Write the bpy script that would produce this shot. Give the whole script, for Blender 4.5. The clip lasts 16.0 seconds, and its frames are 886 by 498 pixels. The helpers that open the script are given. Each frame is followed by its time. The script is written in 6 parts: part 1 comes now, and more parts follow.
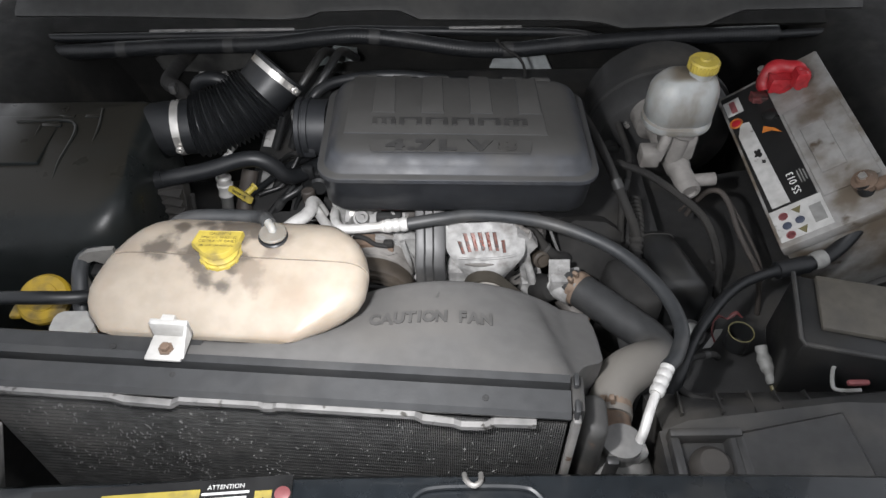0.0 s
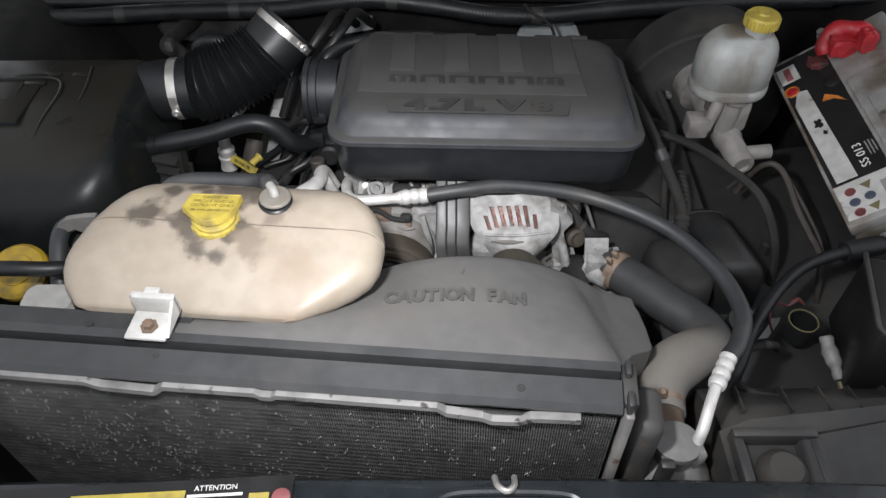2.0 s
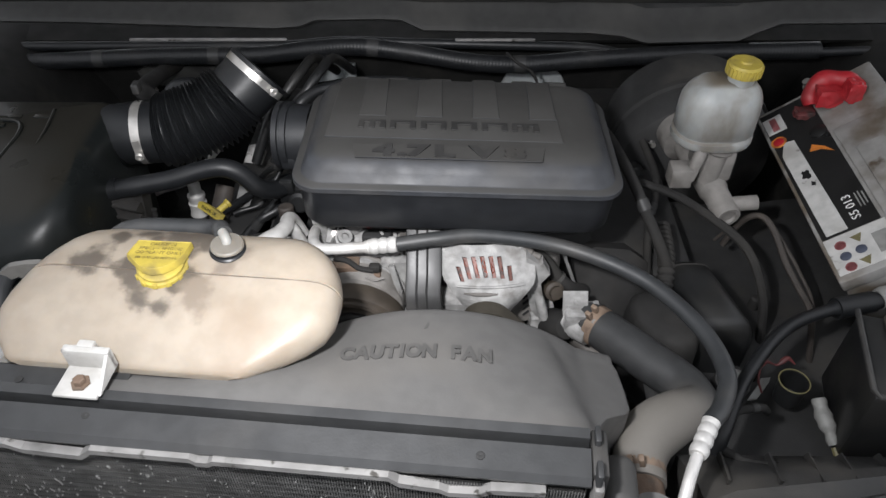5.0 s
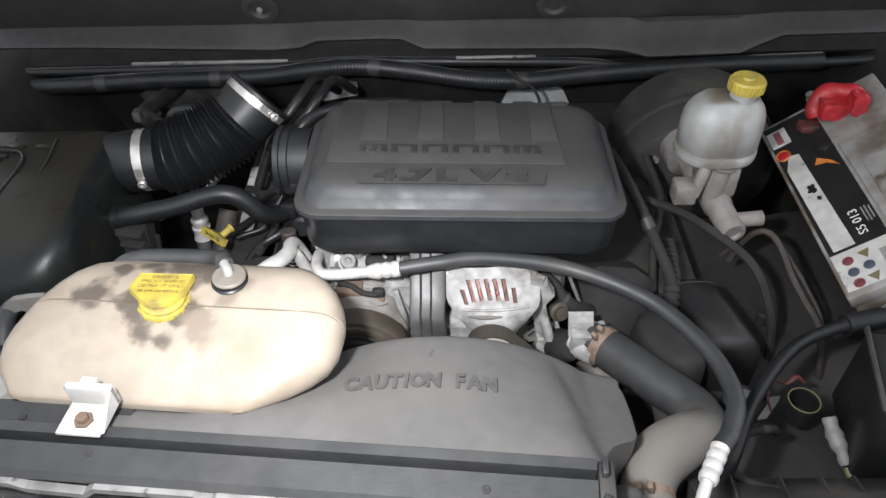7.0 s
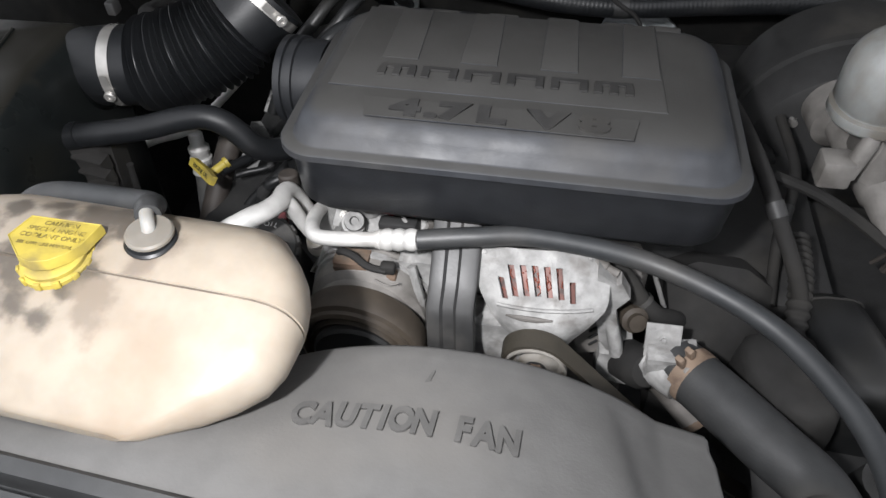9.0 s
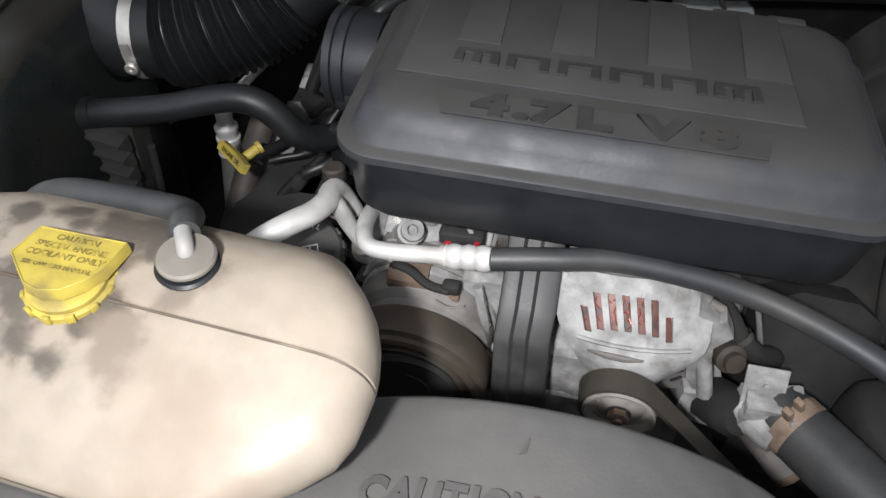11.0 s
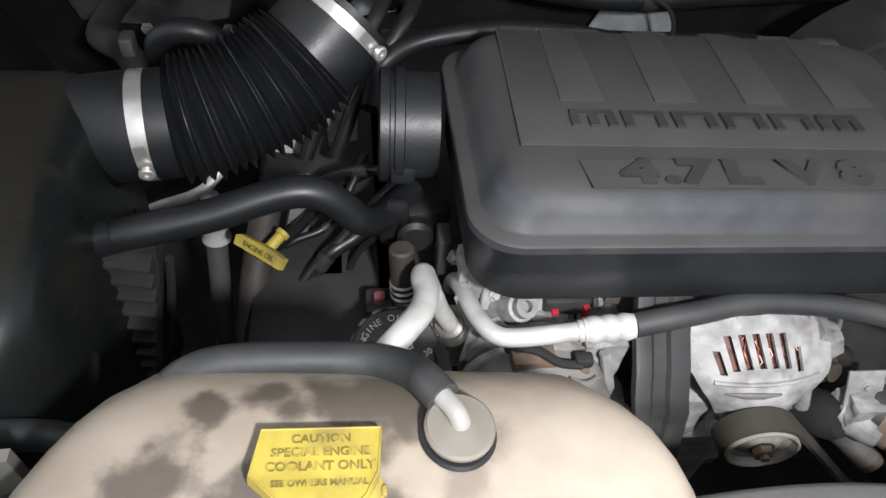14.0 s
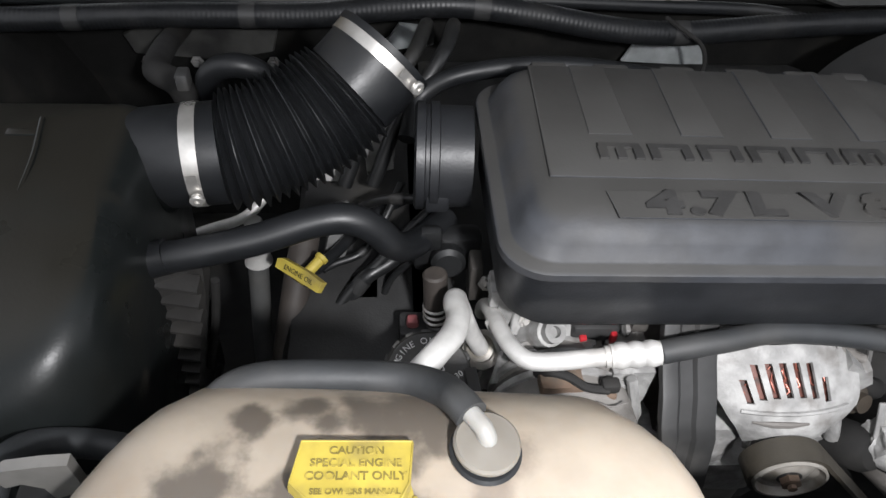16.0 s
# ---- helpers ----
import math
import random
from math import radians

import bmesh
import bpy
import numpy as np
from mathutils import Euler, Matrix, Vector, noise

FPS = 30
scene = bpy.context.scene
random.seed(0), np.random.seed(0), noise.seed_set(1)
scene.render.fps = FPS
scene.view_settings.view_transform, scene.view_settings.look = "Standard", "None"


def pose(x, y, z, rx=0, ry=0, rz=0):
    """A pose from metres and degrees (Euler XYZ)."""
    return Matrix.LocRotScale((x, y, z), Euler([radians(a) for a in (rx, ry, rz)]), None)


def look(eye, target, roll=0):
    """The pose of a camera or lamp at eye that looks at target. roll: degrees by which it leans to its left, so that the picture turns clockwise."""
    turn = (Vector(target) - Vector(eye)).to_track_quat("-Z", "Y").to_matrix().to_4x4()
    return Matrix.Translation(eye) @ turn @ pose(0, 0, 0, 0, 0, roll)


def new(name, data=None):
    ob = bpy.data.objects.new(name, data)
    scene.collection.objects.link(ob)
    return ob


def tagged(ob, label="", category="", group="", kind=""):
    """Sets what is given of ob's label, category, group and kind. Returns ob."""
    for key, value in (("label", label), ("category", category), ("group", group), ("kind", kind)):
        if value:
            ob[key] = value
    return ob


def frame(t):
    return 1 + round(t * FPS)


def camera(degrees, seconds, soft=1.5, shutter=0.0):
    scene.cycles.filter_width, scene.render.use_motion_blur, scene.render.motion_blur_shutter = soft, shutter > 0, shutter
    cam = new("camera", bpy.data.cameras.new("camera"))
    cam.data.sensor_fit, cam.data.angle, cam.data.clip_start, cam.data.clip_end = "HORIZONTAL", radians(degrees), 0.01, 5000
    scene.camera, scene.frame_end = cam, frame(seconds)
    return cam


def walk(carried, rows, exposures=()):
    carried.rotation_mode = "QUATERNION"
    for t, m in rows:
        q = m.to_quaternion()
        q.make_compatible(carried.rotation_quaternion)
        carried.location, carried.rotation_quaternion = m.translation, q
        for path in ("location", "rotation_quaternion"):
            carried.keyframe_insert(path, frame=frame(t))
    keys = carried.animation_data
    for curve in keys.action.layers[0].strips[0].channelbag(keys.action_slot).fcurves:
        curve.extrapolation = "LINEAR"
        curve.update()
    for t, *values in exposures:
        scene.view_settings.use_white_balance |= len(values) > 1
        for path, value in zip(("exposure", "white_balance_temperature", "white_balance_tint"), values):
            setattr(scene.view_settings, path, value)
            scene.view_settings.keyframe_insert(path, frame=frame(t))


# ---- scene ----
cam = camera(64.1, 16.0)
PATH = [
    (0, (0.003, 0.053, 1.771), (0.001, 1.404, 0.297), -0.8),
    (0.5, (0.005, 0.078, 1.744), (-0.016, 1.429, 0.269), -1.4),
    (1, (0.003, 0.101, 1.706), (-0.003, 1.457, 0.236), -0.7),
    (1.5, (-0.005, 0.107, 1.682), (-0.045, 1.444, 0.195), -1.7),
    (2, (-0.012, 0.104, 1.664), (-0.051, 1.457, 0.192), -1.4),
    (2.5, (-0.005, 0.097, 1.657), (-0.031, 1.534, 0.267), 0.2),
    (3, (0.006, 0.101, 1.643), (-0.02, 1.566, 0.282), 0.0),
    (5.5, (0.026, 0.141, 1.632), (-0.016, 1.592, 0.257), -1.0),
    (6, (0.025, 0.091, 1.667), (-0.015, 1.564, 0.316), -1.4),
    (6.5, (0.058, 0.088, 1.685), (0.0, 1.562, 0.334), -1.4),
    (7, (0.03, 0.155, 1.644), (-0.029, 1.622, 0.285), -2.3),
    (7.5, (0.022, 0.238, 1.589), (0.044, 1.694, 0.219), -1.5),
    (8, (0.056, 0.286, 1.551), (-0.058, 1.694, 0.134), -2.6),
    (10.5, (0.067, 0.418, 1.44), (-0.266, 1.723, -0.039), -3.4),
    (11, (-0.012, 0.435, 1.448), (-0.288, 1.71, -0.068), -0.8),
    (11.5, (-0.081, 0.45, 1.46), (-0.23, 1.705, -0.09), -0.3),
    (12, (-0.12, 0.459, 1.465), (-0.077, 1.683, -0.117), 3.2),
    (12.5, (-0.165, 0.459, 1.467), (0.002, 1.699, -0.093), 5.6),
    (13, (-0.206, 0.463, 1.47), (0.034, 1.739, -0.051), 5.8),
    (13.5, (-0.228, 0.482, 1.459), (0.043, 1.769, -0.048), 7.5),
    (14, (-0.251, 0.507, 1.448), (-0.009, 1.794, -0.063), 6.5),
    (14.5, (-0.262, 0.505, 1.447), (-0.051, 1.796, -0.066), 6.7),
    (15, (-0.261, 0.506, 1.461), (-0.064, 1.839, -0.016), 5.2),
    (15.5, (-0.254, 0.5, 1.464), (-0.069, 1.851, 0.002), 4.3),
    (16, (-0.252, 0.492, 1.465), (-0.104, 1.842, -0.003), 4.0),
]
EXPOSURES = [(0, -0.46), (1, -0.36), (1.5, -0.53), (2.5, -0.64), (3, -0.7), (5.5, -0.52), (6.5, -0.56), (7, -0.14), (7.5, -0.28), (8, -0.36), (10.5, -0.34), (11, -0.53), (12, -0.66), (13, -0.54), (14, -0.3), (15, -0.28), (16, -0.28)]
walk(cam, [(t, look(eye, target, roll)) for t, eye, target, roll in PATH], EXPOSURES)

# ---- world and light ----
# even pale glow from all round, added as fill to lift the darks
world = bpy.data.worlds.new("night")
scene.world = world
world.use_nodes = True
world.node_tree.nodes["Background"].inputs[0].default_value = (0.92, 0.94, 1.0, 1)
world.node_tree.nodes["Background"].inputs[1].default_value = 1.5

# the torch of the phone that films, held in front of the car
TORCH = (-0.105, 0.265, 1.635)
torch_data = bpy.data.lights.new("phone_torch", "AREA")
torch_data.shape, torch_data.size, torch_data.energy = "DISK", 0.05, 5.7
torch_data.spread = radians(108)
torch_data.color = (0.985, 0.98, 1.0)
torch = new("phone_torch", torch_data)
torch.matrix_world = look(TORCH, (-0.06, 0.78, 1.02))


# ---- materials ----
def material(name, colour, rough=0.5, metal=0.0, dust=None, dust_amount=0.0, dust_scale=9.0, grain=0.0, grain_scale=400.0,
             spots=None, spot_scale=30.0, spot_level=0.62, vary=0.12, shine=0.5, transmit=0.0, coat=0.0, streak=None, stains=(), settle=None, fade=None):
    """A surface with grain, dirt in two scales and fine relief. dust: a second colour in soft stains; spots: a third in small sharp ones."""
    m = bpy.data.materials.new(name)
    m.use_nodes = True
    n, l = m.node_tree.nodes, m.node_tree.links
    b = n["Principled BSDF"]
    b.inputs["Metallic"].default_value = metal
    b.inputs["Coat Weight"].default_value = coat
    b.inputs["Specular IOR Level"].default_value = shine
    where = n.new("ShaderNodeTexCoord").outputs["Object"]
    if streak:
        sm = n.new("ShaderNodeMapping")
        sm.inputs["Scale"].default_value = streak
        l.new(where, sm.inputs["Vector"])
        where2 = sm.outputs["Vector"]
    else:
        where2 = where

    def noise_tex(scale, detail, vec):
        t = n.new("ShaderNodeTexNoise")
        t.inputs["Scale"].default_value, t.inputs["Detail"].default_value = scale, detail
        l.new(vec, t.inputs["Vector"])
        return t.outputs["Fac"]

    def ramp(fac, a, z):
        r = n.new("ShaderNodeMapRange")
        r.interpolation_type = "SMOOTHSTEP"
        r.inputs["From Min"].default_value, r.inputs["From Max"].default_value = a, z
        l.new(fac, r.inputs["Value"])
        return r.outputs["Result"]

    def mix(fac, a, c):
        x = n.new("ShaderNodeMix")
        x.data_type = "RGBA"
        l.new(fac, x.inputs["Factor"])
        for sock, v in ((x.inputs["A"], a), (x.inputs["B"], c)):
            if isinstance(v, tuple):
                sock.default_value = (*v, 1)
            else:
                l.new(v, sock)
        return x.outputs["Result"]

    fine = noise_tex(55.0, 6, where)
    dark = tuple(c * (1 - vary) for c in colour)
    light = tuple(min(1, c * (1 + vary)) for c in colour)
    col = mix(ramp(fine, 0.3, 0.7), dark, light)
    rough_out = ramp(noise_tex(23.0, 5, where), 0.2, 0.8)
    rr = n.new("ShaderNodeMapRange")
    rr.inputs["To Min"].default_value, rr.inputs["To Max"].default_value = max(0.03, rough - 0.1), min(1, rough + 0.12)
    l.new(rough_out, rr.inputs["Value"])
    if dust:
        d = ramp(noise_tex(dust_scale, 5, where2), 0.62 - dust_amount * 0.4, 0.9 - dust_amount * 0.4)
        col = mix(d, col, dust)
    if spots:
        s = ramp(noise_tex(spot_scale, 4, where2), spot_level, spot_level + 0.08)
        col = mix(s, col, spots)
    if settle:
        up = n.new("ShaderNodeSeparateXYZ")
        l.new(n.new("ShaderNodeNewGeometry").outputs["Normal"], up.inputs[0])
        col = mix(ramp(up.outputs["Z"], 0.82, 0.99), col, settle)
    if fade:
        place, inner, outer, tint = fade
        gap = n.new("ShaderNodeVectorMath")
        gap.operation = "DISTANCE"
        gap.inputs[1].default_value = place
        l.new(where, gap.inputs[0])
        col = mix(ramp(gap.outputs["Value"], inner, outer), tint, col)
    for place, reach, tint, level in stains:
        gap = n.new("ShaderNodeVectorMath")
        gap.operation = "DISTANCE"
        gap.inputs[1].default_value = place
        l.new(where, gap.inputs[0])
        near = n.new("ShaderNodeMapRange")
        near.inputs["From Min"].default_value, near.inputs["From Max"].default_value = 0.0, reach
        near.inputs["To Min"].default_value, near.inputs["To Max"].default_value = 0.3, -0.3
        l.new(gap.outputs["Value"], near.inputs["Value"])
        both = n.new("ShaderNodeMath")
        both.operation = "ADD"
        l.new(near.outputs["Result"], both.inputs[0])
        l.new(noise_tex(33.0, 8, where), both.inputs[1])
        col = mix(ramp(both.outputs[0], level + 0.04, level + 0.27), col, tint)
    l.new(col, b.inputs["Base Color"])
    l.new(rr.outputs["Result"], b.inputs["Roughness"])
    if transmit:
        b.inputs["Subsurface Weight"].default_value = transmit
        b.inputs["Subsurface Radius"].default_value = (0.012, 0.008, 0.005)
        b.inputs["Subsurface Scale"].default_value = 0.6
    if grain:
        bump = n.new("ShaderNodeBump")
        bump.inputs["Strength"].default_value, bump.inputs["Distance"].default_value = grain, 0.001
        l.new(noise_tex(grain_scale, 3, where), bump.inputs["Height"])
        l.new(bump.outputs["Normal"], b.inputs["Normal"])
    return m


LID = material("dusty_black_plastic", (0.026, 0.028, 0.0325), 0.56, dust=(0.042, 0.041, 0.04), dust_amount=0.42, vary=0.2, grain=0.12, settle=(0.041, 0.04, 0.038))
TUB = material("black_tub_plastic", (0.014, 0.015, 0.017), 0.42, grain=0.15)
BLACK = material("black_plastic", (0.026, 0.026, 0.026), 0.52, dust=(0.062, 0.058, 0.052), dust_amount=0.35, grain=0.25)
SHROUD = material("grey_dusty_shroud", (0.108, 0.106, 0.103), 0.55, dust=(0.128, 0.122, 0.114), dust_amount=0.35, dust_scale=6.0, vary=0.06, grain=0.15)
# shroud plastic in a slightly darker tone, for the letters and the scuff
SHROUD_MARK = material("darker_shroud_plastic", (0.088, 0.086, 0.083), 0.5, dust=(0.1, 0.096, 0.09), dust_amount=0.35, grain=0.15)
DUCT = material("greyed_duct_plastic", (0.022, 0.021, 0.02), 0.6, dust=(0.045, 0.042, 0.038), dust_amount=0.4, dust_scale=22.0, grain=0.2)
RUBBER = material("black_rubber", (0.01, 0.0108, 0.012), 0.42, dust=(0.024, 0.0235, 0.023), dust_amount=0.25, grain=0.1, shine=0.38)
# fade: much paler around the radiator end, dark beyond the elbow
DUSTY_HOSE = material("dusty_hose_pale_end", (0.03, 0.031, 0.032), 0.6, dust=(0.05, 0.048, 0.045), dust_amount=0.35, grain=0.2, fade=((0.235, 0.53, 0.96), 0.07, 0.132, (0.165, 0.154, 0.138)))
FIREWALL = material("sooty_firewall", (0.012, 0.012, 0.0115), 0.8, dust=(0.026, 0.025, 0.022), dust_amount=0.3, dust_scale=12.0, grain=0.3, shine=0.2)
MATTE = material("matte_black_rubber", (0.02, 0.0195, 0.019), 0.8, dust=(0.034, 0.032, 0.029), dust_amount=0.35, grain=0.2, shine=0.25)
DARK = material("sooty_metal", (0.022, 0.022, 0.022), 0.7, dust=(0.038, 0.035, 0.03), dust_amount=0.3, grain=0.3)
PAINT = material("dark_body_paint", (0.014, 0.017, 0.02), 0.3, dust=(0.05, 0.05, 0.048), dust_amount=0.2, coat=0.3)
HOOD_INNER = material("dusty_hood_inner", (0.03, 0.03, 0.029), 0.6, dust=(0.054, 0.052, 0.048), dust_amount=0.4, dust_scale=6.0, grain=0.1)
ALU = material("aluminium_tube", (0.6, 0.59, 0.57), 0.5, metal=0.35, dust=(0.35, 0.32, 0.28), dust_amount=0.15, grain=0.1)
STEEL = material("clamp_steel", (0.5, 0.485, 0.46), 0.35, metal=0.7, dust=(0.3, 0.26, 0.2), dust_amount=0.2)
CAST = material("cast_aluminium", (0.28, 0.277, 0.27), 0.66, metal=0.1, dust=(0.15, 0.14, 0.13), dust_amount=0.34, dust_scale=42.0, vary=0.28, grain=0.9, grain_scale=220.0)
GRIMY = material("grimy_cast_metal", (0.16, 0.15, 0.14), 0.6, metal=0.2, dust=(0.05, 0.045, 0.04), dust_amount=0.4, dust_scale=20.0, grain=0.4, grain_scale=220.0)
RUST = material("rusty_steel", (0.13, 0.088, 0.062), 0.75, dust=(0.09, 0.075, 0.06), dust_amount=0.4, dust_scale=40.0, grain=0.5)
CLAMP_RUST = material("pale_rusted_clamp", (0.2, 0.145, 0.105), 0.7, dust=(0.11, 0.075, 0.055), dust_amount=0.4, dust_scale=60.0, grain=0.4)
BELT = material("worn_belt", (0.036, 0.031, 0.023), 0.6, grain=0.2)
SOOT = (0.098, 0.083, 0.068)
TANK = material("aged_translucent_plastic", (0.3, 0.258, 0.208), 0.45, dust=(0.215, 0.162, 0.115), dust_amount=0.48, dust_scale=7.0,
                vary=0.06, transmit=0.2, grain=0.08, grain_scale=150.0, stains=[
                    ((-0.339, 0.652, 1.136), 0.04, SOOT, 0.47), ((-0.323, 0.677, 1.136), 0.036, SOOT, 0.5), ((-0.296, 0.685, 1.136), 0.03, SOOT, 0.46), ((-0.283, 0.674, 1.138), 0.03, SOOT, 0.44),
                    ((-0.258, 0.588, 1.134), 0.038, SOOT, 0.43), ((-0.282, 0.6, 1.136), 0.036, SOOT, 0.43), ((-0.252, 0.606, 1.137), 0.034, SOOT, 0.43), ((-0.298, 0.614, 1.136), 0.03, SOOT, 0.47), ((-0.24, 0.626, 1.137), 0.045, SOOT, 0.45),
                    ((-0.242, 0.668, 1.139), 0.055, SOOT, 0.43), ((-0.262, 0.686, 1.136), 0.05, SOOT, 0.45), ((-0.232, 0.682, 1.136), 0.05, SOOT, 0.46), ((-0.21, 0.65, 1.138), 0.045, SOOT, 0.47), ((-0.34, 0.64, 1.136), 0.05, SOOT, 0.46), ((-0.3, 0.632, 1.139), 0.04, SOOT, 0.46), ((-0.205, 0.64, 1.137), 0.045, (0.19, 0.158, 0.128), 0.42), ((-0.225, 0.6, 1.13), 0.05, (0.2, 0.165, 0.13), 0.44)])
WHITE_PLASTIC = material("milky_plastic", (0.18, 0.168, 0.145), 0.5, dust=(0.12, 0.105, 0.088), dust_amount=0.4, vary=0.05, transmit=0.15)
YELLOW = material("yellow_plastic", (0.4, 0.315, 0.055), 0.5, dust=(0.22, 0.175, 0.06), dust_amount=0.42, dust_scale=40.0)
DULL_YELLOW = material("dirty_yellow_plastic", (0.31, 0.205, 0.012), 0.5, dust=(0.12, 0.085, 0.025), dust_amount=0.5, dust_scale=36.0)
RED = material("red_plastic", (0.36, 0.015, 0.022), 0.45, dust=(0.14, 0.03, 0.03), dust_amount=0.3)
BATTERY = material("grey_battery_case", (0.25, 0.245, 0.235), 0.5, dust=(0.105, 0.083, 0.06), dust_amount=0.55, dust_scale=15.0, spots=(0.07, 0.052, 0.036), spot_scale=20.0, spot_level=0.62)
WHITE = material("white_label", (0.45, 0.445, 0.43), 0.45, dust=(0.34, 0.33, 0.31), dust_amount=0.4, dust_scale=24.0, spots=(0.1, 0.09, 0.08), spot_scale=34.0, spot_level=0.62)
LABEL_BLACK = material("black_label", (0.012, 0.012, 0.012), 0.35)
INK = material("black_print", (0.02, 0.02, 0.015), 0.5)
WORN_INK = material("worn_print", (0.17, 0.135, 0.035), 0.5, spots=(0.33, 0.26, 0.055), spot_scale=160.0, spot_level=0.52)
PRINT = material("white_print", (0.7, 0.7, 0.68), 0.5)
RED_PRINT = material("red_print", (0.23, 0.075, 0.078), 0.5)
DIM_RED = material("dirty_red_wire", (0.1, 0.022, 0.022), 0.6, dust=(0.035, 0.02, 0.018), dust_amount=0.45, dust_scale=60.0)
COPPER = material("copper_winding", (0.12, 0.045, 0.034), 0.5, metal=0.2, dust=(0.03, 0.018, 0.015), dust_amount=0.45, dust_scale=90.0)
WIRE = material("copper_wire", (0.3, 0.095, 0.068), 0.4, metal=0.4)
FIN = material("radiator_fin", (0.12, 0.12, 0.117), 0.5, metal=0.3, dust=(0.2, 0.195, 0.185), dust_amount=0.42, dust_scale=14.0, vary=0.3)
STRIP = material("scuffed_aluminium", (0.26, 0.255, 0.248), 0.5, metal=0.3, dust=(0.09, 0.09, 0.088), dust_amount=0.4, dust_scale=17.0, spots=(0.06, 0.056, 0.05), spot_scale=60.0, spot_level=0.6)
DULL_FOIL = material("sooty_foil", (0.09, 0.09, 0.088), 0.5, metal=0.3, dust=(0.03, 0.03, 0.029), dust_amount=0.45, dust_scale=40.0)
FOIL = material("silver_heat_shield", (0.4, 0.425, 0.43), 0.5, metal=0.3, dust=(0.25, 0.26, 0.26), dust_amount=0.3, dust_scale=20.0)
END_PLATE = material("rusted_end_plate", (0.17, 0.165, 0.158), 0.55, metal=0.2, dust=(0.3, 0.29, 0.27), dust_amount=0.3, dust_scale=13.0, spots=(0.12, 0.075, 0.05), spot_scale=45.0, spot_level=0.56)
BENT = material("bright_bent_fin", (0.33, 0.33, 0.32), 0.45, metal=0.3)
# lid plastic for letters, darkened: the shade in sunk lettering put into colour
LID_DARK = material("shaded_letter_plastic", (0.029, 0.0285, 0.028), 0.5, dust=(0.044, 0.042, 0.039), dust_amount=0.3, grain=0.2)
PULLEY = material("pulley_steel", (0.34, 0.32, 0.29), 0.5, metal=0.3, dust=(0.14, 0.12, 0.09), dust_amount=0.35, dust_scale=30.0)
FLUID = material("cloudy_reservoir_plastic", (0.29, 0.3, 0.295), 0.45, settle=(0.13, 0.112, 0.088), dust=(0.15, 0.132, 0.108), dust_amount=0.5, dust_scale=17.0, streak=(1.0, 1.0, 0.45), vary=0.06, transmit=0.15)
CAST_DIRTY = material("dirty_cast_alloy", (0.19, 0.18, 0.168), 0.65, metal=0.1, dust=(0.08, 0.072, 0.064), dust_amount=0.35, dust_scale=20.0, grain=0.4, grain_scale=220.0)
ORANGE = material("orange_print", (0.5, 0.17, 0.03), 0.45, dust=(0.2, 0.06, 0.02), dust_amount=0.4, dust_scale=60.0)
BLUE = material("blue_print", (0.06, 0.07, 0.1), 0.45)
YELLOW_DULL = material("tarnished_yellow", (0.13, 0.115, 0.055), 0.5)
PALE_PRINT = material("pale_grey_plastic", (0.22, 0.22, 0.21), 0.5, dust=(0.11, 0.105, 0.1), dust_amount=0.3, dust_scale=30.0)
DUSTY_LID = material("dusty_flat_lid", (0.075, 0.068, 0.056), 0.65, dust=(0.045, 0.042, 0.038), dust_amount=0.35, grain=0.2)
RUSTY_BLACK = material("rusty_black_cover", (0.042, 0.038, 0.034), 0.65, dust=(0.05, 0.045, 0.04), dust_amount=0.35)
BROWN_PIPE = material("brown_black_pipe", (0.036, 0.03, 0.026), 0.65, dust=(0.06, 0.05, 0.042), dust_amount=0.35, dust_scale=30.0, grain=0.2)
SHEET = material("patched_sheet_metal", (0.055, 0.055, 0.052), 0.6, metal=0.2, dust=(0.02, 0.02, 0.02), dust_amount=0.5, dust_scale=18.0)
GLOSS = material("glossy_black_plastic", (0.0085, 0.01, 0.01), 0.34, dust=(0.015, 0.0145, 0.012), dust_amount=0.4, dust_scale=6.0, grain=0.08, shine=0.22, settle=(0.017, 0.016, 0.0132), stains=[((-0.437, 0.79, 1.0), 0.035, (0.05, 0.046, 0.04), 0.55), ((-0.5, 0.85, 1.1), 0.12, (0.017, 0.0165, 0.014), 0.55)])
BAR = material("dark_bracket_steel", (0.031, 0.031, 0.031), 0.45, metal=0.2, dust=(0.075, 0.072, 0.068), dust_amount=0.3, dust_scale=16.0, grain=0.06)
MILKY_LUG = material("greyed_plastic", (0.15, 0.145, 0.135), 0.5, dust=(0.14, 0.13, 0.115), dust_amount=0.35)
GREYED_RUBBER = material("greyed_rubber", (0.026, 0.028, 0.03), 0.5, dust=(0.055, 0.053, 0.05), dust_amount=0.35, grain=0.1)
GRIME_LINE = material("seam_grime", (0.1, 0.08, 0.062), 0.8, dust=(0.25, 0.21, 0.165), dust_amount=0.5, dust_scale=22.0)
RUST_DARK = material("rusty_pulley_rim", (0.05, 0.04, 0.03), 0.6, dust=(0.035, 0.028, 0.022), dust_amount=0.4, dust_scale=30.0)
TANK_GREY = material("dusty_end_tank", (0.045, 0.044, 0.042), 0.6, dust=(0.095, 0.088, 0.078), dust_amount=0.4, dust_scale=16.0, spots=(0.1, 0.065, 0.045), spot_scale=30.0, spot_level=0.64, grain=0.2)
RAIL = material("dusty_grey_rail", (0.032, 0.033, 0.034), 0.45, dust=(0.058, 0.056, 0.053), dust_amount=0.35, dust_scale=5.0, grain=0.12)
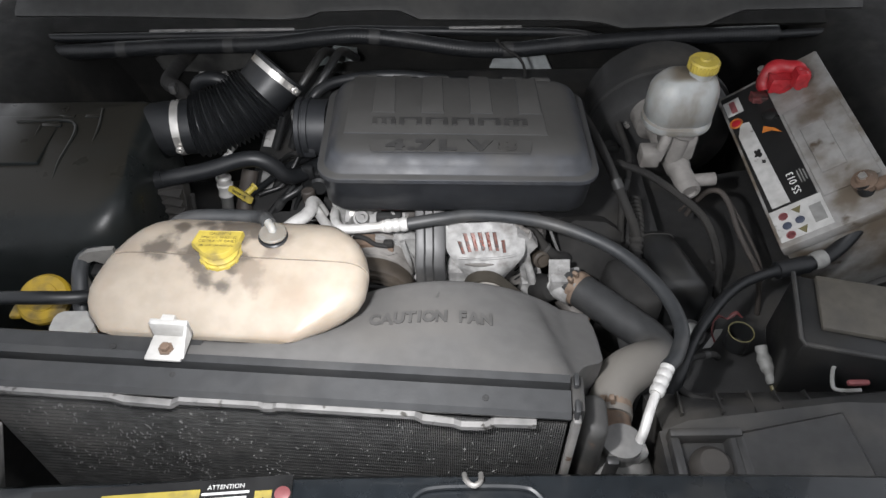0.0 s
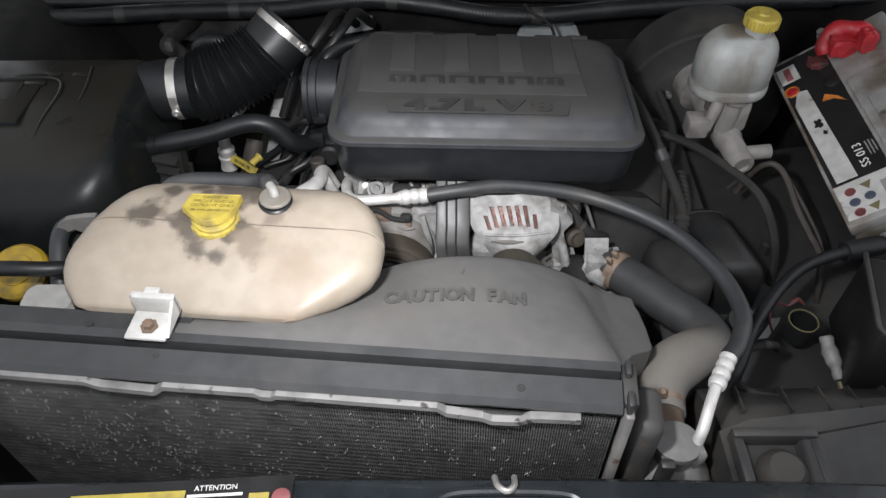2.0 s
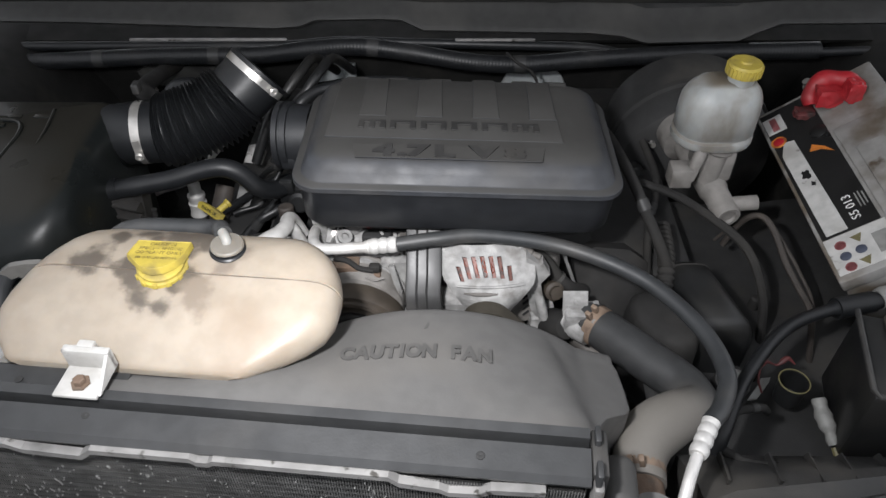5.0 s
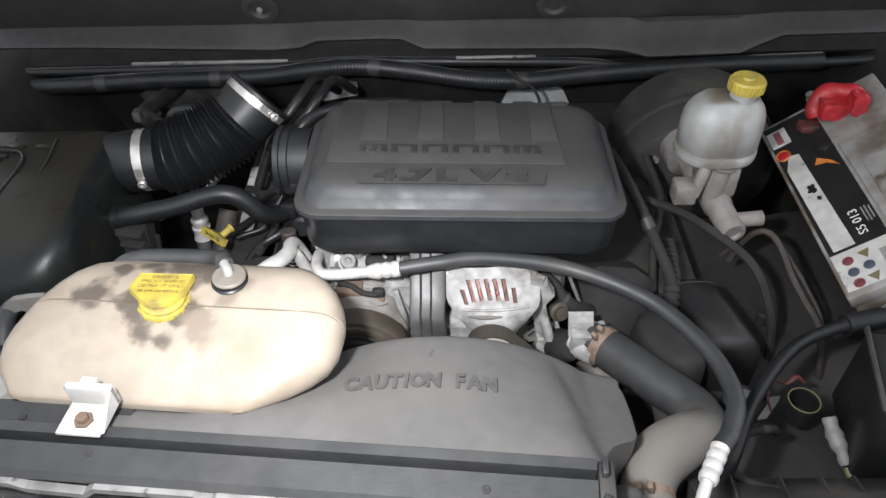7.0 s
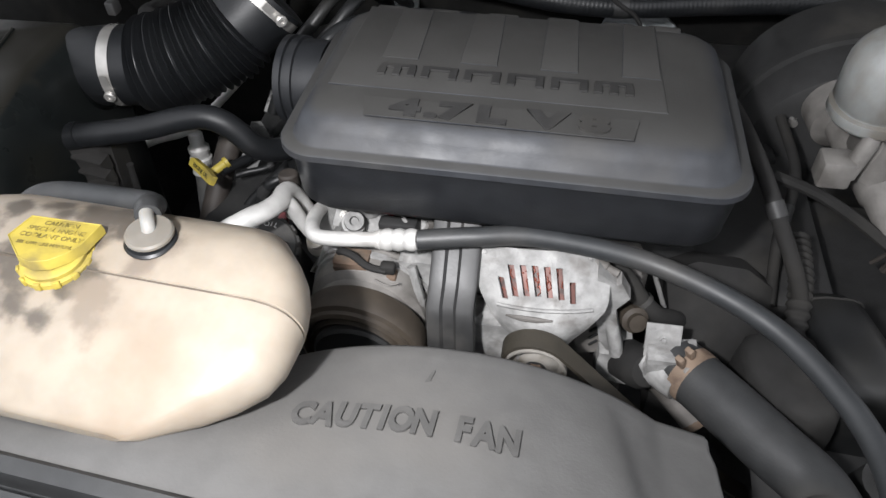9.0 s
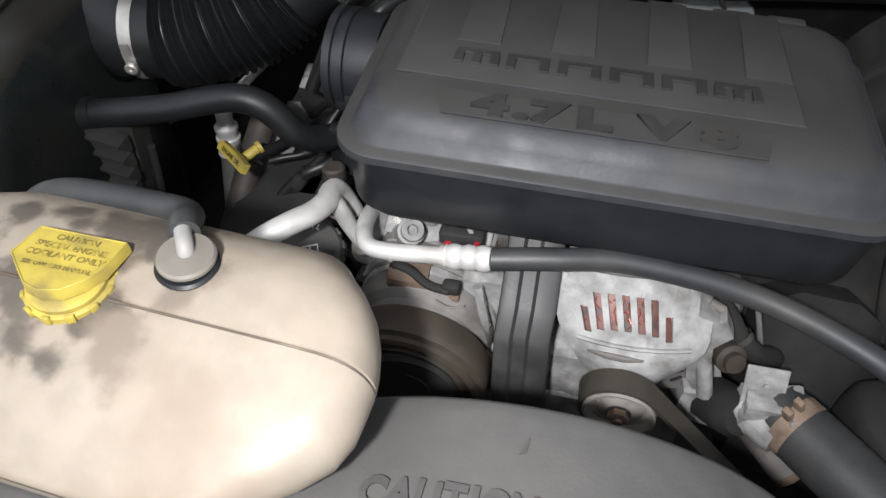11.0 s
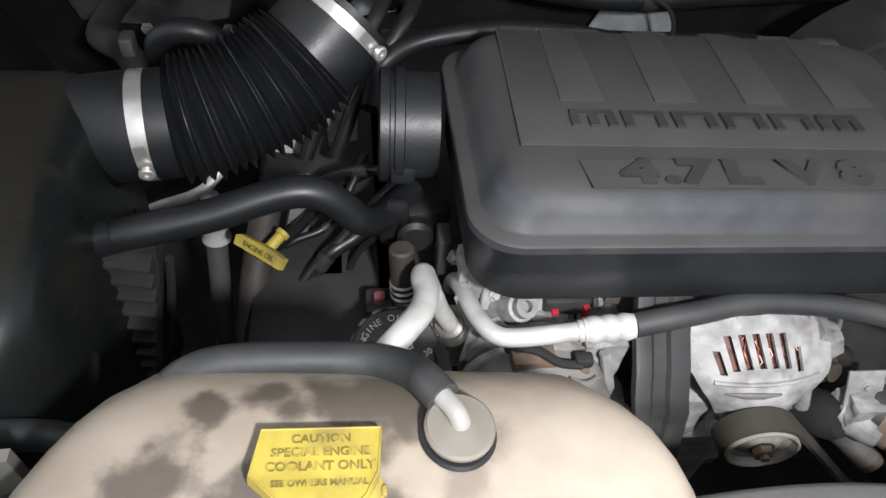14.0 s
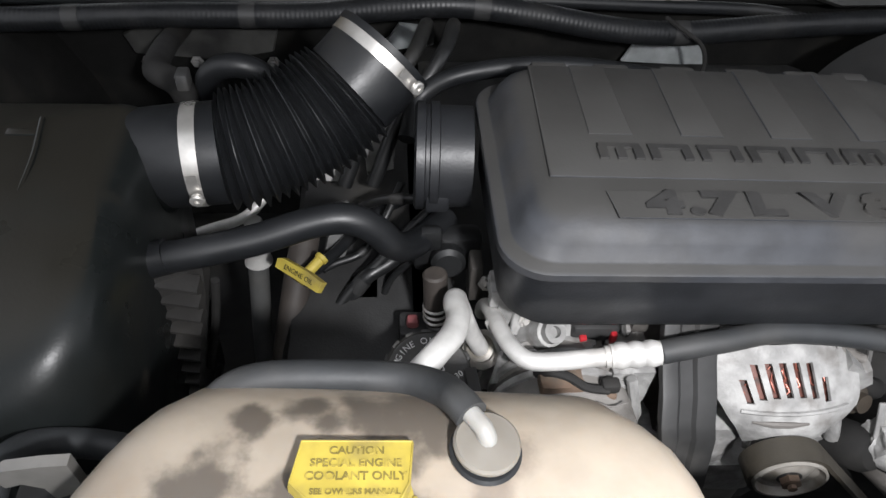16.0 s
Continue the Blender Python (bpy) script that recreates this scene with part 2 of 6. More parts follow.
PALE_PIPE = material("dusty_grey_pipe", (0.065, 0.066, 0.066), 0.55, dust=(0.1, 0.097, 0.09), dust_amount=0.35, grain=0.15)
DOME = material("pale_dusty_socket", (0.15, 0.148, 0.144), 0.6, dust=(0.24, 0.233, 0.22), dust_amount=0.4, dust_scale=18.0, grain=0.2)
NECK_WHITE = material("white_washer_neck", (0.3, 0.295, 0.28), 0.5, dust=(0.2, 0.19, 0.17), dust_amount=0.35, transmit=0.15)
FUSE_BLACK = material("fuse_box_black", (0.011, 0.0115, 0.012), 0.4, dust=(0.022, 0.021, 0.019), dust_amount=0.35, grain=0.1)
ASPHALT = material("asphalt", (0.05, 0.05, 0.05), 0.9, grain=0.5)


# ---- mesh helpers ----
ORIGIN = {}


def again(ob, offset):
    """One more of a part, on the same mesh, moved by offset."""
    c = ob.copy()
    scene.collection.objects.link(c)
    c.location = ob.location + Vector(offset)
    return c


def thing(name, base, label, category, group="", kind=""):
    ob = new(name)
    ob.empty_display_size = 0.02
    ob.location = base
    ORIGIN[ob] = Vector(base)
    return tagged(ob, label, category, group, kind)


def smooth(mesh, angle=38):
    mesh.polygons.foreach_set("use_smooth", [True] * len(mesh.polygons))
    mesh.set_sharp_from_angle(angle=radians(angle))


def part(name, bm, mat, parent=None, label="", angle=38):
    """Links a bmesh, given in world metres, as one mesh under a thing or a part."""
    mesh = bpy.data.meshes.new(name)
    bmesh.ops.recalc_face_normals(bm, faces=bm.faces)
    bm.to_mesh(mesh)
    bm.free()
    mesh.materials.append(mat)
    smooth(mesh, angle)
    ob = new(name, mesh)
    if parent:
        ob.parent = parent
        ob.location = -ORIGIN.get(parent, Vector((0, 0, 0)))
    if label:
        ob["label"] = label
    return ob


def structure(name, bm, mat, label, category, angle=38):
    return tagged(part(name, bm, mat, None, "", angle), label, category, kind="structure")


def rr(x0, x1, y0, y1, r, z=0.0, n=6):
    """A rounded rectangle, as a ring of points."""
    out = []
    for cx, cy, a in ((x1 - r, y1 - r, 0), (x0 + r, y1 - r, 90), (x0 + r, y0 + r, 180), (x1 - r, y0 + r, 270)):
        for k in range(n + 1):
            t = radians(a + 90 * k / n)
            out.append(Vector((cx + r * math.cos(t), cy + r * math.sin(t), z)))
    return out


def loft(rings, caps=True, closed=True, bm=None, m=None):
    """A skin over rings of equal length."""
    bm = bm or bmesh.new()
    vs = [[bm.verts.new((m @ p) if m else p) for p in ring] for ring in rings]
    n = len(vs[0])
    for a, b in zip(vs, vs[1:]):
        for k in range(n if closed else n - 1):
            bm.faces.new((a[k], a[(k + 1) % n], b[(k + 1) % n], b[k]))
    if caps and closed:
        bm.faces.new(vs[0][::-1])
        bm.faces.new(vs[-1])
    return bm


def box(x0, x1, y0, y1, z0, z1, bevel=0.003, m=None, bm=None, seg=2):
    """A bevelled box, turned by m."""
    bm = bm or bmesh.new()
    made = bmesh.ops.create_cube(bm, size=1)["verts"]
    t = Matrix.Translation(((x0 + x1) / 2, (y0 + y1) / 2, (z0 + z1) / 2)) @ Matrix.Diagonal((x1 - x0, y1 - y0, z1 - z0, 1))
    bmesh.ops.transform(bm, matrix=t, verts=made)
    if bevel:
        edges = list({e for v in made for e in v.link_edges})
        made = bmesh.ops.bevel(bm, geom=edges, offset=bevel, segments=seg, affect="EDGES", profile=0.5)["verts"]
    if m:
        bmesh.ops.transform(bm, matrix=m, verts=list(made))
    return bm


def spline(points, steps=8):
    """Points on a smooth curve through the given ones."""
    p = [Vector(q) for q in points]
    p = [2 * p[0] - p[1], *p, 2 * p[-1] - p[-2]]
    out = []
    for a, b, c, d in zip(p, p[1:], p[2:], p[3:]):
        for k in range(steps):
            t = k / steps
            out.append(0.5 * (2 * b + (c - a) * t + (2 * a - 5 * b + 4 * c - d) * t * t + (3 * b - a - 3 * c + d) * t ** 3))
    out.append(p[-2])
    return out


def sweep(path, radius, n=14, caps=True, bm=None):
    """A tube along a path; radius is a number or a function of the share of its length."""
    length = [0.0]
    for a, b in zip(path, path[1:]):
        length.append(length[-1] + (b - a).length)
    side, rings = None, []
    for k, p in enumerate(path):
        way = (path[min(k + 1, len(path) - 1)] - path[max(k - 1, 0)]).normalized()
        side = (way.orthogonal() if side is None else side - way * side.dot(way)).normalized()
        up = way.cross(side)
        r = radius(length[k] / length[-1]) if callable(radius) else radius
        rings.append([p + r * (math.cos(a) * side + math.sin(a) * up) for a in (2 * math.pi * j / n for j in range(n))])
    return loft(rings, caps, bm=bm)


def tube(points, radius, n=14, steps=8, bm=None):
    return sweep(spline(points, steps), radius, n, bm=bm)


def resample(path, step):
    """Points at even steps along a path."""
    out, left = [path[0]], step
    for a, b in zip(path, path[1:]):
        d = (b - a).length
        at = 0.0
        while d - at >= left:
            at += left
            out.append(a.lerp(b, at / d))
            left = step
        left -= d - at
    return out


def lathe(profile, centre, axis, n=32, bm=None):
    """A body turned from (radius, height) pairs about an axis."""
    q = Matrix.Translation(centre) @ Vector(axis).normalized().to_track_quat("Z", "Y").to_matrix().to_4x4()
    rings = [[Vector((max(r, 1e-5) * math.cos(a), max(r, 1e-5) * math.sin(a), h)) for a in (2 * math.pi * k / n for k in range(n))] for r, h in profile]
    return loft(rings, True, bm=bm, m=q)


def extrude(points, depth, m=None, bevel=0.0, bm=None):
    """A flat outline (x, y) given thickness along z, then turned by m."""
    bm = bm or bmesh.new()
    rings = [[Vector((x, y, 0)) for x, y in points], [Vector((x, y, depth)) for x, y in points]]
    if bevel:
        c = sum((p for p in rings[0]), Vector()) / len(points)
        top = [Vector((c.x + (x - c.x) * (1 - bevel), c.y + (y - c.y) * (1 - bevel), depth)) for x, y in points]
        rings[1] = [Vector((p.x, p.y, depth * 0.6)) for p in rings[0]]
        rings.append(top)
    return loft(rings, True, bm=bm, m=m)


def writing(name, words, size, m, mat, parent, depth=0.0006, label="", spacing=1.0, bold=0.0):
    """Letters standing a little proud of their surface; m carries the text's plane, x along the line."""
    c = bpy.data.curves.new(name, "FONT")
    c.body, c.size, c.extrude, c.align_x, c.align_y, c.space_character = words, size, depth, "CENTER", "CENTER", spacing
    c.resolution_u, c.offset = 3, bold
    tmp = bpy.data.objects.new(name, c)
    mesh = bpy.data.meshes.new_from_object(tmp)
    bpy.data.objects.remove(tmp)
    bpy.data.curves.remove(c)
    mesh.transform(m)
    mesh.materials.clear()
    mesh.materials.append(mat)
    ob = new(name, mesh)
    ob.parent = parent
    ob.location = -ORIGIN.get(parent, Vector((0, 0, 0)))
    if label:
        ob["label"] = label
    return ob


def plane_at(centre, right, up):
    """A matrix whose x runs along right and y along up, at centre."""
    x = Vector(right).normalized()
    z = x.cross(Vector(up)).normalized()
    y = z.cross(x)
    m = Matrix((x, y, z)).transposed().to_4x4()
    m.translation = centre
    return m


def bolt(parent, centre, axis, r=0.005, mat=None, name="bolt"):
    bm = lathe([(r * 1.6, 0), (r * 1.6, r * 0.35), (r, r * 0.36), (r, r * 1.3), (r * 0.8, r * 1.45), (0, r * 1.45)], centre, axis, 6)
    return part(name, bm, mat or STEEL, parent, angle=25)


# the radiator stands slightly turned
TURN = radians(-4.6)
RAD = Matrix.Translation((0, 0.437, 0)) @ Matrix.Rotation(TURN, 4, "Z")


# ---- the large structure ----
def ground_sheet():
    bm = bmesh.new()
    bmesh.ops.create_grid(bm, x_segments=8, y_segments=8, size=150)
    structure("ground", bm, ASPHALT, "dark night-time asphalt ground under the car", "ground")


def bay():
    # firewall, with the cowl's folded edge
    prof = [(1.52, 0.45), (1.5, 0.75), (1.465, 0.9), (1.455, 0.96), (1.4, 0.985), (1.395, 0.993), (1.44, 1.0), (1.52, 1.01), (1.56, 1.01), (1.56, 0.45)]
    bm = loft([[Vector((x, y, z)) for y, z in prof] for x in (-0.95, -0.5, 0, 0.5, 0.95)])
    structure("wall_firewall", bm, FIREWALL, "sooty dark steel firewall behind the engine", "firewall")
    for name, s in (("wall_inner_wing_right", -1), ("wall_inner_wing_left", 1)):
        prof = [(0.68, 0.5), (0.72, 0.8), (0.76, 0.95), (0.82, 1.0), (0.95, 1.01), (0.95, 0.5)]
        bm = loft([[Vector((s * x, y, z)) for x, z in prof] for y in (0.3, 0.7, 1.1, 1.56)])
        structure(name, bm, FIREWALL, "sooty dark inner wing panel beside the engine", "inner wing")
    structure("floor_undertray", box(-0.9, 0.9, 0.3, 1.56, 0.42, 0.46, 0), DARK, "dark undertray below the engine", "undertray")


ground_sheet()
bay()


def hood():
    t = thing("hood", (0, 1.42, 1.05), "opened dark car hood seen from inside, propped up", "car hood")
    path = [(1.43, 1.05), (1.41, 1.065), (1.385, 1.13), (1.37, 1.16), (1.1, 1.6), (0.82, 2.06)]
    path2 = [(0.87, 2.1), (1.16, 1.63), (1.44, 1.17), (1.48, 1.06)]
    bm = loft([[Vector((x, y, z)) for y, z in path + path2] for x in (-0.85, -0.4, 0, 0.4, 0.85)])
    part("inner_panel", bm, HOOD_INNER, t)
    # rear edge, with its steps up and down
    edge = [(-0.86, 1.045), (-0.7, 1.043), (-0.32, 1.03), (-0.27, 1.034), (-0.24, 1.046), (-0.12, 1.048), (-0.08, 1.046), (-0.04, 1.026), (0.27, 1.02), (0.33, 1.014), (0.38, 1.0), (0.55, 1.004), (0.58, 1.02), (0.62, 1.038), (0.86, 1.04)]
    bm = bmesh.new()
    rings = [[Vector((x, y, z + dz)) for y, dz in ((1.43, 0.04), (1.405, 0.012), (1.385, 0.004), (1.378, -0.004), (1.384, -0.01), (1.43, -0.004))] for x, z in edge]
    loft(rings, bm=bm)
    part("rear_flange", bm, HOOD_INNER, t)
    for x, z in ((-0.335, 1.1), (0.2, 1.095)):
        bm = lathe([(0.034, -0.004), (0.034, 0.002), (0.03, 0.004), (0.021, 0.004), (0.017, -0.002), (0.0, -0.002)], (x, 1.394, z), (0, -0.93, -0.36), 28)
        part("drain_hole", bm, HOOD_INNER, t)
    part("stud", lathe([(0.006, 0), (0.005, 0.006), (0, 0.008)], (-0.336, 1.392, 1.098), (0, -0.93, -0.36), 12), STEEL, t)


hood()


def cowl():
    t = thing("cowl_seal", (0, 1.38, 1.0), "black rubber weather seal along the cowl edge", "seal")
    pts = [(-0.9, 1.385, 0.985), (-0.6, 1.382, 0.988), (-0.32, 1.38, 0.99), (-0.2, 1.378, 1.0), (-0.08, 1.38, 0.996), (0.12, 1.38, 0.99), (0.27, 1.38, 0.985), (0.4, 1.38, 0.965), (0.6, 1.38, 0.972), (0.9, 1.385, 0.98)]
    part("lip", tube(pts, 0.009, 10), RUBBER, t)
    part("pinch_edge", box(-0.6, -0.3, 1.377, 1.383, 1.0, 1.004, 0.001), STRIP, t, "bare metal edge")
    part("pinch_edge", box(0.02, 0.17, 1.375, 1.381, 1.0, 1.004, 0.001), STRIP, t, "bare metal edge")
    u = thing("wiring_loom", (0, 1.35, 0.98), "corrugated black wiring loom along the firewall", "wiring loom")
    path = resample(spline([(-0.97, 1.37, 0.955), (-0.75, 1.36, 0.968), (-0.55, 1.355, 0.98), (-0.35, 1.35, 0.986), (-0.25, 1.345, 1.0), (-0.16, 1.34, 1.008), (-0.07, 1.335, 1.0), (0.05, 1.33, 0.982), (0.15, 1.335, 0.975), (0.28, 1.35, 0.978), (0.5, 1.36, 0.985), (0.7, 1.37, 0.985)], 12), 0.0016)
    part("conduit", sweep(path, lambda s: 0.0165 + (0.0002 * math.cos(s * len(path) * 1.6)), 12), RUBBER, u)
    for k in (70, 190, 330, 520, 690):
        way = (path[k + 8] - path[k]).normalized()
        part("tape", sweep(path[k:k + 14], 0.0172, 12, caps=False), BLACK, u, "wrapped black tape")
    for name, quad in (("heat_shield", [(-0.28, 0.872), (-0.184, 0.888), (-0.184, 0.916), (-0.236, 0.922), (-0.25, 0.9)]), ("heat_shield", [(0.112, 0.862), (0.255, 0.855), (0.238, 0.89), (0.212, 0.912), (0.13, 0.905)])):
        h = thing(name, (quad[0][0], 1.45, quad[0][1]), "creased silver foil heat shield on the firewall", "heat shield", "silver heat shields")
        part("foil", extrude(quad, 0.006, plane_at((0, 1.448, 0), (1, 0, 0), (0, 0, 1)), 0.03), FOIL, h)
    for dx in (0.0, 0.03):
        w = thing("heater_pipe", (-0.22 + dx, 1.12, 1.05), "black rubber pipe rising behind the intake neck", "hose", "rising heater pipes")
        part("pipe", tube([(-0.3 + dx, 1.06, 0.95), (-0.27 + dx, 1.09, 1.02), (-0.24 + dx, 1.11, 1.055), (-0.222 + dx, 1.14, 1.07), (-0.21 + dx, 1.2, 1.06), (-0.2 + dx, 1.32, 0.97)], 0.008, 10), FUSE_BLACK, w)
    for tilt, base, quad in ((18, (-0.318, 1.12, 0.925), [(-0.016, -0.02), (0.014, -0.016), (0.018, 0.008), (0.004, 0.02), (-0.014, 0.012)]), (-12, (-0.265, 1.14, 0.945), [(-0.02, -0.036), (0.012, -0.034), (0.022, 0.008), (0.014, 0.036), (-0.014, 0.026)])):
        h = thing("heat_shield", base, "creased silver foil heat shield on the firewall", "heat shield", "silver heat shields")
        part("foil", extrude(quad, 0.004, pose(*base, 60, tilt, 0), 0.06), STRIP, h)
    w = thing("firewall_wire", (0.15, 1.3, 0.97), "thin black wire hanging over the foil", "wire")
    part("lead", tube([(0.115, 1.33, 1.0), (0.133, 1.3, 0.997), (0.158, 1.3, 0.98), (0.172, 1.3, 0.955), (0.176, 1.3, 0.92)], 0.003, 8), MATTE, w)
    w = thing("vacuum_hose", (0, 1.1, 1.06), "black hose arching behind the air box", "hose")
    part("pipe", tube([(-0.235, 1.05, 1.02), (-0.222, 1.09, 1.04), (-0.18, 1.1, 1.062), (-0.1, 1.1, 1.074), (-0.02, 1.1, 1.068), (0.06, 1.1, 1.05), (0.1, 1.1, 1.03)], 0.0095, 10), RUBBER, w)


cowl()


# ---- front: radiator, crossmember, fan shroud ----
def radiator():
    t = thing("radiator", (-0.18, 0.45, 0.6), "dusty black car radiator with fine fins and stone marks", "radiator")
    part("core", box(-0.53, 0.135, 0.004, 0.03, 0.62, 1.088, 0, RAD), DARK, t)
    bm = loft([[RAD @ Vector((x, y, 1.082 + dz)) for y, dz in ((-0.0013, 0.0009), (-0.0013, -0.0009), (0.005, -0.001), (0.005, 0.001))] for x in (-0.53, 0.133)])
    row = part("cooling_tube", bm, DARK, t)
    for k in range(1, 46):
        again(row, (0, 0, -0.0085 * k))
    bm = bmesh.new()
    for k in range(270):
        x = -0.53 + k * 0.00246
        loft([[RAD @ Vector((x + dx, y, z)) for dx, y in ((0, -0.0015), (0.0011, -0.0015), (0.0011, 0.005), (0, 0.005))] for z in (0.78, 1.086)], caps=False, bm=bm)
    tagged(part("fin_pack", bm, FIN, t), kind="stuff")
    # fins knocked flat by stones
    rng = random.Random(4)
    bm = bmesh.new()
    for k in range(640):
        if rng.random() < 0.5:
            x, z = rng.gauss(-0.37, 0.09), rng.gauss(0.965, 0.045)
        else:
            x, z = rng.uniform(-0.5, 0.12), rng.uniform(0.9, 1.075)
        if not (-0.52 < x < 0.13 and z < 1.08):
            continue
        w, h, a = rng.uniform(0.0002, 0.0007), 0.0004 + 0.0036 * rng.random() ** 2.8, rng.uniform(-0.5, 0.5)
        ring = [Vector((x + c * w * math.cos(a) - d * h * math.sin(a), -0.0022 - rng.uniform(0, 0.001), z + c * w * math.sin(a) + d * h * math.cos(a))) for c, d in ((-1, -1), (1, -0.6), (0.8, 1), (-0.7, 0.8))]
        loft([[RAD @ p for p in ring], [RAD @ (p + Vector((0, 0.001, 0))) for p in ring]], bm=bm)
    tagged(part("bent_fin", bm, BENT, t, "bright fins bent by stones"), kind="stuff")
    pts = [(-0.54, 1.099), (-0.365, 1.096), (-0.352, 1.089), (-0.3, 1.086), (-0.288, 1.097), (-0.2, 1.097), (-0.195, 1.092), (-0.185, 1.092), (-0.18, 1.096), (-0.03, 1.095), (-0.022, 1.087), (0.012, 1.083), (0.02, 1.078), (0.045, 1.08), (0.055, 1.088), (0.1, 1.091)]
    bm = bmesh.new()
    for (xa, za), (xb, zb) in zip(pts, pts[1:]):
        loft([[RAD @ Vector((x, y, z + dz)) for y, dz in ((-0.008, 0), (-0.008, -0.007), (0.0, -0.007), (0.0, 0))] for x, z in ((xa, za), (xb, zb))], bm=bm)
    part("edge_strip", bm, STRIP, t)
    part("end_plate", box(0.138, 0.147, -0.008, 0.035, 0.6, 1.1, 0.003, RAD), END_PLATE, t, "scuffed plate with rust")
    part("side_tank", box(0.152, 0.184, 0.0, 0.055, 0.6, 1.065, 0.014, RAD, seg=4), TANK_GREY, t, "dusty grey end tank")
    part("tank_shoulder", box(0.18, 0.222, 0.03, 0.06, 0.6, 0.985, 0.014, RAD, seg=4), TANK_GREY, t)
    part("side_rib", box(0.185, 0.2, -0.012, 0.0, 0.6, 1.02, 0.004, RAD), BLACK, t)
    part("inlet_stub", lathe([(0.024, -0.03), (0.024, 0.02)], (0.214, 0.5, 0.955), (0.05, 1, 0.05), 24), RUST, t)
    part("mount_bar", box(-0.02, 0.02, -0.01, 0.01, -0.2, 0.12, 0.004, pose(-0.545, 0.43, 0.98, 0, 24, 0)), STRIP, t)


def crossmember():
    t = thing("radiator_crossmember", (-0.18, 0.47, 1.1), "dusty dark plastic panel along the top of the radiator", "crossmember")
    prof = [(-0.003, 1.098), (0.002, 1.104), (0.027, 1.107), (0.0295, 1.085), (0.034, 1.085), (0.0365, 1.107), (0.046, 1.108), (0.05, 1.102), (0.05, 1.09), (0.0, 1.09)]
    bm = loft([[RAD @ Vector((x, y, z)) for y, z in prof] for x in (-0.545, -0.3, 0.0, 0.136)])
    part("rail", bm, RAIL, t)
    part("end_cap", box(0.1365, 0.151, 0.003, 0.048, 1.045, 1.106, 0.004, RAD), BLACK, t)
    part("end_tab", box(0.139, 0.144, -0.004, 0.012, 1.09, 1.116, 0.0015, RAD), RAIL, t)
    part("end_tab", box(0.1395, 0.1445, 0.03, 0.046, 1.1, 1.114, 0.0015, RAD), RAIL, t)
    part("shelf", loft([[RAD @ Vector((x, y, z)) for y, z in ((0.05, 1.098), (0.074, 1.096), (0.079, 1.09), (0.05, 1.085))] for x in (-0.545, -0.285)]), RAIL, t)
    for x, y, z in ((-0.385, 0.056, 1.098), (0.045, 0.013, 1.105), (-0.3, 0.02, 1.105)):
        bm = lathe([(0.0038, 0), (0.0038, 0.0012), (0.002, 0.0016), (0, 0.0008)], RAD @ Vector((x, y, z)), (0, 0, 1), 12)
        part("clip", bm, DARK, t)


def shroud_point(x, s):
    """The shroud's skin: nearly flat behind the radiator (s = 0), a round arch at its rear lip (s = 1)."""
    front = RAD @ Vector((x, 0.048, 1.1))
    d = abs(x + 0.0)
    arch = 0.828 + math.sqrt(max(0.234 ** 2 - min(d, 0.2335) ** 2, 0))
    if x > 0.16:
        arch = 0.9987 - 0.35 * (x - 0.16)
    flat = 1.1 - 1.6 * max(0.0, x - 0.12) ** 1.4
    k = s ** (1.15 if x > -0.05 else 1.15 + min(1.0, (-0.05 - x) * 8))
    # a crease runs back from the front corner; beyond it the flank falls away
    over = max(0.0, min(1.0, (x - (0.146 - 0.032 * s)) / 0.016))
    drop = 0.016 * over * over * (3 - 2 * over) * (1 - s) ** 0.6
    return Vector((x, front.y + (0.645 - front.y) * s, flat * (1 - k) + arch * k - drop))


def shroud_side(s):
    """Where the shroud's skin ends beside the engine."""
    return float(np.interp(s, [0, 0.1, 0.2, 0.3, 0.4, 0.47, 0.7, 0.88, 0.9, 1.0], [0.148, 0.152, 0.157, 0.167, 0.186, 0.202, 0.204, 0.203, 0.2, 0.2]))


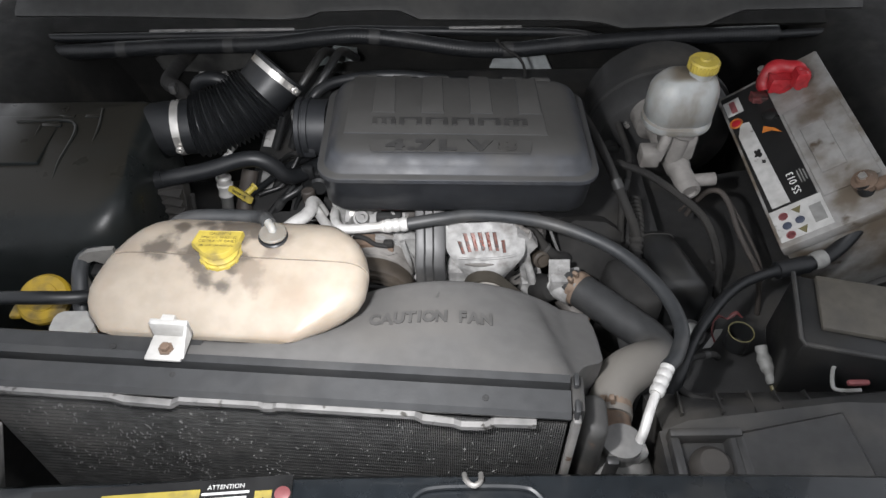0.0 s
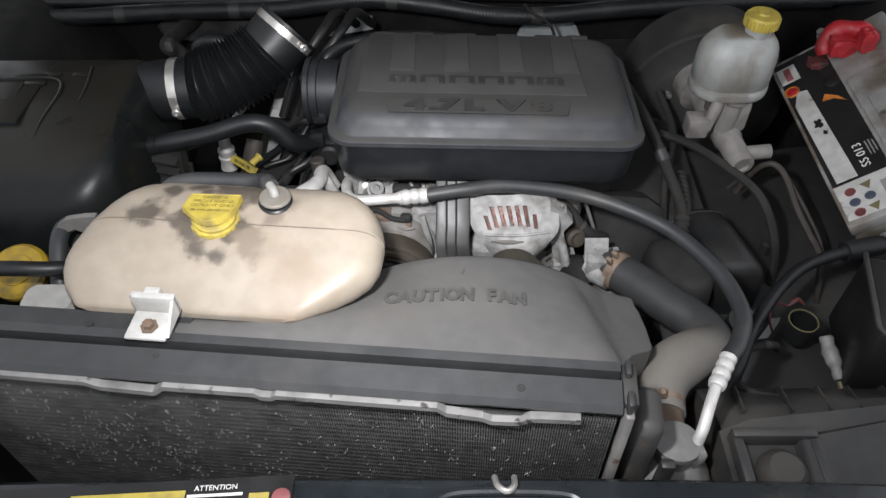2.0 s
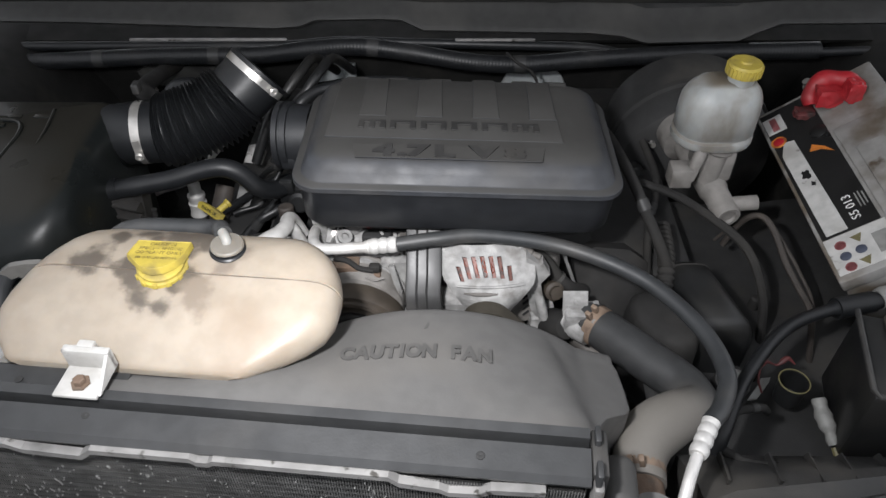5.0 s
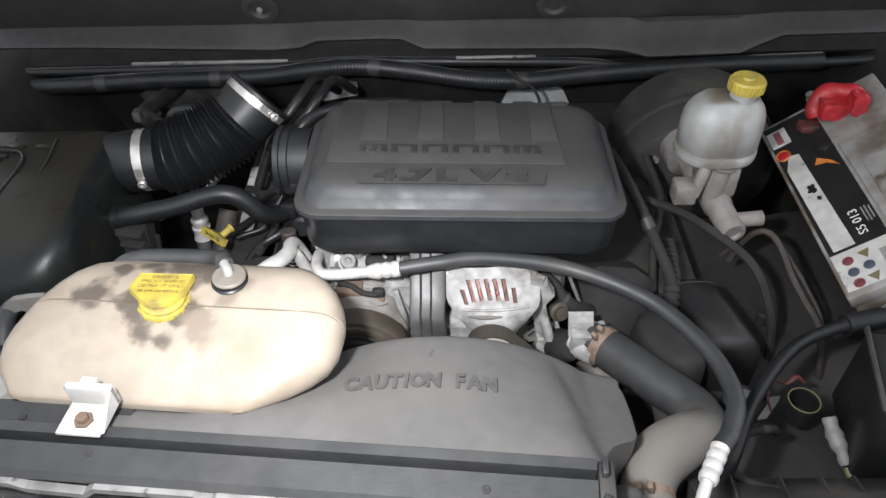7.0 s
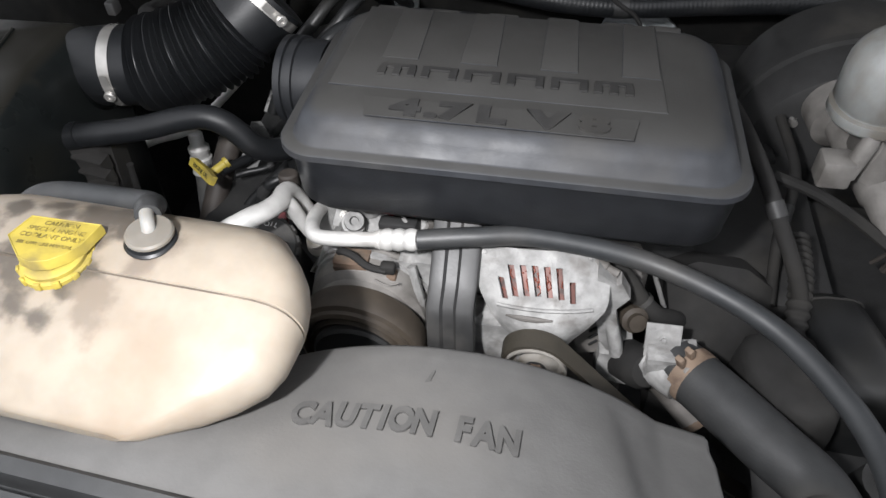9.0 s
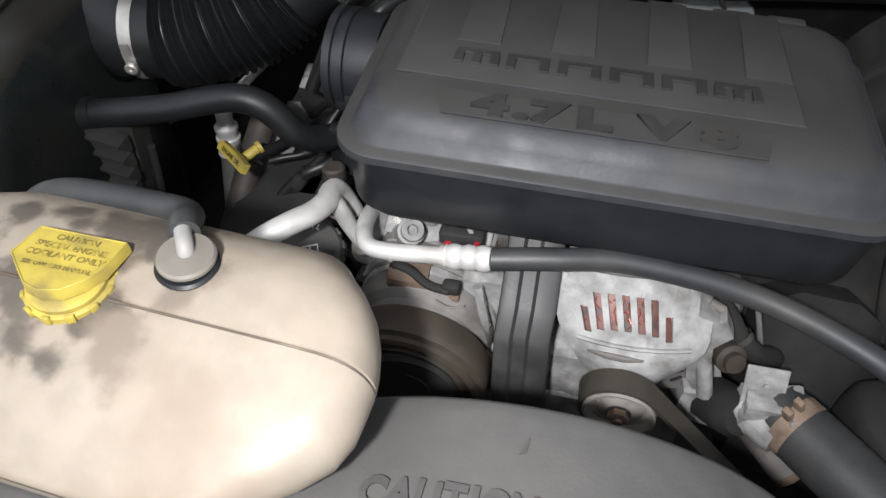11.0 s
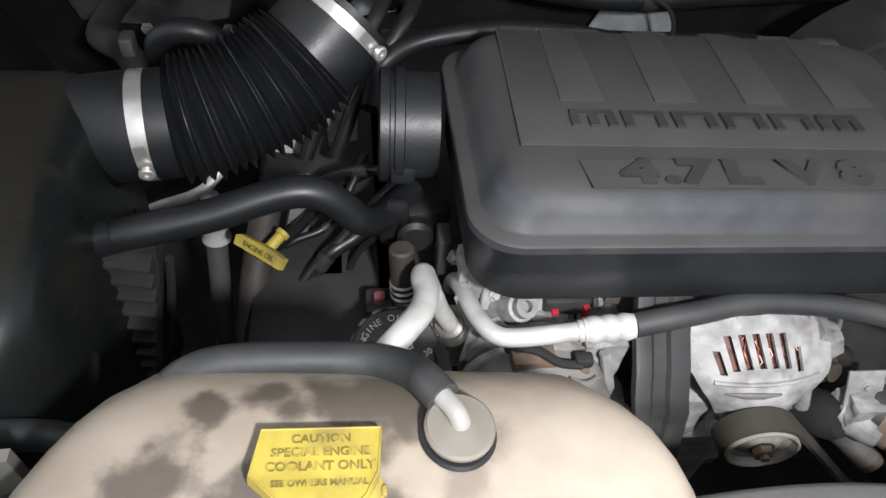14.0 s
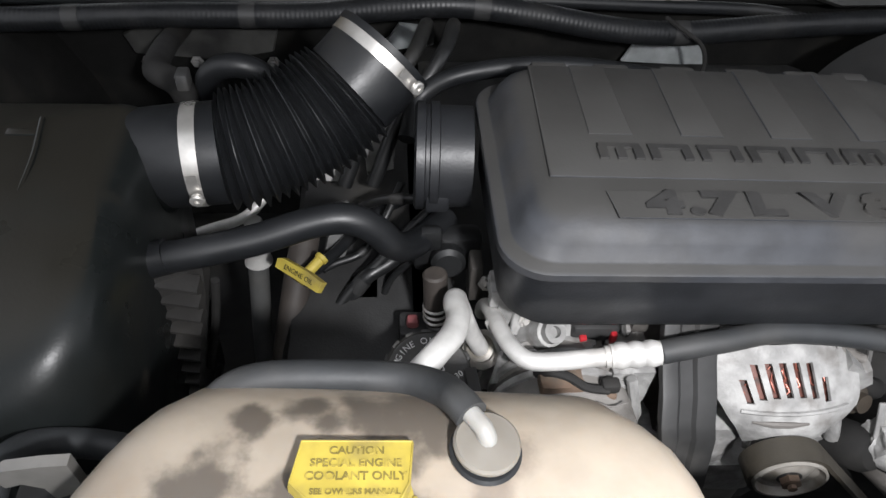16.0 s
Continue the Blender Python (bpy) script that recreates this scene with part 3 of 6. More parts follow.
def shroud():
    t = thing("fan_shroud", (0, 0.55, 0.8), "grey dusty plastic fan shroud with a raised warning", "fan shroud")
    rows = []
    for k in range(17):
        s = k / 16
        rows.append([shroud_point(-0.3 + (shroud_side(s) + 0.3) * u / 100, s) for u in range(101)])
    rows.append([p + Vector((0, 0.004, -0.003)) for p in rows[-1]])
    rows.append([p + Vector((0, 0.001, -0.006)) for p in rows[-1]])
    rows.append([p + Vector((0, -0.004, -0.05)) for p in rows[-1]])
    part("skin", loft(rows, closed=False), SHROUD, t, angle=50)
    edge = [row[-1] for row in rows[:17]]
    rows = [[p + Vector((a, 0, h)) for p in edge] for a, h in ((0, 0), (0.002, -0.002), (0.002, -0.12))]
    part("flank", loft(rows, closed=False), SHROUD, t)
    words = "CAUTION FAN"
    widths = [1.0, 1.02, 1.0, 0.95, 0.55, 1.05, 1.05, 0.8, 0.9, 1.05, 1.05]
    x = -0.089
    for ch, w in zip(words, widths):
        mid = x + w * 0.0072
        x += w * 0.0144
        if ch == " ":
            continue
        y = 0.5735 - 0.03 * mid - 0.9 * abs(mid) ** 2
        s = (y - 0.4855) / 0.16
        p, q = shroud_point(mid, s), shroud_point(mid + 0.01, s)
        letter = writing("raised_letter", ch, 0.0262, plane_at((mid, y, 0), (q.x - p.x, q.y - p.y, 0), (0, 1, 0)) @ Matrix.Diagonal((0.76, 1.05, 1, 1)), SHROUD_MARK, t, 0.002, bold=0.0012)
        for v in letter.data.vertices:
            front = (RAD @ Vector((v.co.x, 0.048, 1.1))).y
            v.co.z += shroud_point(v.co.x, (v.co.y - front) / (0.645 - front)).z + 0.0004
    part("scuff", extrude([(-0.002, -0.006), (0.0015, -0.004), (0.001, 0.006), (-0.0005, 0.007)], 0.0004, plane_at(shroud_point(-0.005, 0.82) + Vector((0, 0, 0.0006)), (1, -0.2, 0), (0.3, 1, -0.2))), SHROUD_MARK, t, "dark scuff")


radiator()
crossmember()
shroud()

TANKM = Matrix.Translation((-0.275, 0.63, 0)) @ Matrix.Rotation(radians(-4.6), 4, "Z") @ Matrix.Translation((0.275, -0.63, 0))


# ---- coolant tank ----
def tank():
    t = thing("coolant_tank", (-0.28, 0.6, 1.085), "aged yellowed translucent plastic coolant tank, stained with soot", "coolant tank")
    knots = [0.0, 0.12, 0.3, 0.55, 0.75, 0.9, 1.0]
    left = [-0.39, -0.416, -0.425, -0.4157, -0.4, -0.384, -0.365]
    right = [-0.171, -0.124, -0.089, -0.087, -0.098, -0.119, -0.138]
    crown = [1.103, 1.118, 1.131, 1.139, 1.142, 1.133, 1.111]
    floor_z = [1.095, 1.087, 1.083, 1.08, 1.07, 1.069, 1.082]

    def bend(v, row):
        """A soft curve through the knots."""
        return sum(float(np.interp(min(1, max(0, v + d)), knots, row)) for d in (-0.06, -0.03, 0, 0.03, 0.06)) / 5

    def ring(y, inset=0.0):
        """The tank's outline across x and z: a squarer right end, a softer left one."""
        v = (y - 0.535) / 0.1753
        x0, x1, z0, z1 = bend(v, left) + inset, bend(v, right) - inset, bend(v, floor_z) + inset, bend(v, crown) - inset
        h, out = z1 - z0, []
        r = min(0.05, max(0.012, 0.9 * h))
        for cx, s, e, a in ((x1 - r, 1, 0.55, -90), (x0 + r, -1, 0.8, 90)):
            for k in range(17):
                q = radians(-90 + 180 * k / 16) * s
                out.append(TANKM @ Vector((cx + s * r * max(0.0, math.cos(q)) ** e, y, (z0 + z1) / 2 + 0.5 * h * math.sin(q))))
        return out

    rows = [(0.533, 0.009), (0.5338, 0.004), (0.537, 0.0), (0.545, 0), (0.556, 0), (0.57, 0), (0.585, 0), (0.6, 0), (0.615, 0), (0.6262, 0), (0.6267, 0.0014), (0.6285, 0.0014), (0.629, 0), (0.64, 0), (0.655, 0), (0.67, 0), (0.685, 0), (0.697, 0), (0.706, 0.0), (0.711, 0.003), (0.7125, 0.009)]
    rings = [ring(*row) for row in rows]
    part("seam_dirt", sweep([(a + b) / 2 for a, b in zip(rings[10], rings[11])] + [(rings[10][0] + rings[11][0]) / 2], 0.0008, 6, caps=False), GRIME_LINE, t, "dirt in the moulding seam")
    part("body", loft(rings), TANK, t, angle=45)
    m = plane_at((-0.308, 0.507, 1.1125), (1, -0.08, 0), (0, 1, 0))
    part("mounting_tab", box(-0.022, 0.019, -0.013, 0.024, -0.002, 0.002, 0.0012, m), WHITE, t, "white plastic tab")
    part("tab_upright", box(-0.022, 0.022, 0.019, 0.027, 0, 0.024, 0.0015, m), WHITE, t)
    part("tab_lug", box(-0.009, 0.006, 0.024, 0.032, 0.018, 0.0255, 0.001, m), WHITE, t)
    part("tab_web", extrude([(0, 0), (0.034, 0), (0.034, 0.024)], 0.003, m @ plane_at((0.019, -0.01, 0.001), (0, 1, 0), (0, 0, 1))), WHITE, t)
    bolt(t, (-0.309, 0.508, 1.1145), (0, 0, 1), 0.0055, RUST)
    lug = [(-0.425, 1.07), (-0.425, 1.101), (-0.44, 1.1), (-0.461, 1.096), (-0.475, 1.086), (-0.484, 1.072), (-0.49, 1.05), (-0.492, 1.02), (-0.482, 1.02), (-0.48, 1.048), (-0.474, 1.066), (-0.466, 1.076), (-0.456, 1.08), (-0.446, 1.074), (-0.444, 1.06)]
    part("fixing_lug", extrude(lug, 0.007, plane_at((0, 0.68, 0), (1, 0, 0), (0, 0, 1))), MILKY_LUG, t, "greyed loop-shaped lug")
    part("lug_arm", box(-0.47, -0.37, 0.672, 0.69, 1.046, 1.0565, 0.002), BLACK, t)
    part("lug_post", box(-0.385, -0.365, 0.66, 0.68, 1.046, 1.085, 0.003), BLACK, t)
    cap = part("cap", lathe([(0.023, -0.004), (0.0245, -0.003), (0.0245, 0.003), (0.022, 0.004), (0.022, 0.007), (0.02, 0.008), (0.013, 0.009), (0.012, 0.0135), (0.0, 0.0135)], (-0.2665, 0.63, 1.137), (0.02, -0.05, 1), 40), YELLOW, t, "yellow pressure cap with a printed warning")
    for k in range(12):
        a = 2 * math.pi * k / 12
        part("grip", box(-0.001, 0.0015, -0.0025, 0.0025, -0.003, 0.003, 0.0008, pose(-0.2665 + 0.0245 * math.cos(a), 0.63 + 0.0245 * math.sin(a), 1.138, 0, 0, math.degrees(a))), YELLOW, cap)
    outline = [(-0.031, 0.033), (0.029, 0.033), (0.027, 0.008), (0.021, -0.004), (0.012, -0.013), (0.0, -0.0165), (-0.012, -0.013), (-0.022, -0.004), (-0.035, 0.008)]
    m = plane_at((-0.2685, 0.6268, 1.1494), (1, -0.02, -0.03), (0, 1, -0.1)) @ Matrix.Diagonal((0.91, 0.91, 1, 1))
    plate = part("cap_plate", extrude(outline, 0.0075, m @ Matrix.Translation((0, 0, -0.004)), 0.02), YELLOW, cap)
    rim = [(x * 0.97, 0.008 + (y - 0.008) * 0.97) for x, y in outline]
    part("plate_rim", sweep([m @ Vector((x, y, 0.0037)) for x, y in rim + rim[:1]], 0.0005, 6), YELLOW, cap)
    for words, y, s in (("CAUTION", 0.0265, 0.0064), ("SPECIAL ENGINE", 0.0193, 0.0064), ("COOLANT ONLY", 0.0118, 0.0066), ("SEE OWNERS MANUAL", 0.0032, 0.0044)):
        writing("cap_print", words, s, m @ Matrix.Translation((-0.001, y, 0.0037)), WORN_INK, cap, 0.0003, bold=0.00012)
    nip = part("grommet", lathe([(0.016, -0.009), (0.0185, -0.003), (0.0165, 0.002), (0.0182, 0.0065), (0.0165, 0.008), (0, 0.008)], (-0.2065, 0.6535, 1.1365), (0.05, -0.05, 1), 32), RUBBER, t)
    part("flange", lathe([(0.0155, 0), (0.0168, 0.001), (0.0168, 0.003), (0.0155, 0.0045), (0.008, 0.005), (0.0065, 0.0055), (0, 0.0055)], (-0.206, 0.6545, 1.1455), (0.05, -0.02, 1), 32), WHITE_PLASTIC, nip)
    part("elbow", tube([(-0.206, 0.6545, 1.146), (-0.206, 0.656, 1.151), (-0.2085, 0.661, 1.1535), (-0.2155, 0.672, 1.152)], 0.005, 12), NECK_WHITE, nip)
    o = thing("overflow_hose", (-0.28, 0.71, 1.12), "black rubber overflow hose lying behind the coolant tank", "hose")
    part("pipe", tube([(-0.2125, 0.668, 1.1505), (-0.2175, 0.677, 1.149), (-0.2225, 0.688, 1.14), (-0.231, 0.699, 1.13), (-0.246, 0.708, 1.122), (-0.28, 0.712, 1.12), (-0.32, 0.712, 1.12), (-0.342, 0.708, 1.115), (-0.358, 0.7, 1.1), (-0.372, 0.685, 1.075), (-0.395, 0.71, 1.03), (-0.44, 0.722, 1.03), (-0.467, 0.712, 1.052), (-0.475, 0.692, 1.07), (-0.475, 0.668, 1.073), (-0.471, 0.642, 1.062), (-0.466, 0.615, 1.042), (-0.46, 0.6, 1.0)], lambda q: 0.0086 + 0.0014 * min(1, q * 9), 14), GREYED_RUBBER, o)
    part("cuff", tube([(-0.2125, 0.668, 1.1505), (-0.2165, 0.675, 1.1495), (-0.2195, 0.681, 1.146)], 0.0091, 14), GREYED_RUBBER, o)


tank()

# ---- air box on the engine ----
BOXM = Matrix.Translation((0.02, 0.91, 1.1)) @ Matrix.Rotation(radians(1.8), 4, "Y") @ Matrix.Rotation(radians(-1.5), 4, "X") @ Matrix.Translation((-0.02, -0.91, -1.1))


def air_box():
    t = thing("air_box", (0.02, 0.92, 1.04), "dusty black plastic air box with moulded lettering on the engine", "air box")
    rows = [(0.0, 0.0, 0.0, 0.034, 1.0925), (0.0, 0.0, 0.0, 0.035, 1.0985), (0.002, 0.002, 0.002, 0.034, 1.1), (0.009, 0.009, 0.008, 0.03, 1.1005), (0.011, 0.011, 0.009, 0.03, 1.102),
            (0.015, 0.016, 0.011, 0.028, 1.112), (0.02, 0.022, 0.013, 0.028, 1.12), (0.028, 0.031, 0.017, 0.028, 1.1255), (0.04, 0.042, 0.024, 0.026, 1.1285), (0.06, 0.056, 0.036, 0.024, 1.1298), (0.1, 0.08, 0.07, 0.02, 1.1305)]
    rings = [[BOXM @ p for p in rr(-0.177 + s, 0.229 - s, 0.796 + f, 1.03 - b, r, z, 8)] for s, f, b, r, z in rows]
    part("lid", loft(rings), LID, t, angle=50)
    rings = [[BOXM @ p for p in rr(-0.177 + s, 0.229 - s, 0.796 + s, 1.03 - s, 0.036, z, 8)] for s, z in ((0.004, 1.093), (0.005, 1.088), (0.006, 1.07), (0.008, 1.037), (0.013, 1.029), (0.03, 1.027))]
    part("tub", loft(rings), TUB, t, "smooth black lower half", angle=50)
    part("raised_field", extrude([(-0.14, 0.862), (0.155, 0.862), (0.15, 1.008), (-0.135, 1.008)], 0.0016, BOXM @ Matrix.Translation((0, 0, 1.1296)), 0.012), LID, t)
    for x in (-0.102, -0.029, 0.044, 0.117):
        part("rib", extrude([(x, 0.912), (x + 0.034, 0.912), (x + 0.032, 1.008), (x + 0.002, 1.008)], 0.0014, BOXM @ Matrix.Translation((0, 0, 1.131)), 0.03), LID, t)
    for x in (-0.115, -0.06, 0.0, 0.06, 0.115, 0.16):
        part("rear_tab", box(x - 0.016, x + 0.016, 1.006, 1.0195, 1.116, 1.1285, 0.003, BOXM), LID, t)
    # raised emblem, as plain bars
    for k in range(6):
        x = -0.083 + k * 0.0385
        bm = bmesh.new()
        m = BOXM @ Matrix.Translation((0, 0, 1.1317))
        extrude([(x - 0.016, 0.8935), (x + 0.016, 0.8935), (x + 0.016, 0.8985), (x - 0.016, 0.8985)], 0.0022, m, bm=bm)
        for d in ((-0.0135, 0, 0.0135) if k in (0, 5) else (-0.0125, 0.0125)):
            extrude([(x + d - 0.0034, 0.881), (x + d + 0.0034, 0.881), (x + d + 0.0034, 0.8938), (x + d - 0.0034, 0.8938)], 0.0022, m, bm=bm)
        part("emblem_bar", bm, LID_DARK, t)
    m = BOXM @ plane_at((0.014, 0.834, 1.129), (1, 0, 0), (0, 1, 0.1))
    part("badge_plate", extrude([(-0.112, -0.012), (0.112, -0.012), (0.117, 0.013), (-0.117, 0.013)], 0.0012, m, 0.02), LID, t)
    for ch, x in (("4", -0.078), (".", -0.056), ("7", -0.038), ("L", -0.006), ("V", 0.042), ("8", 0.08)):
        writing("badge_letter", ch, 0.026, m @ Matrix.Translation((x, 0.0005, 0.0017 + 0.008 * max(0, x))) @ Matrix.Diagonal((1.8, 1.05, 1, 1)), LID_DARK, t, 0.0014, bold=0.0016)
    part("inlet_neck", lathe([(0.045, -0.01), (0.045, 0.018), (0.048, 0.019), (0.048, 0.026), (0.045, 0.027), (0.045, 0.03), (0.048, 0.031), (0.048, 0.038), (0.044, 0.04), (0.041, 0.04), (0.041, 0.0)], (-0.19, 0.978, 1.058), (-1, 0.05, 0), 40), TUB, t)
    part("neck_lug", box(-0.222, -0.2, 0.934, 0.945, 1.03, 1.05, 0.004), TUB, t)


air_box()


# ---- intake: filter housing and bellows ----
def filter_housing():
    t = thing("air_filter_housing", (-0.58, 0.86, 0.8), "large dusty black plastic air filter housing", "filter housing")
    # (height, inset at the front, inset at the sides)
    sec = [(0.75, 0.012, 0.012), (0.9, 0.006, 0.006), (1.0, 0.0, 0.0), (1.035, 0.002, 0.0), (1.06, 0.008, 0.001), (1.08, 0.022, 0.003), (1.095, 0.045, 0.006), (1.105, 0.08, 0.011), (1.111, 0.12, 0.018), (1.115, 0.165, 0.03)]

    def outline(x1, y0, y1, r, z):
        """Seen from above: a large round front corner, a tight rear one."""
        near = [Vector((x1 - r + r * math.sin(a), y0 + r - r * math.cos(a), z)) for a in (radians(90 * k / 9) for k in range(10))]
        far = [Vector((x1 - 0.012 + 0.012 * math.cos(a), y1 - 0.012 + 0.012 * math.sin(a), z)) for a in (radians(30 * k) for k in range(4))]
        return near + far + [Vector((-0.78, y1, z)), Vector((-0.78, y0, z))]

    rings = [outline(-0.436 - side, 0.705 + fore, 0.99 - 0.5 * side, max(0.03, 0.07 - 0.5 * fore), z) for z, fore, side in sec]
    part("body", loft(rings), GLOSS, t, angle=50)
    part("outlet", lathe([(0.049, -0.11), (0.0475, -0.06), (0.046, -0.03), (0.0445, 0), (0.0438, 0.012), (0.0438, 0.03), (0.041, 0.034)], (-0.468, 0.96, 1.066), (1, 0.0, 0.08), 40), GLOSS, t)
    part("outlet_lug", box(-0.423, -0.413, 0.985, 1.0, 1.12, 1.135, 0.002), BLACK, t)
    part("lid_rim", box(-0.7, -0.575, 0.83, 0.94, 1.1, 1.1175, 0.003), GLOSS, t)
    frame_line = [(-0.64, 0.79, 1.102), (-0.558, 0.79, 1.102), (-0.548, 0.84, 1.111), (-0.552, 0.92, 1.117), (-0.64, 0.925, 1.117)]
    part("lid_ridge", tube(frame_line, 0.003, 7), GLOSS, t)
    part("lid_ridge", tube([(-0.6, 0.8, 1.104), (-0.6, 0.86, 1.113), (-0.6, 0.915, 1.117)], 0.0025, 7), GLOSS, t)
    part("lid_ridge", tube([(-0.53, 0.775, 1.096), (-0.515, 0.83, 1.108), (-0.512, 0.9, 1.115), (-0.52, 0.955, 1.116)], 0.0022, 7), GLOSS, t)
    for x in (-0.53, -0.57):
        part("lid_notch", box(x - 0.012, x + 0.012, 0.935, 0.943, 1.113, 1.1165, 0.001), GLOSS, t)
    part("lid_slot", box(-0.6, -0.57, 0.912, 0.92, 1.115, 1.1185, 0.001), GLOSS, t)
    f = thing("ribbed_duct", (-0.42, 0.86, 0.85), "black plastic duct with slanted stiffening ribs", "air duct")
    line = [(-0.418, 0.868, 1.034), (-0.424, 0.868, 0.985), (-0.433, 0.87, 0.945), (-0.445, 0.87, 0.89), (-0.457, 0.87, 0.837), (-0.464, 0.87, 0.79)]
    part("wall", loft([[Vector((x + dx, y + dy, z)) for dx, dy in ((-0.022, -0.012), (0.014, 0.014), (0.014, 0.04), (-0.022, 0.03))] for x, y, z in line]), DUCT, f)
    for k in range(13):
        z = 1.03 - 0.019 * k
        x = float(np.interp(-z, [-p[2] for p in line], [p[0] for p in line]))
        # a wedge: flat above, sloping back below
        part("rib", loft([[Vector((x + dx, 0.868 + dy - d, z + dz - lift)) for dy, dz, d in ((0, 0.0, 0.012), (0, -0.003, 0.012), (0, -0.016, 0.0), (0.006, -0.016, 0.0), (0.006, 0.0, 0.0))] for dx, dy, lift in ((-0.021, -0.012, 0.0), (0.013, 0.012, 0.009))]), DUCT, f)
    part("edge_flange", tube([(-0.403, 0.895, 0.99), (-0.41, 0.897, 0.95), (-0.421, 0.9, 0.9), (-0.434, 0.9, 0.85)], 0.004, 8), MATTE, f)


def bellows():
    t = thing("intake_bellows", (-0.33, 1.0, 1.1), "black ribbed rubber intake hose with steel clamps, off its neck", "intake hose")
    pts = [(-0.46, 0.96, 1.07), (-0.428, 0.96, 1.074), (-0.412, 0.961, 1.075), (-0.386, 0.965, 1.075), (-0.357, 0.973, 1.079), (-0.325, 0.987, 1.087), (-0.297, 1.003, 1.099), (-0.274, 1.018, 1.115), (-0.254, 1.033, 1.132)]
    path = resample(spline(pts, 30), 0.0007)

    def radius(s):
        base = 0.0425 + 0.003 * s
        if 0.29 < s < 0.8:
            u = (s - 0.29) / 0.51 * 18
            swell = 0.004 * min(1, (s - 0.29) / 0.05, (0.8 - s) / 0.08)
            return base - 0.003 + swell + (0.0085 + 0.0012 * math.sin(int(u) * 2.3)) * (1 - abs(2 * (u % 1) - 1)) ** 1.2
        return base if s < 0.975 else base + 0.0015

    part("hose", sweep(path, radius, 44), RUBBER, t, angle=30)

    def clamp(s, tail):
        i = int(s * len(path))
        reach = 0.0432 + 0.003 * s
        bm = sweep([path[i], path[i + 5], path[i + 10], path[i + 15]], reach, 48, caps=False)
        c = part("clamp", bm, STEEL, t, "shiny worm-drive hose clamp")
        way = (path[i + 10] - path[i]).normalized()
        side = Vector(tail).normalized()
        side = (side - way * side.dot(way)).normalized()
        along = way.cross(side)
        at = path[i + 8] + side * (reach - 0.0003)
        part("screw_house", box(-0.004, 0.004, -0.006, 0.006, 0.0, 0.0025, 0.001, plane_at(at, way, along)), STEEL, c)
        part("screw", lathe([(0.005, 0.002), (0.0062, 0.0025), (0.0062, 0.0055), (0.005, 0.0065), (0.0022, 0.0065), (0.002, 0.005), (0, 0.005)], at + along * 0.004, side, 14), STEEL, c)
        part("strap_tail", box(-0.004, 0.004, 0.004, 0.02, -0.0002, 0.0006, 0, plane_at(at - along * 0.024, way, along)), STEEL, c)

    clamp(0.185, (0.1, -0.97, -0.1))
    clamp(0.93, (0.5, -0.85, -0.12))


def breather():
    t = thing("breather_hose", (-0.36, 0.89, 1.05), "thick black rubber breather hose from the filter housing", "hose")
    part("pipe", tube([(-0.49, 0.868, 1.03), (-0.447, 0.87, 1.042), (-0.41, 0.873, 1.048), (-0.36, 0.882, 1.053), (-0.318, 0.892, 1.061), (-0.292, 0.896, 1.063), (-0.274, 0.897, 1.057), (-0.26, 0.898, 1.043), (-0.25, 0.9, 1.028), (-0.238, 0.91, 1.014), (-0.222, 0.93, 1.004), (-0.2, 0.96, 0.998)], 0.0128, 18), RUBBER, t)
    part("sleeve", tube([(-0.48, 0.869, 1.033), (-0.447, 0.87, 1.042), (-0.425, 0.872, 1.047)], 0.0145, 18), RUBBER, t)


filter_housing()
bellows()
breather()


# ---- engine ----
def lump(name, centre, size, mat, parent, seed, rough=0.12):
    """A cast, uneven block."""
    bm = bmesh.new()
    bmesh.ops.create_cube(bm, size=1)
    bmesh.ops.subdivide_edges(bm, edges=bm.edges[:], cuts=15, use_grid_fill=True)
    off = Vector((seed * 7.3, seed * 1.7, 0))
    for v in bm.verts:
        d = v.co.copy()
        round_ = d.normalized() * 0.6
        step = rough * 0.7 * max(-0.2, min(0.2, 3 * noise.noise(d * 3.2 + off)))
        k = 1 + rough * 0.5 * noise.noise(d * 2.5 + off) + step + rough * 0.3 * abs(noise.noise(d * 7 + off))
        v.co = d.lerp(round_, 0.15) * k
        v.co = Vector((v.co.x * size[0], v.co.y * size[1], v.co.z * size[2])) + Vector(centre)
    return part(name, bm, mat, parent, angle=42)


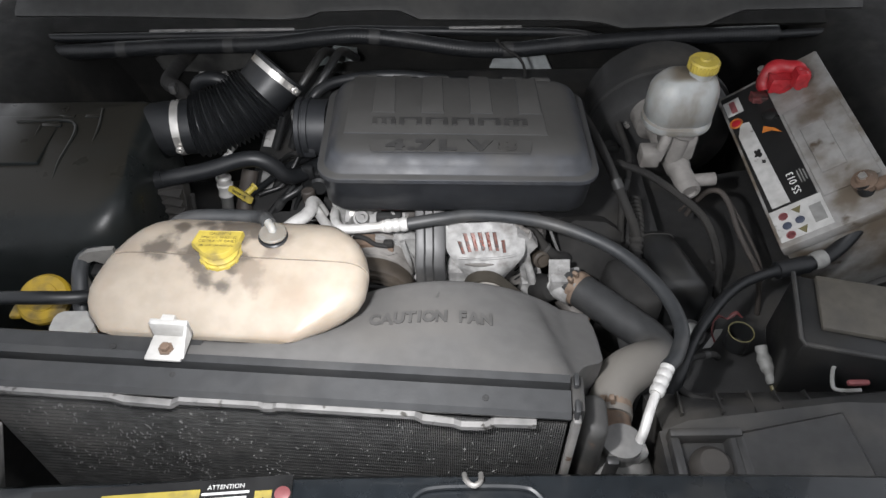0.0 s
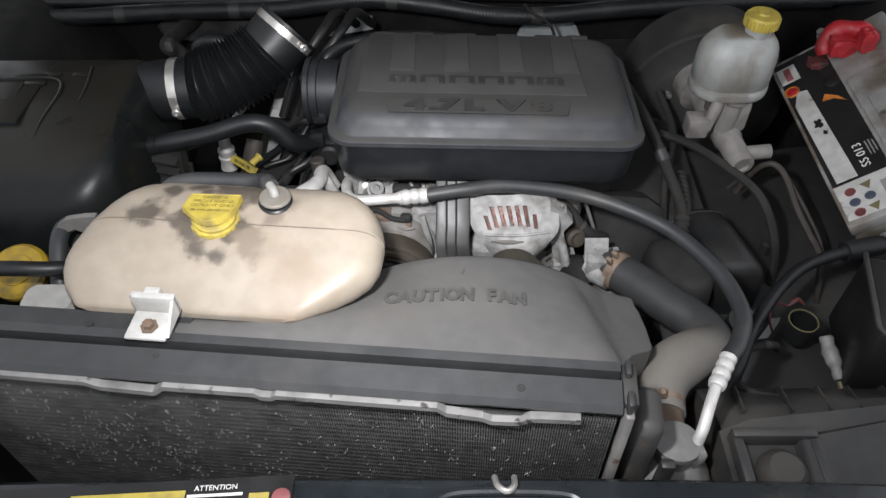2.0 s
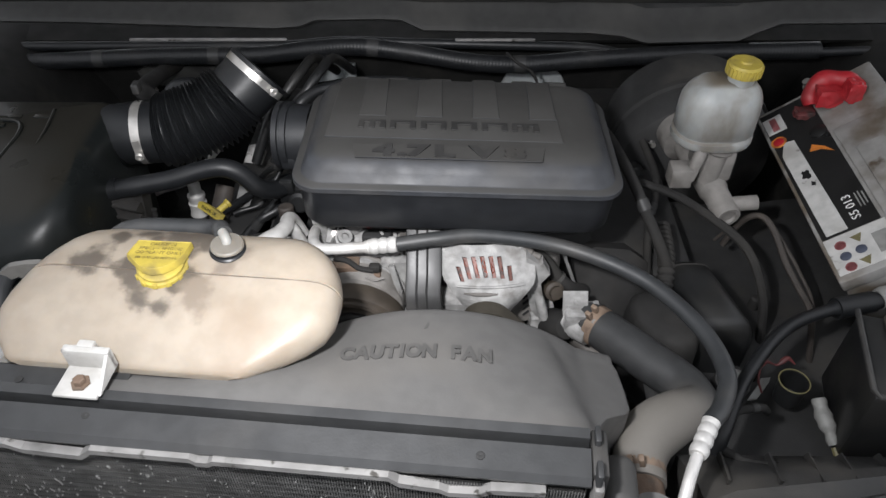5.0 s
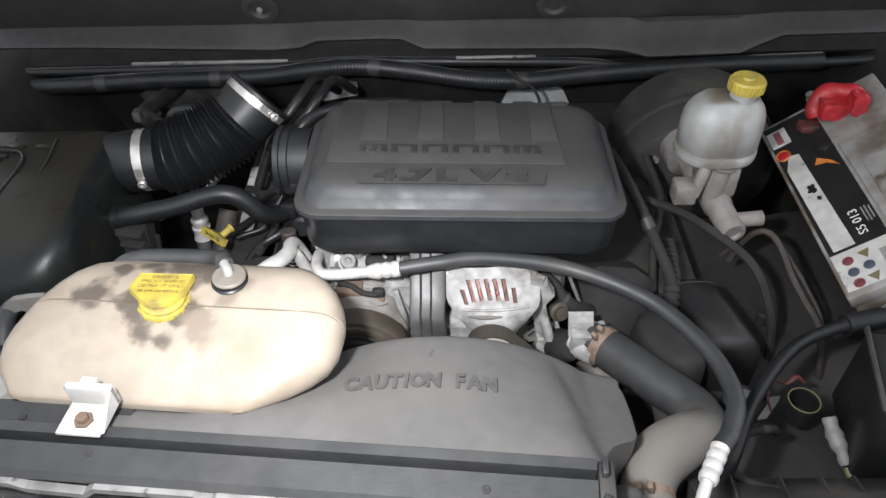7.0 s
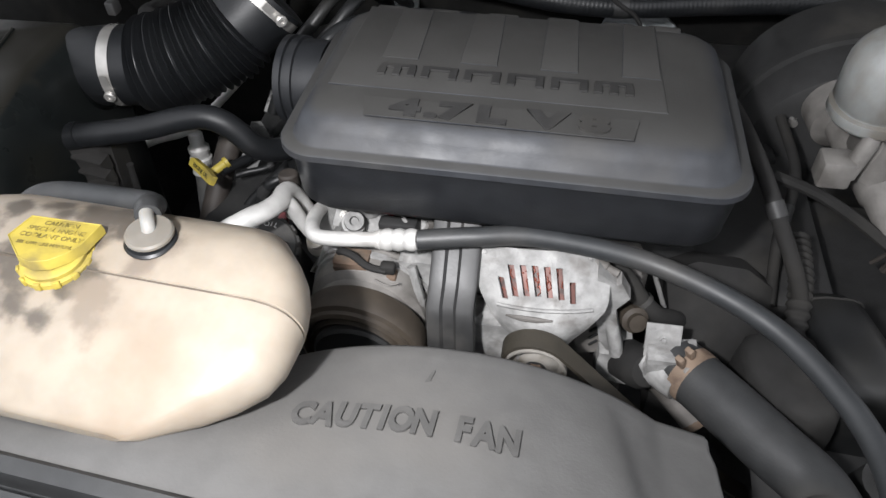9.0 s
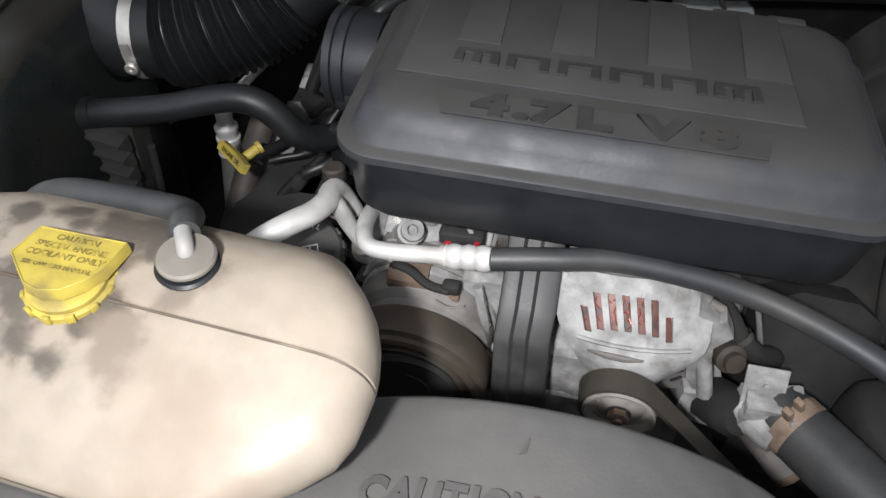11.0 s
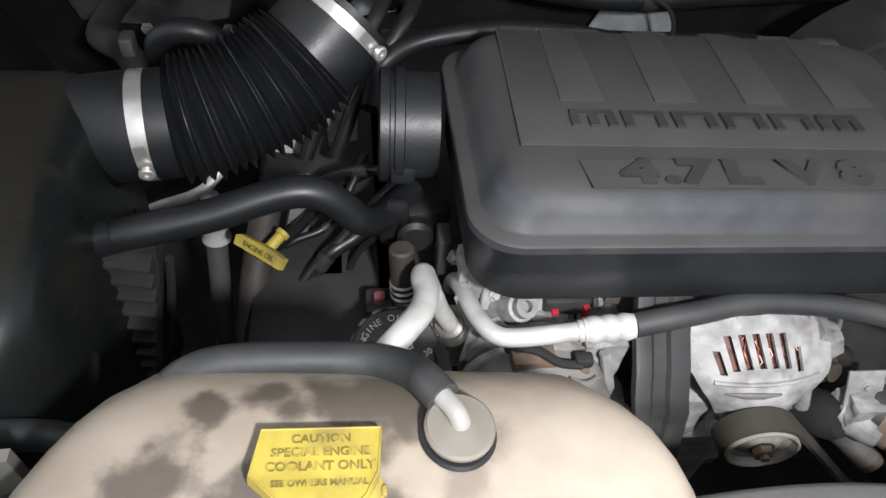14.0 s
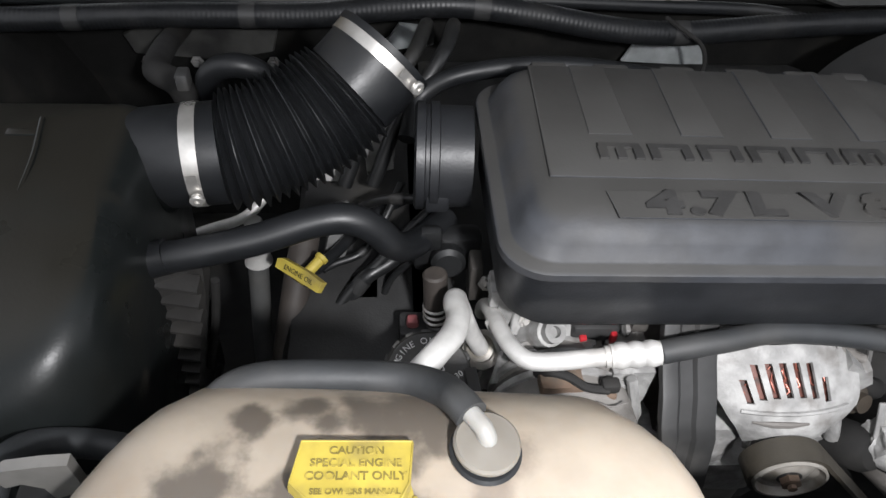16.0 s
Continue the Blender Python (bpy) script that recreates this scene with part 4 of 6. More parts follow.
def engine():
    t = thing("engine_block", (0, 1.0, 0.5), "grimy cast aluminium engine block and covers", "engine")
    part("block", box(-0.26, 0.26, 0.88, 1.4, 0.5, 0.9, 0.03), DARK, t)
    part("timing_cover", box(-0.15, 0.17, 0.83, 0.89, 0.55, 0.96, 0.02), GRIMY, t)
    part("valve_cover", box(-0.36, -0.18, 0.84, 1.4, 0.78, 0.9, 0.03, pose(0, 0, 0)), BLACK, t)
    part("valve_cover", box(0.2, 0.38, 0.86, 1.4, 0.76, 0.9, 0.03), BLACK, t)
    part("manifold", box(-0.16, 0.02, 0.862, 0.9, 0.9, 0.968, 0.012), CAST_DIRTY, t)
    for k, (x, r) in enumerate(((-0.152, 0.011), (-0.128, 0.013), (-0.103, 0.009), (-0.083, 0.012), (-0.055, 0.013), (-0.028, 0.01), (0.0, 0.013))):
        way = (0.12 * math.sin(k * 2.1), -1, 0.25 + 0.2 * math.sin(k * 3.3))
        part("runner", lathe([(r, -0.03), (r, 0.0), (r * 1.2, 0.002), (r * 1.2, 0.007), (r * 0.85, 0.009), (r * 0.85, 0.016), (r * 0.35, 0.017)], (x, 0.866 - 0.01 * (k % 2), 0.962 + 0.008 * math.sin(k * 1.7)), way, 16), CAST if k % 3 else GRIMY, t)
    for x, y, z, a in ((-0.14, 0.85, 0.987, 25), (-0.115, 0.848, 0.978, -35), (-0.068, 0.85, 0.988, 15), (-0.042, 0.846, 0.98, -20)):
        part("bracket_web", box(-0.012, 0.012, -0.002, 0.002, -0.014, 0.014, 0.001, pose(x, y, z, -35, a, a * 0.6)), CAST, t)
        bolt(t, (x, y - 0.004, z + 0.003), (0.1, -0.8, 0.6), 0.0035, STEEL)
    part("crank_sensor_pipe", tube([(-0.16, 0.86, 0.955), (-0.14, 0.838, 0.965), (-0.115, 0.83, 0.958), (-0.085, 0.826, 0.952), (-0.06, 0.83, 0.94)], 0.005, 9), CAST_DIRTY, t)
    part("wire_run", tube([(-0.165, 0.87, 0.985), (-0.13, 0.85, 0.998), (-0.09, 0.845, 1.003), (-0.04, 0.842, 1.0), (0.01, 0.842, 0.995)], 0.0035, 8), RUBBER, t)
    rng = random.Random(12)
    for x, y, z, r, h, ax in ((-0.13, 0.835, 0.985, 0.012, 0.03, (0.3, -0.5, 0.8)), (-0.118, 0.838, 0.97, 0.009, 0.04, (0.8, -0.4, 0.3)), (-0.146, 0.842, 0.965, 0.01, 0.035, (0.2, -0.8, 0.5)), (-0.1, 0.842, 0.958, 0.013, 0.02, (0.0, -0.8, 0.6)), (-0.125, 0.83, 0.94, 0.011, 0.03, (-0.4, -0.6, 0.6))):
        part("cast_boss", lathe([(r * 1.15, -0.01), (r, 0.0), (r, h * 0.7), (r * 0.8, h * 0.75), (r * 0.8, h), (r * 0.4, h), (r * 0.4, h * 0.8)], (x, y, z), ax, 18), CAST, t)
    for k in range(9):
        x, z = -0.155 + 0.013 * k + rng.uniform(-0.003, 0.003), rng.uniform(0.945, 0.985)
        part("web_rib", box(-0.002, 0.002, -0.016, 0.012, -0.03, 0.03, 0.0008, pose(x, 0.846, z, rng.uniform(-20, 10), rng.uniform(-35, 35), rng.uniform(-30, 30))), CAST, t)
    for x, y, z, w, h, a, mat in ((-0.15, 0.828, 0.955, 0.016, 0.02, 20, CAST), (-0.132, 0.822, 0.936, 0.014, 0.014, -30, RUST), (-0.165, 0.84, 0.93, 0.013, 0.022, 40, CAST), (-0.075, 0.8, 0.952, 0.013, 0.024, -15, CAST), (-0.06, 0.792, 0.925, 0.012, 0.02, 35, CAST), (-0.1, 0.812, 0.95, 0.012, 0.012, 50, CAST_DIRTY)):
        part("bracket_plate", extrude([(-w, -h), (w * 0.7, -h * 0.9), (w, h * 0.3), (w * 0.3, h), (-w * 0.8, h * 0.7)], 0.004, pose(x, y, z, 60, a, a * 0.5), 0.08), mat, t)
    part("cover_plate", box(-0.012, 0.012, -0.002, 0.002, -0.02, 0.02, 0.001, pose(-0.108, 0.838, 0.988, -30, 10, 0)), CAST, t)
    lump("casting_lug", (-0.005, 0.85, 0.985), (0.09, 0.03, 0.03), GRIMY, t, 2)
    lump("casting_lug", (-0.056, 0.815, 0.935), (0.035, 0.04, 0.1), CAST, t, 3, 0.14)
    for k, (a, c) in enumerate((((-0.075, 0.795, 0.965), (-0.045, 0.775, 0.9)), ((-0.06, 0.79, 0.985), (-0.05, 0.78, 0.92)), ((-0.075, 0.79, 0.93), (-0.042, 0.775, 0.88)), ((-0.05, 0.78, 0.95), (-0.075, 0.775, 0.9)))):
        part("web_rib", sweep([Vector(a), (Vector(a) + Vector(c)) / 2 + Vector((0.004, -0.006, 0)), Vector(c)], 0.0045, 7), CAST, t)
    lump("casting_lug", (-0.045, 0.8, 0.86), (0.05, 0.04, 0.09), CAST, t, 13, 0.14)
    for k in range(8):
        part("cover_fin", box(-0.0018, 0.0018, -0.012, 0.012, -0.012, 0.012, 0.0006, pose(0.02 + 0.01 * k, 0.835, 1.018, 15, 0, 8)), CAST, t)


def oil_cap():
    t = thing("oil_filler_cap", (-0.22, 0.86, 0.87), "black oil filler cap with white print", "oil cap")
    axis = Vector((-0.02, -0.35, 0.93))
    part("neck", lathe([(0.032, -0.09), (0.032, 0)], (-0.222, 0.817, 0.953), axis, 28), BLACK, t)
    part("knob", lathe([(0.034, -0.004), (0.0365, 0), (0.0365, 0.01), (0.034, 0.013), (0.0, 0.013)], (-0.222, 0.817, 0.953), axis, 40), BLACK, t)
    up = Vector((0, 1, 0.37))
    top = Vector((-0.222, 0.817, 0.953)) + axis.normalized() * 0.0133
    m = plane_at(top, (1, 0, 0.0215), up)
    for k in range(16):
        a = 2 * math.pi * k / 16
        part("grip", box(-0.0012, 0.002, -0.004, 0.004, -0.011, -0.002, 0.001, m @ pose(0.0362 * math.cos(a), 0.0362 * math.sin(a), 0, 0, 0, math.degrees(a))), BLACK, t)
    for k, ch in enumerate("ENGINE OIL"):
        a = radians(172 - k * 11)
        if ch != " ":
            writing("white_letter", ch, 0.0078, m @ Matrix.Translation((0.0272 * math.cos(a), 0.0272 * math.sin(a), 0)) @ Matrix.Rotation(a - math.pi / 2, 4, "Z"), PRINT, t, 0.0002)
    writing("grade_print", "5W-30", 0.0072, m @ Matrix.Translation((0.02, -0.006, 0)) @ Matrix.Rotation(radians(32), 4, "Z"), PRINT, t, 0.0002)
    book = m @ Matrix.Translation((0.006, 0.003, 0)) @ Matrix.Rotation(radians(20), 4, "Z")
    for x in (-0.0075, -0.0005, 0.0065):
        part("book_sign", box(x, x + 0.001, -0.004, 0.005, 0, 0.0003, 0, book), PRINT, t)
    for y in (-0.004, 0.004):
        part("book_sign", box(-0.0075, 0.0075, y, y + 0.001, 0.0001, 0.0004, 0, book), PRINT, t)


def alternator():
    t = thing("alternator", (0.064, 0.8, 0.93), "dusty cast aluminium alternator with copper windings behind its slots", "alternator")
    cx, cz = 0.064, 0.942

    # domed shoulder, with a row of slots that run down it
    def skin(x, v, back=0.0):
        k = float(np.interp(v, [-0.016, 0.0, 0.018, 0.032, 0.044, 0.055, 0.075, 0.095], [0.9, 1.0, 0.97, 0.92, 0.84, 0.7, 0.5, 0.38]))
        y = float(np.interp(v, [-0.016, 0.0, 0.04, 0.055, 0.065, 0.095], [0.81, 0.797, 0.766, 0.757, 0.755, 0.757]))
        z = float(np.interp(v, [-0.016, 0.0, 0.04, 0.055, 0.095], [1.003, 0.993, 0.968, 0.955, 0.915]))
        return Vector((0.062 + (x - 0.06) * (k if x < 0.06 else 0.97 * k) + 0.2 * min(v, 0.04), y - 0.01 + 4.0 * (x - 0.06) ** 2 * (1 - 0.3 * k) + back, z + 0.01 - 1.2 * (x - 0.06) ** 2 + 0.05 * (x - 0.053)))

    mids = [0.0215 + 0.0113 * k for k in range(7)]
    cols = [-0.004, 0.006] + [x + d for x in mids for d in (-0.003, 0.003)] + [0.102, 0.114, 0.125]
    bm = bmesh.new()
    lines = []
    for x in cols:
        m = min(range(7), key=lambda k: abs(mids[k] - x))
        a, b = (0.012, 0.0315) if m in (0, 6) else (-0.002 + 2.5 * (mids[m] - 0.0554) ** 2, 0.0258 + 4.0 * (mids[m] - 0.0554) ** 2)
        lines.append([bm.verts.new(skin(x, v)) for v in (-0.016, -0.008, a, b, 0.036, 0.042, 0.048, 0.055, 0.065, 0.08, 0.095)])
    for i in range(len(cols) - 1):
        for j in range(10):
            if 2 <= i <= 14 and i % 2 == 0 and j == 2:
                continue
            bm.faces.new((lines[i][j], lines[i][j + 1], lines[i + 1][j + 1], lines[i + 1][j]))
    bmesh.ops.recalc_face_normals(bm, faces=bm.faces)
    bmesh.ops.solidify(bm, geom=bm.faces[:], thickness=0.003)
    part("front_frame", bm, CAST, t, angle=30)
    part("frame_rim", sweep([skin(x, 0.038, -0.0005) for x in (0.01, 0.025, 0.04, 0.06, 0.08, 0.095, 0.11)], 0.002, 6), CAST, t)
    part("bearing_slot", sweep([skin(x, 0.047, -0.0002) for x in (0.016, 0.034, 0.052, 0.07)], lambda s: 0.001 + 0.0022 * math.sin(math.pi * s), 8), GRIMY, t, "oval bearing recess")
    bm = loft([[skin(x, v, 0.011) for x in (0.008, 0.03, 0.06, 0.09, 0.102)] for v in (-0.006, 0.012, 0.042)], closed=False)
    part("winding", bm, COPPER, t, "copper winding")
    rng = random.Random(2)
    for k in range(46):
        x, v = rng.uniform(0.01, 0.1), rng.uniform(0.0, 0.024)
        part("wire", sweep([skin(x, v, 0.0105), skin(x + rng.uniform(-0.003, 0.003), v + 0.004, 0.0085), skin(x + rng.uniform(-0.005, 0.005), v + 0.009, 0.0105)], 0.0006, 5), WIRE, t)
    outline = [(0.0, 0.982), (0.006, 1.0), (0.03, 1.007), (0.06, 1.008), (0.106, 1.01), (0.114, 0.99), (0.12, 0.95), (0.118, 0.915), (0.106, 0.893), (0.085, 0.88), (0.04, 0.88), (0.014, 0.895), (-0.001, 0.925)]
    part("flange", extrude(outline, 0.02, plane_at((0, 0.838, 0), (1, 0, 0), (0, 0, 1)), 0.02), CAST, t, angle=30)
    part("casing", lathe([(0.06, -0.02), (0.066, -0.025), (0.066, -0.1), (0.05, -0.11)], (cx, 0.803, 0.945), (0, -1, 0), 40), CAST, t)
    part("shaft_nose", lathe([(0.026, -0.004), (0.022, 0.006), (0.016, 0.008), (0.016, 0.03)], (cx, 0.76, cz), (0, -1, 0), 32), CAST, t)
    for x, v in ((0.006, -0.009), (0.11, -0.009)):
        bolt(t, skin(x, v, -0.001), (0, -0.6, 0.8), 0.0022, CAST)
    lump("mount_ear", (0.022, 0.79, 0.895), (0.05, 0.04, 0.075), CAST, t, 8, 0.16)
    lump("mount_ear", (0.04, 0.785, 0.85), (0.09, 0.04, 0.05), CAST, t, 9, 0.16)
    lump("mount_ear", (0.134, 0.84, 0.9), (0.03, 0.05, 0.11), DARK, t, 18, 0.16)
    part("side_bar", tube([(0.118, 0.8, 0.965), (0.135, 0.79, 0.93), (0.145, 0.78, 0.895)], 0.007, 10), CAST, t)
    p = part("pulley", lathe([(0.012, -0.003), (0.016, -0.006), (0.021, -0.009), (0.025, -0.007), (0.0268, 0.0), (0.0288, 0.0), (0.0288, -0.02), (0.022, -0.025)], (0.066, 0.722, 0.935), (-0.08, -1, 0.0), 44), PULLEY, t)
    part("hub", lathe([(0.0105, -0.008), (0.01, -0.003), (0.008, -0.002)], (0.066, 0.722, 0.935), (-0.08, -1, 0), 28), BLACK, p)
    part("nut", lathe([(0.0085, -0.003), (0.0085, 0.003), (0.007, 0.004), (0.004, 0.004), (0.004, 0.007), (0, 0.0075)], (0.066, 0.722, 0.935), (-0.08, -1, 0), 6), RUST, p)


def belt():
    t = thing("drive_belt", (0.1, 0.73, 0.85), "worn brown-black ribbed drive belt", "drive belt")
    out = [Vector((math.cos(a), 0, math.sin(a))) for a in (radians(235 - 185 * k / 20) for k in range(21))]
    line = [(Vector((0.066, 0, 0.935)) + 0.0325 * d, d) for d in out] + [(Vector((0.2, 0, 0.835)), out[-1]), (Vector((0.3, 0, 0.757)), out[-1])]
    rings = [[Vector((q.x, y - 0.08 * (q.x - 0.062), q.z)) for q, y in ((p, 0.725), (p, 0.745), (p - 0.0035 * d, 0.745), (p - 0.0035 * d, 0.725))] for p, d in line]
    part("band", loft(rings), BELT, t, angle=30)


def compressor():
    t = thing("ac_compressor", (-0.11, 0.8, 0.88), "grimy air-conditioning compressor with a rusty clutch pulley", "compressor")
    part("body", lathe([(0.045, -0.025), (0.052, -0.022), (0.052, -0.012), (0.06, -0.008), (0.062, 0.0), (0.062, 0.012), (0.057, 0.014), (0.057, 0.02), (0.062, 0.022), (0.062, 0.04), (0.055, 0.05), (0.055, 0.09)], (-0.106, 0.785, 0.925), (0.08, 1, 0.0), 44), CAST_DIRTY, t)
    p = part("pulley", lathe([(0.01, 0.006), (0.02, 0.006), (0.02, 0.0), (0.044, -0.002), (0.048, 0.002), (0.05, -0.004), (0.054, -0.004), (0.056, 0.002), (0.06, 0.0), (0.0605, -0.004), (0.065, -0.006), (0.066, -0.009), (0.066, -0.03), (0.064, -0.033), (0.05, -0.034)], (-0.108, 0.732, 0.914), (-0.08, -1, 0.0), 48), RUST_DARK, t, "rusty brown pulley rim")
    part("clutch_plate", lathe([(0.0, 0.004), (0.04, 0.004), (0.043, 0.001), (0.043, -0.004)], (-0.108, 0.73, 0.914), (0, -1, 0), 40), BLACK, p)
    for y in (0.798, 0.815):
        part("band", lathe([(0.0625, -0.004), (0.0645, -0.003), (0.0645, 0.003), (0.0625, 0.004)], (-0.106 + 0.08 * (y - 0.785), y, 0.925), (0.08, 1, 0.0), 44), CAST, t)
    part("strap", box(-0.005, 0.005, 0.775, 0.805, -0.006, 0.006, 0.002, Matrix.Translation((-0.106, 0, 0.986)) @ Matrix.Rotation(radians(6), 4, "Z")), DARK, t)
    lump("head", (-0.105, 0.822, 0.972), (0.06, 0.03, 0.02), GRIMY, t, 11)
    lump("terminal_block", (-0.118, 0.79, 0.985), (0.034, 0.022, 0.012), RUST, t, 12)
    part("terminal_tab", box(-0.091, -0.073, 0.776, 0.79, 0.968, 0.981, 0.003), RUST, t)
    u = thing("clutch_lead", (-0.09, 0.8, 0.98), "short black cable with a plug", "cable")
    part("wire", tube([(-0.135, 0.8, 0.98), (-0.128, 0.79, 0.997), (-0.115, 0.785, 0.998), (-0.1, 0.78, 0.99), (-0.082, 0.778, 0.988)], 0.0038, 9), MATTE, u)
    part("plug", box(-0.088, -0.073, 0.776, 0.787, 0.984, 0.995, 0.003), MATTE, u)
    part("clip", tube([(-0.092, 0.77, 0.984), (-0.08, 0.768, 0.98), (-0.068, 0.77, 0.982)], 0.0009, 6), GRIMY, u)


def bar():
    t = thing("engine_bracket", (-0.02, 0.8, 0.9), "dark steel bracket bar in front of the engine", "bracket")
    prof = [(-0.04, 0.0), (-0.039, -0.004), (-0.036, -0.005), (-0.027, -0.0045), (-0.024, -0.001), (-0.014, -0.001), (-0.011, -0.0045), (0.002, -0.005), (0.005, -0.004), (0.006, 0.0), (0.006, 0.005), (-0.04, 0.005)]
    rows = [(0.0, 0.82, 1.035), (0.0, 0.795, 1.002), (0.0, 0.776, 0.985), (-0.001, 0.76, 0.968), (0.0, 0.752, 0.958), (0.001, 0.744, 0.93), (0.003, 0.736, 0.9), (0.006, 0.733, 0.84), (0.006, 0.733, 0.8)]
    part("web", loft([[Vector((x + dx, y + dy, z)) for x, dy in prof] for dx, y, z in rows]), BAR, t, angle=30)
    bolt(t, (-0.018, 0.731, 0.885), (0, -1, 0.2), 0.0075, CAST)
    part("top_tab", box(-0.038, 0.006, 0.816, 0.85, 1.03, 1.04, 0.002), GRIMY, t)


def ac_lines():
    t = thing("ac_line", (0.1, 0.75, 1.0), "aluminium air-conditioning line with a black rubber hose", "air-conditioning line")
    part("pipe", tube([(-0.168, 0.89, 0.945), (-0.168, 0.884, 0.962), (-0.167, 0.865, 0.983), (-0.165, 0.835, 1.0), (-0.16, 0.808, 1.01), (-0.15, 0.79, 1.016), (-0.132, 0.786, 1.018), (-0.088, 0.788, 1.02)], 0.0072, 16), ALU, t)
    ridge = resample(spline([(-0.09, 0.788, 1.02), (-0.049, 0.786, 1.027)], 4), 0.0006)
    f = part("ferrule", sweep(ridge, lambda s: 0.0085 if s < 0.1 else 0.0092 + 0.0014 * abs(math.cos(s * math.pi * 3.6)), 22), ALU, t)
    for s in (0.3, 0.58, 0.86):
        part("crimp_mark", sweep([ridge[int(s * len(ridge))], ridge[int(s * len(ridge)) + 1]], 0.0097, 22, caps=False), GRIMY, f)
    part("hose", tube([(-0.05, 0.786, 1.027), (0.0, 0.793, 1.03), (0.06, 0.802, 1.028), (0.16, 0.793, 1.017), (0.25, 0.744, 1.012), (0.3, 0.668, 1.014), (0.312, 0.6, 1.018), (0.296, 0.556, 1.02), (0.279, 0.535, 1.022)], lambda s: 0.0093 + 0.0006 * s, 16), GREYED_RUBBER, t)
    ridge = resample(spline([(0.279, 0.535, 1.022), (0.257, 0.499, 1.02)], 4), 0.0006)
    part("ferrule", sweep(ridge, lambda s: 0.0082 + 0.0013 * abs(math.cos(s * math.pi * 3.5)), 22), ALU, t)
    part("pipe", tube([(0.257, 0.499, 1.02), (0.246, 0.478, 1.018), (0.237, 0.458, 1.009), (0.232, 0.449, 0.995)], 0.006, 14), ALU, t)
    part("block_nut", lathe([(0.012, 0), (0.014, 0.004), (0.014, 0.016), (0.011, 0.02)], (0.231, 0.446, 0.965), (0.1, 0.2, 1), 6), ALU, t)
    u = thing("suction_line", (-0.23, 0.82, 1.0), "bent bare aluminium suction pipe", "air-conditioning line")
    part("pipe", tube([(-0.3, 0.68, 0.99), (-0.268, 0.725, 1.008), (-0.24, 0.765, 1.023), (-0.219, 0.79, 1.026), (-0.205, 0.81, 1.022), (-0.199, 0.83, 1.017), (-0.2, 0.844, 1.014), (-0.199, 0.855, 1.008), (-0.196, 0.862, 0.993), (-0.19, 0.865, 0.972)], 0.01, 16), ALU, u)
    part("branch", tube([(-0.2, 0.835, 1.016), (-0.193, 0.838, 1.006), (-0.186, 0.839, 0.985), (-0.176, 0.841, 0.96), (-0.172, 0.848, 0.945)], 0.0078, 12), ALU, u)
    part("coupling", lathe([(0.0088, -0.004), (0.0125, -0.002), (0.0125, 0.004), (0.011, 0.006), (0.018, 0.007), (0.018, 0.03), (0.014, 0.033)], (-0.175, 0.843, 0.955), (0.3, 0.35, -0.75), 24), PULLEY, u)
    v = thing("service_port", (-0.4, 1.03, 0.87), "aluminium service port on a grey dusty pipe", "pipe")
    part("pipe", tube([(-0.402, 0.955, 0.69), (-0.4, 0.975, 0.77), (-0.396, 1.0, 0.855), (-0.394, 1.012, 0.893)], 0.0112, 14), PALE_PIPE, v)
    way = Vector((0.02, 0.1, 1)).normalized()
    part("port", lathe([(0.0152, -0.008), (0.0148, -0.006), (0.0135, -0.002), (0.013, 0.006), (0.0142, 0.011), (0.0145, 0.014), (0.0125, 0.016), (0.0125, 0.022), (0.0138, 0.024), (0.0138, 0.029), (0.011, 0.031), (0.0095, 0.034), (0.0095, 0.048), (0.008, 0.05), (0, 0.05)], (-0.394, 1.012, 0.892), way, 20), ALU, v)
    part("rail", tube([(-0.478, 1.0, 0.92), (-0.444, 1.01, 0.932), (-0.4, 1.02, 0.944), (-0.372, 1.05, 0.962), (-0.335, 1.1, 0.99), (-0.3, 1.15, 1.015)], 0.0055, 10), ALU, v)


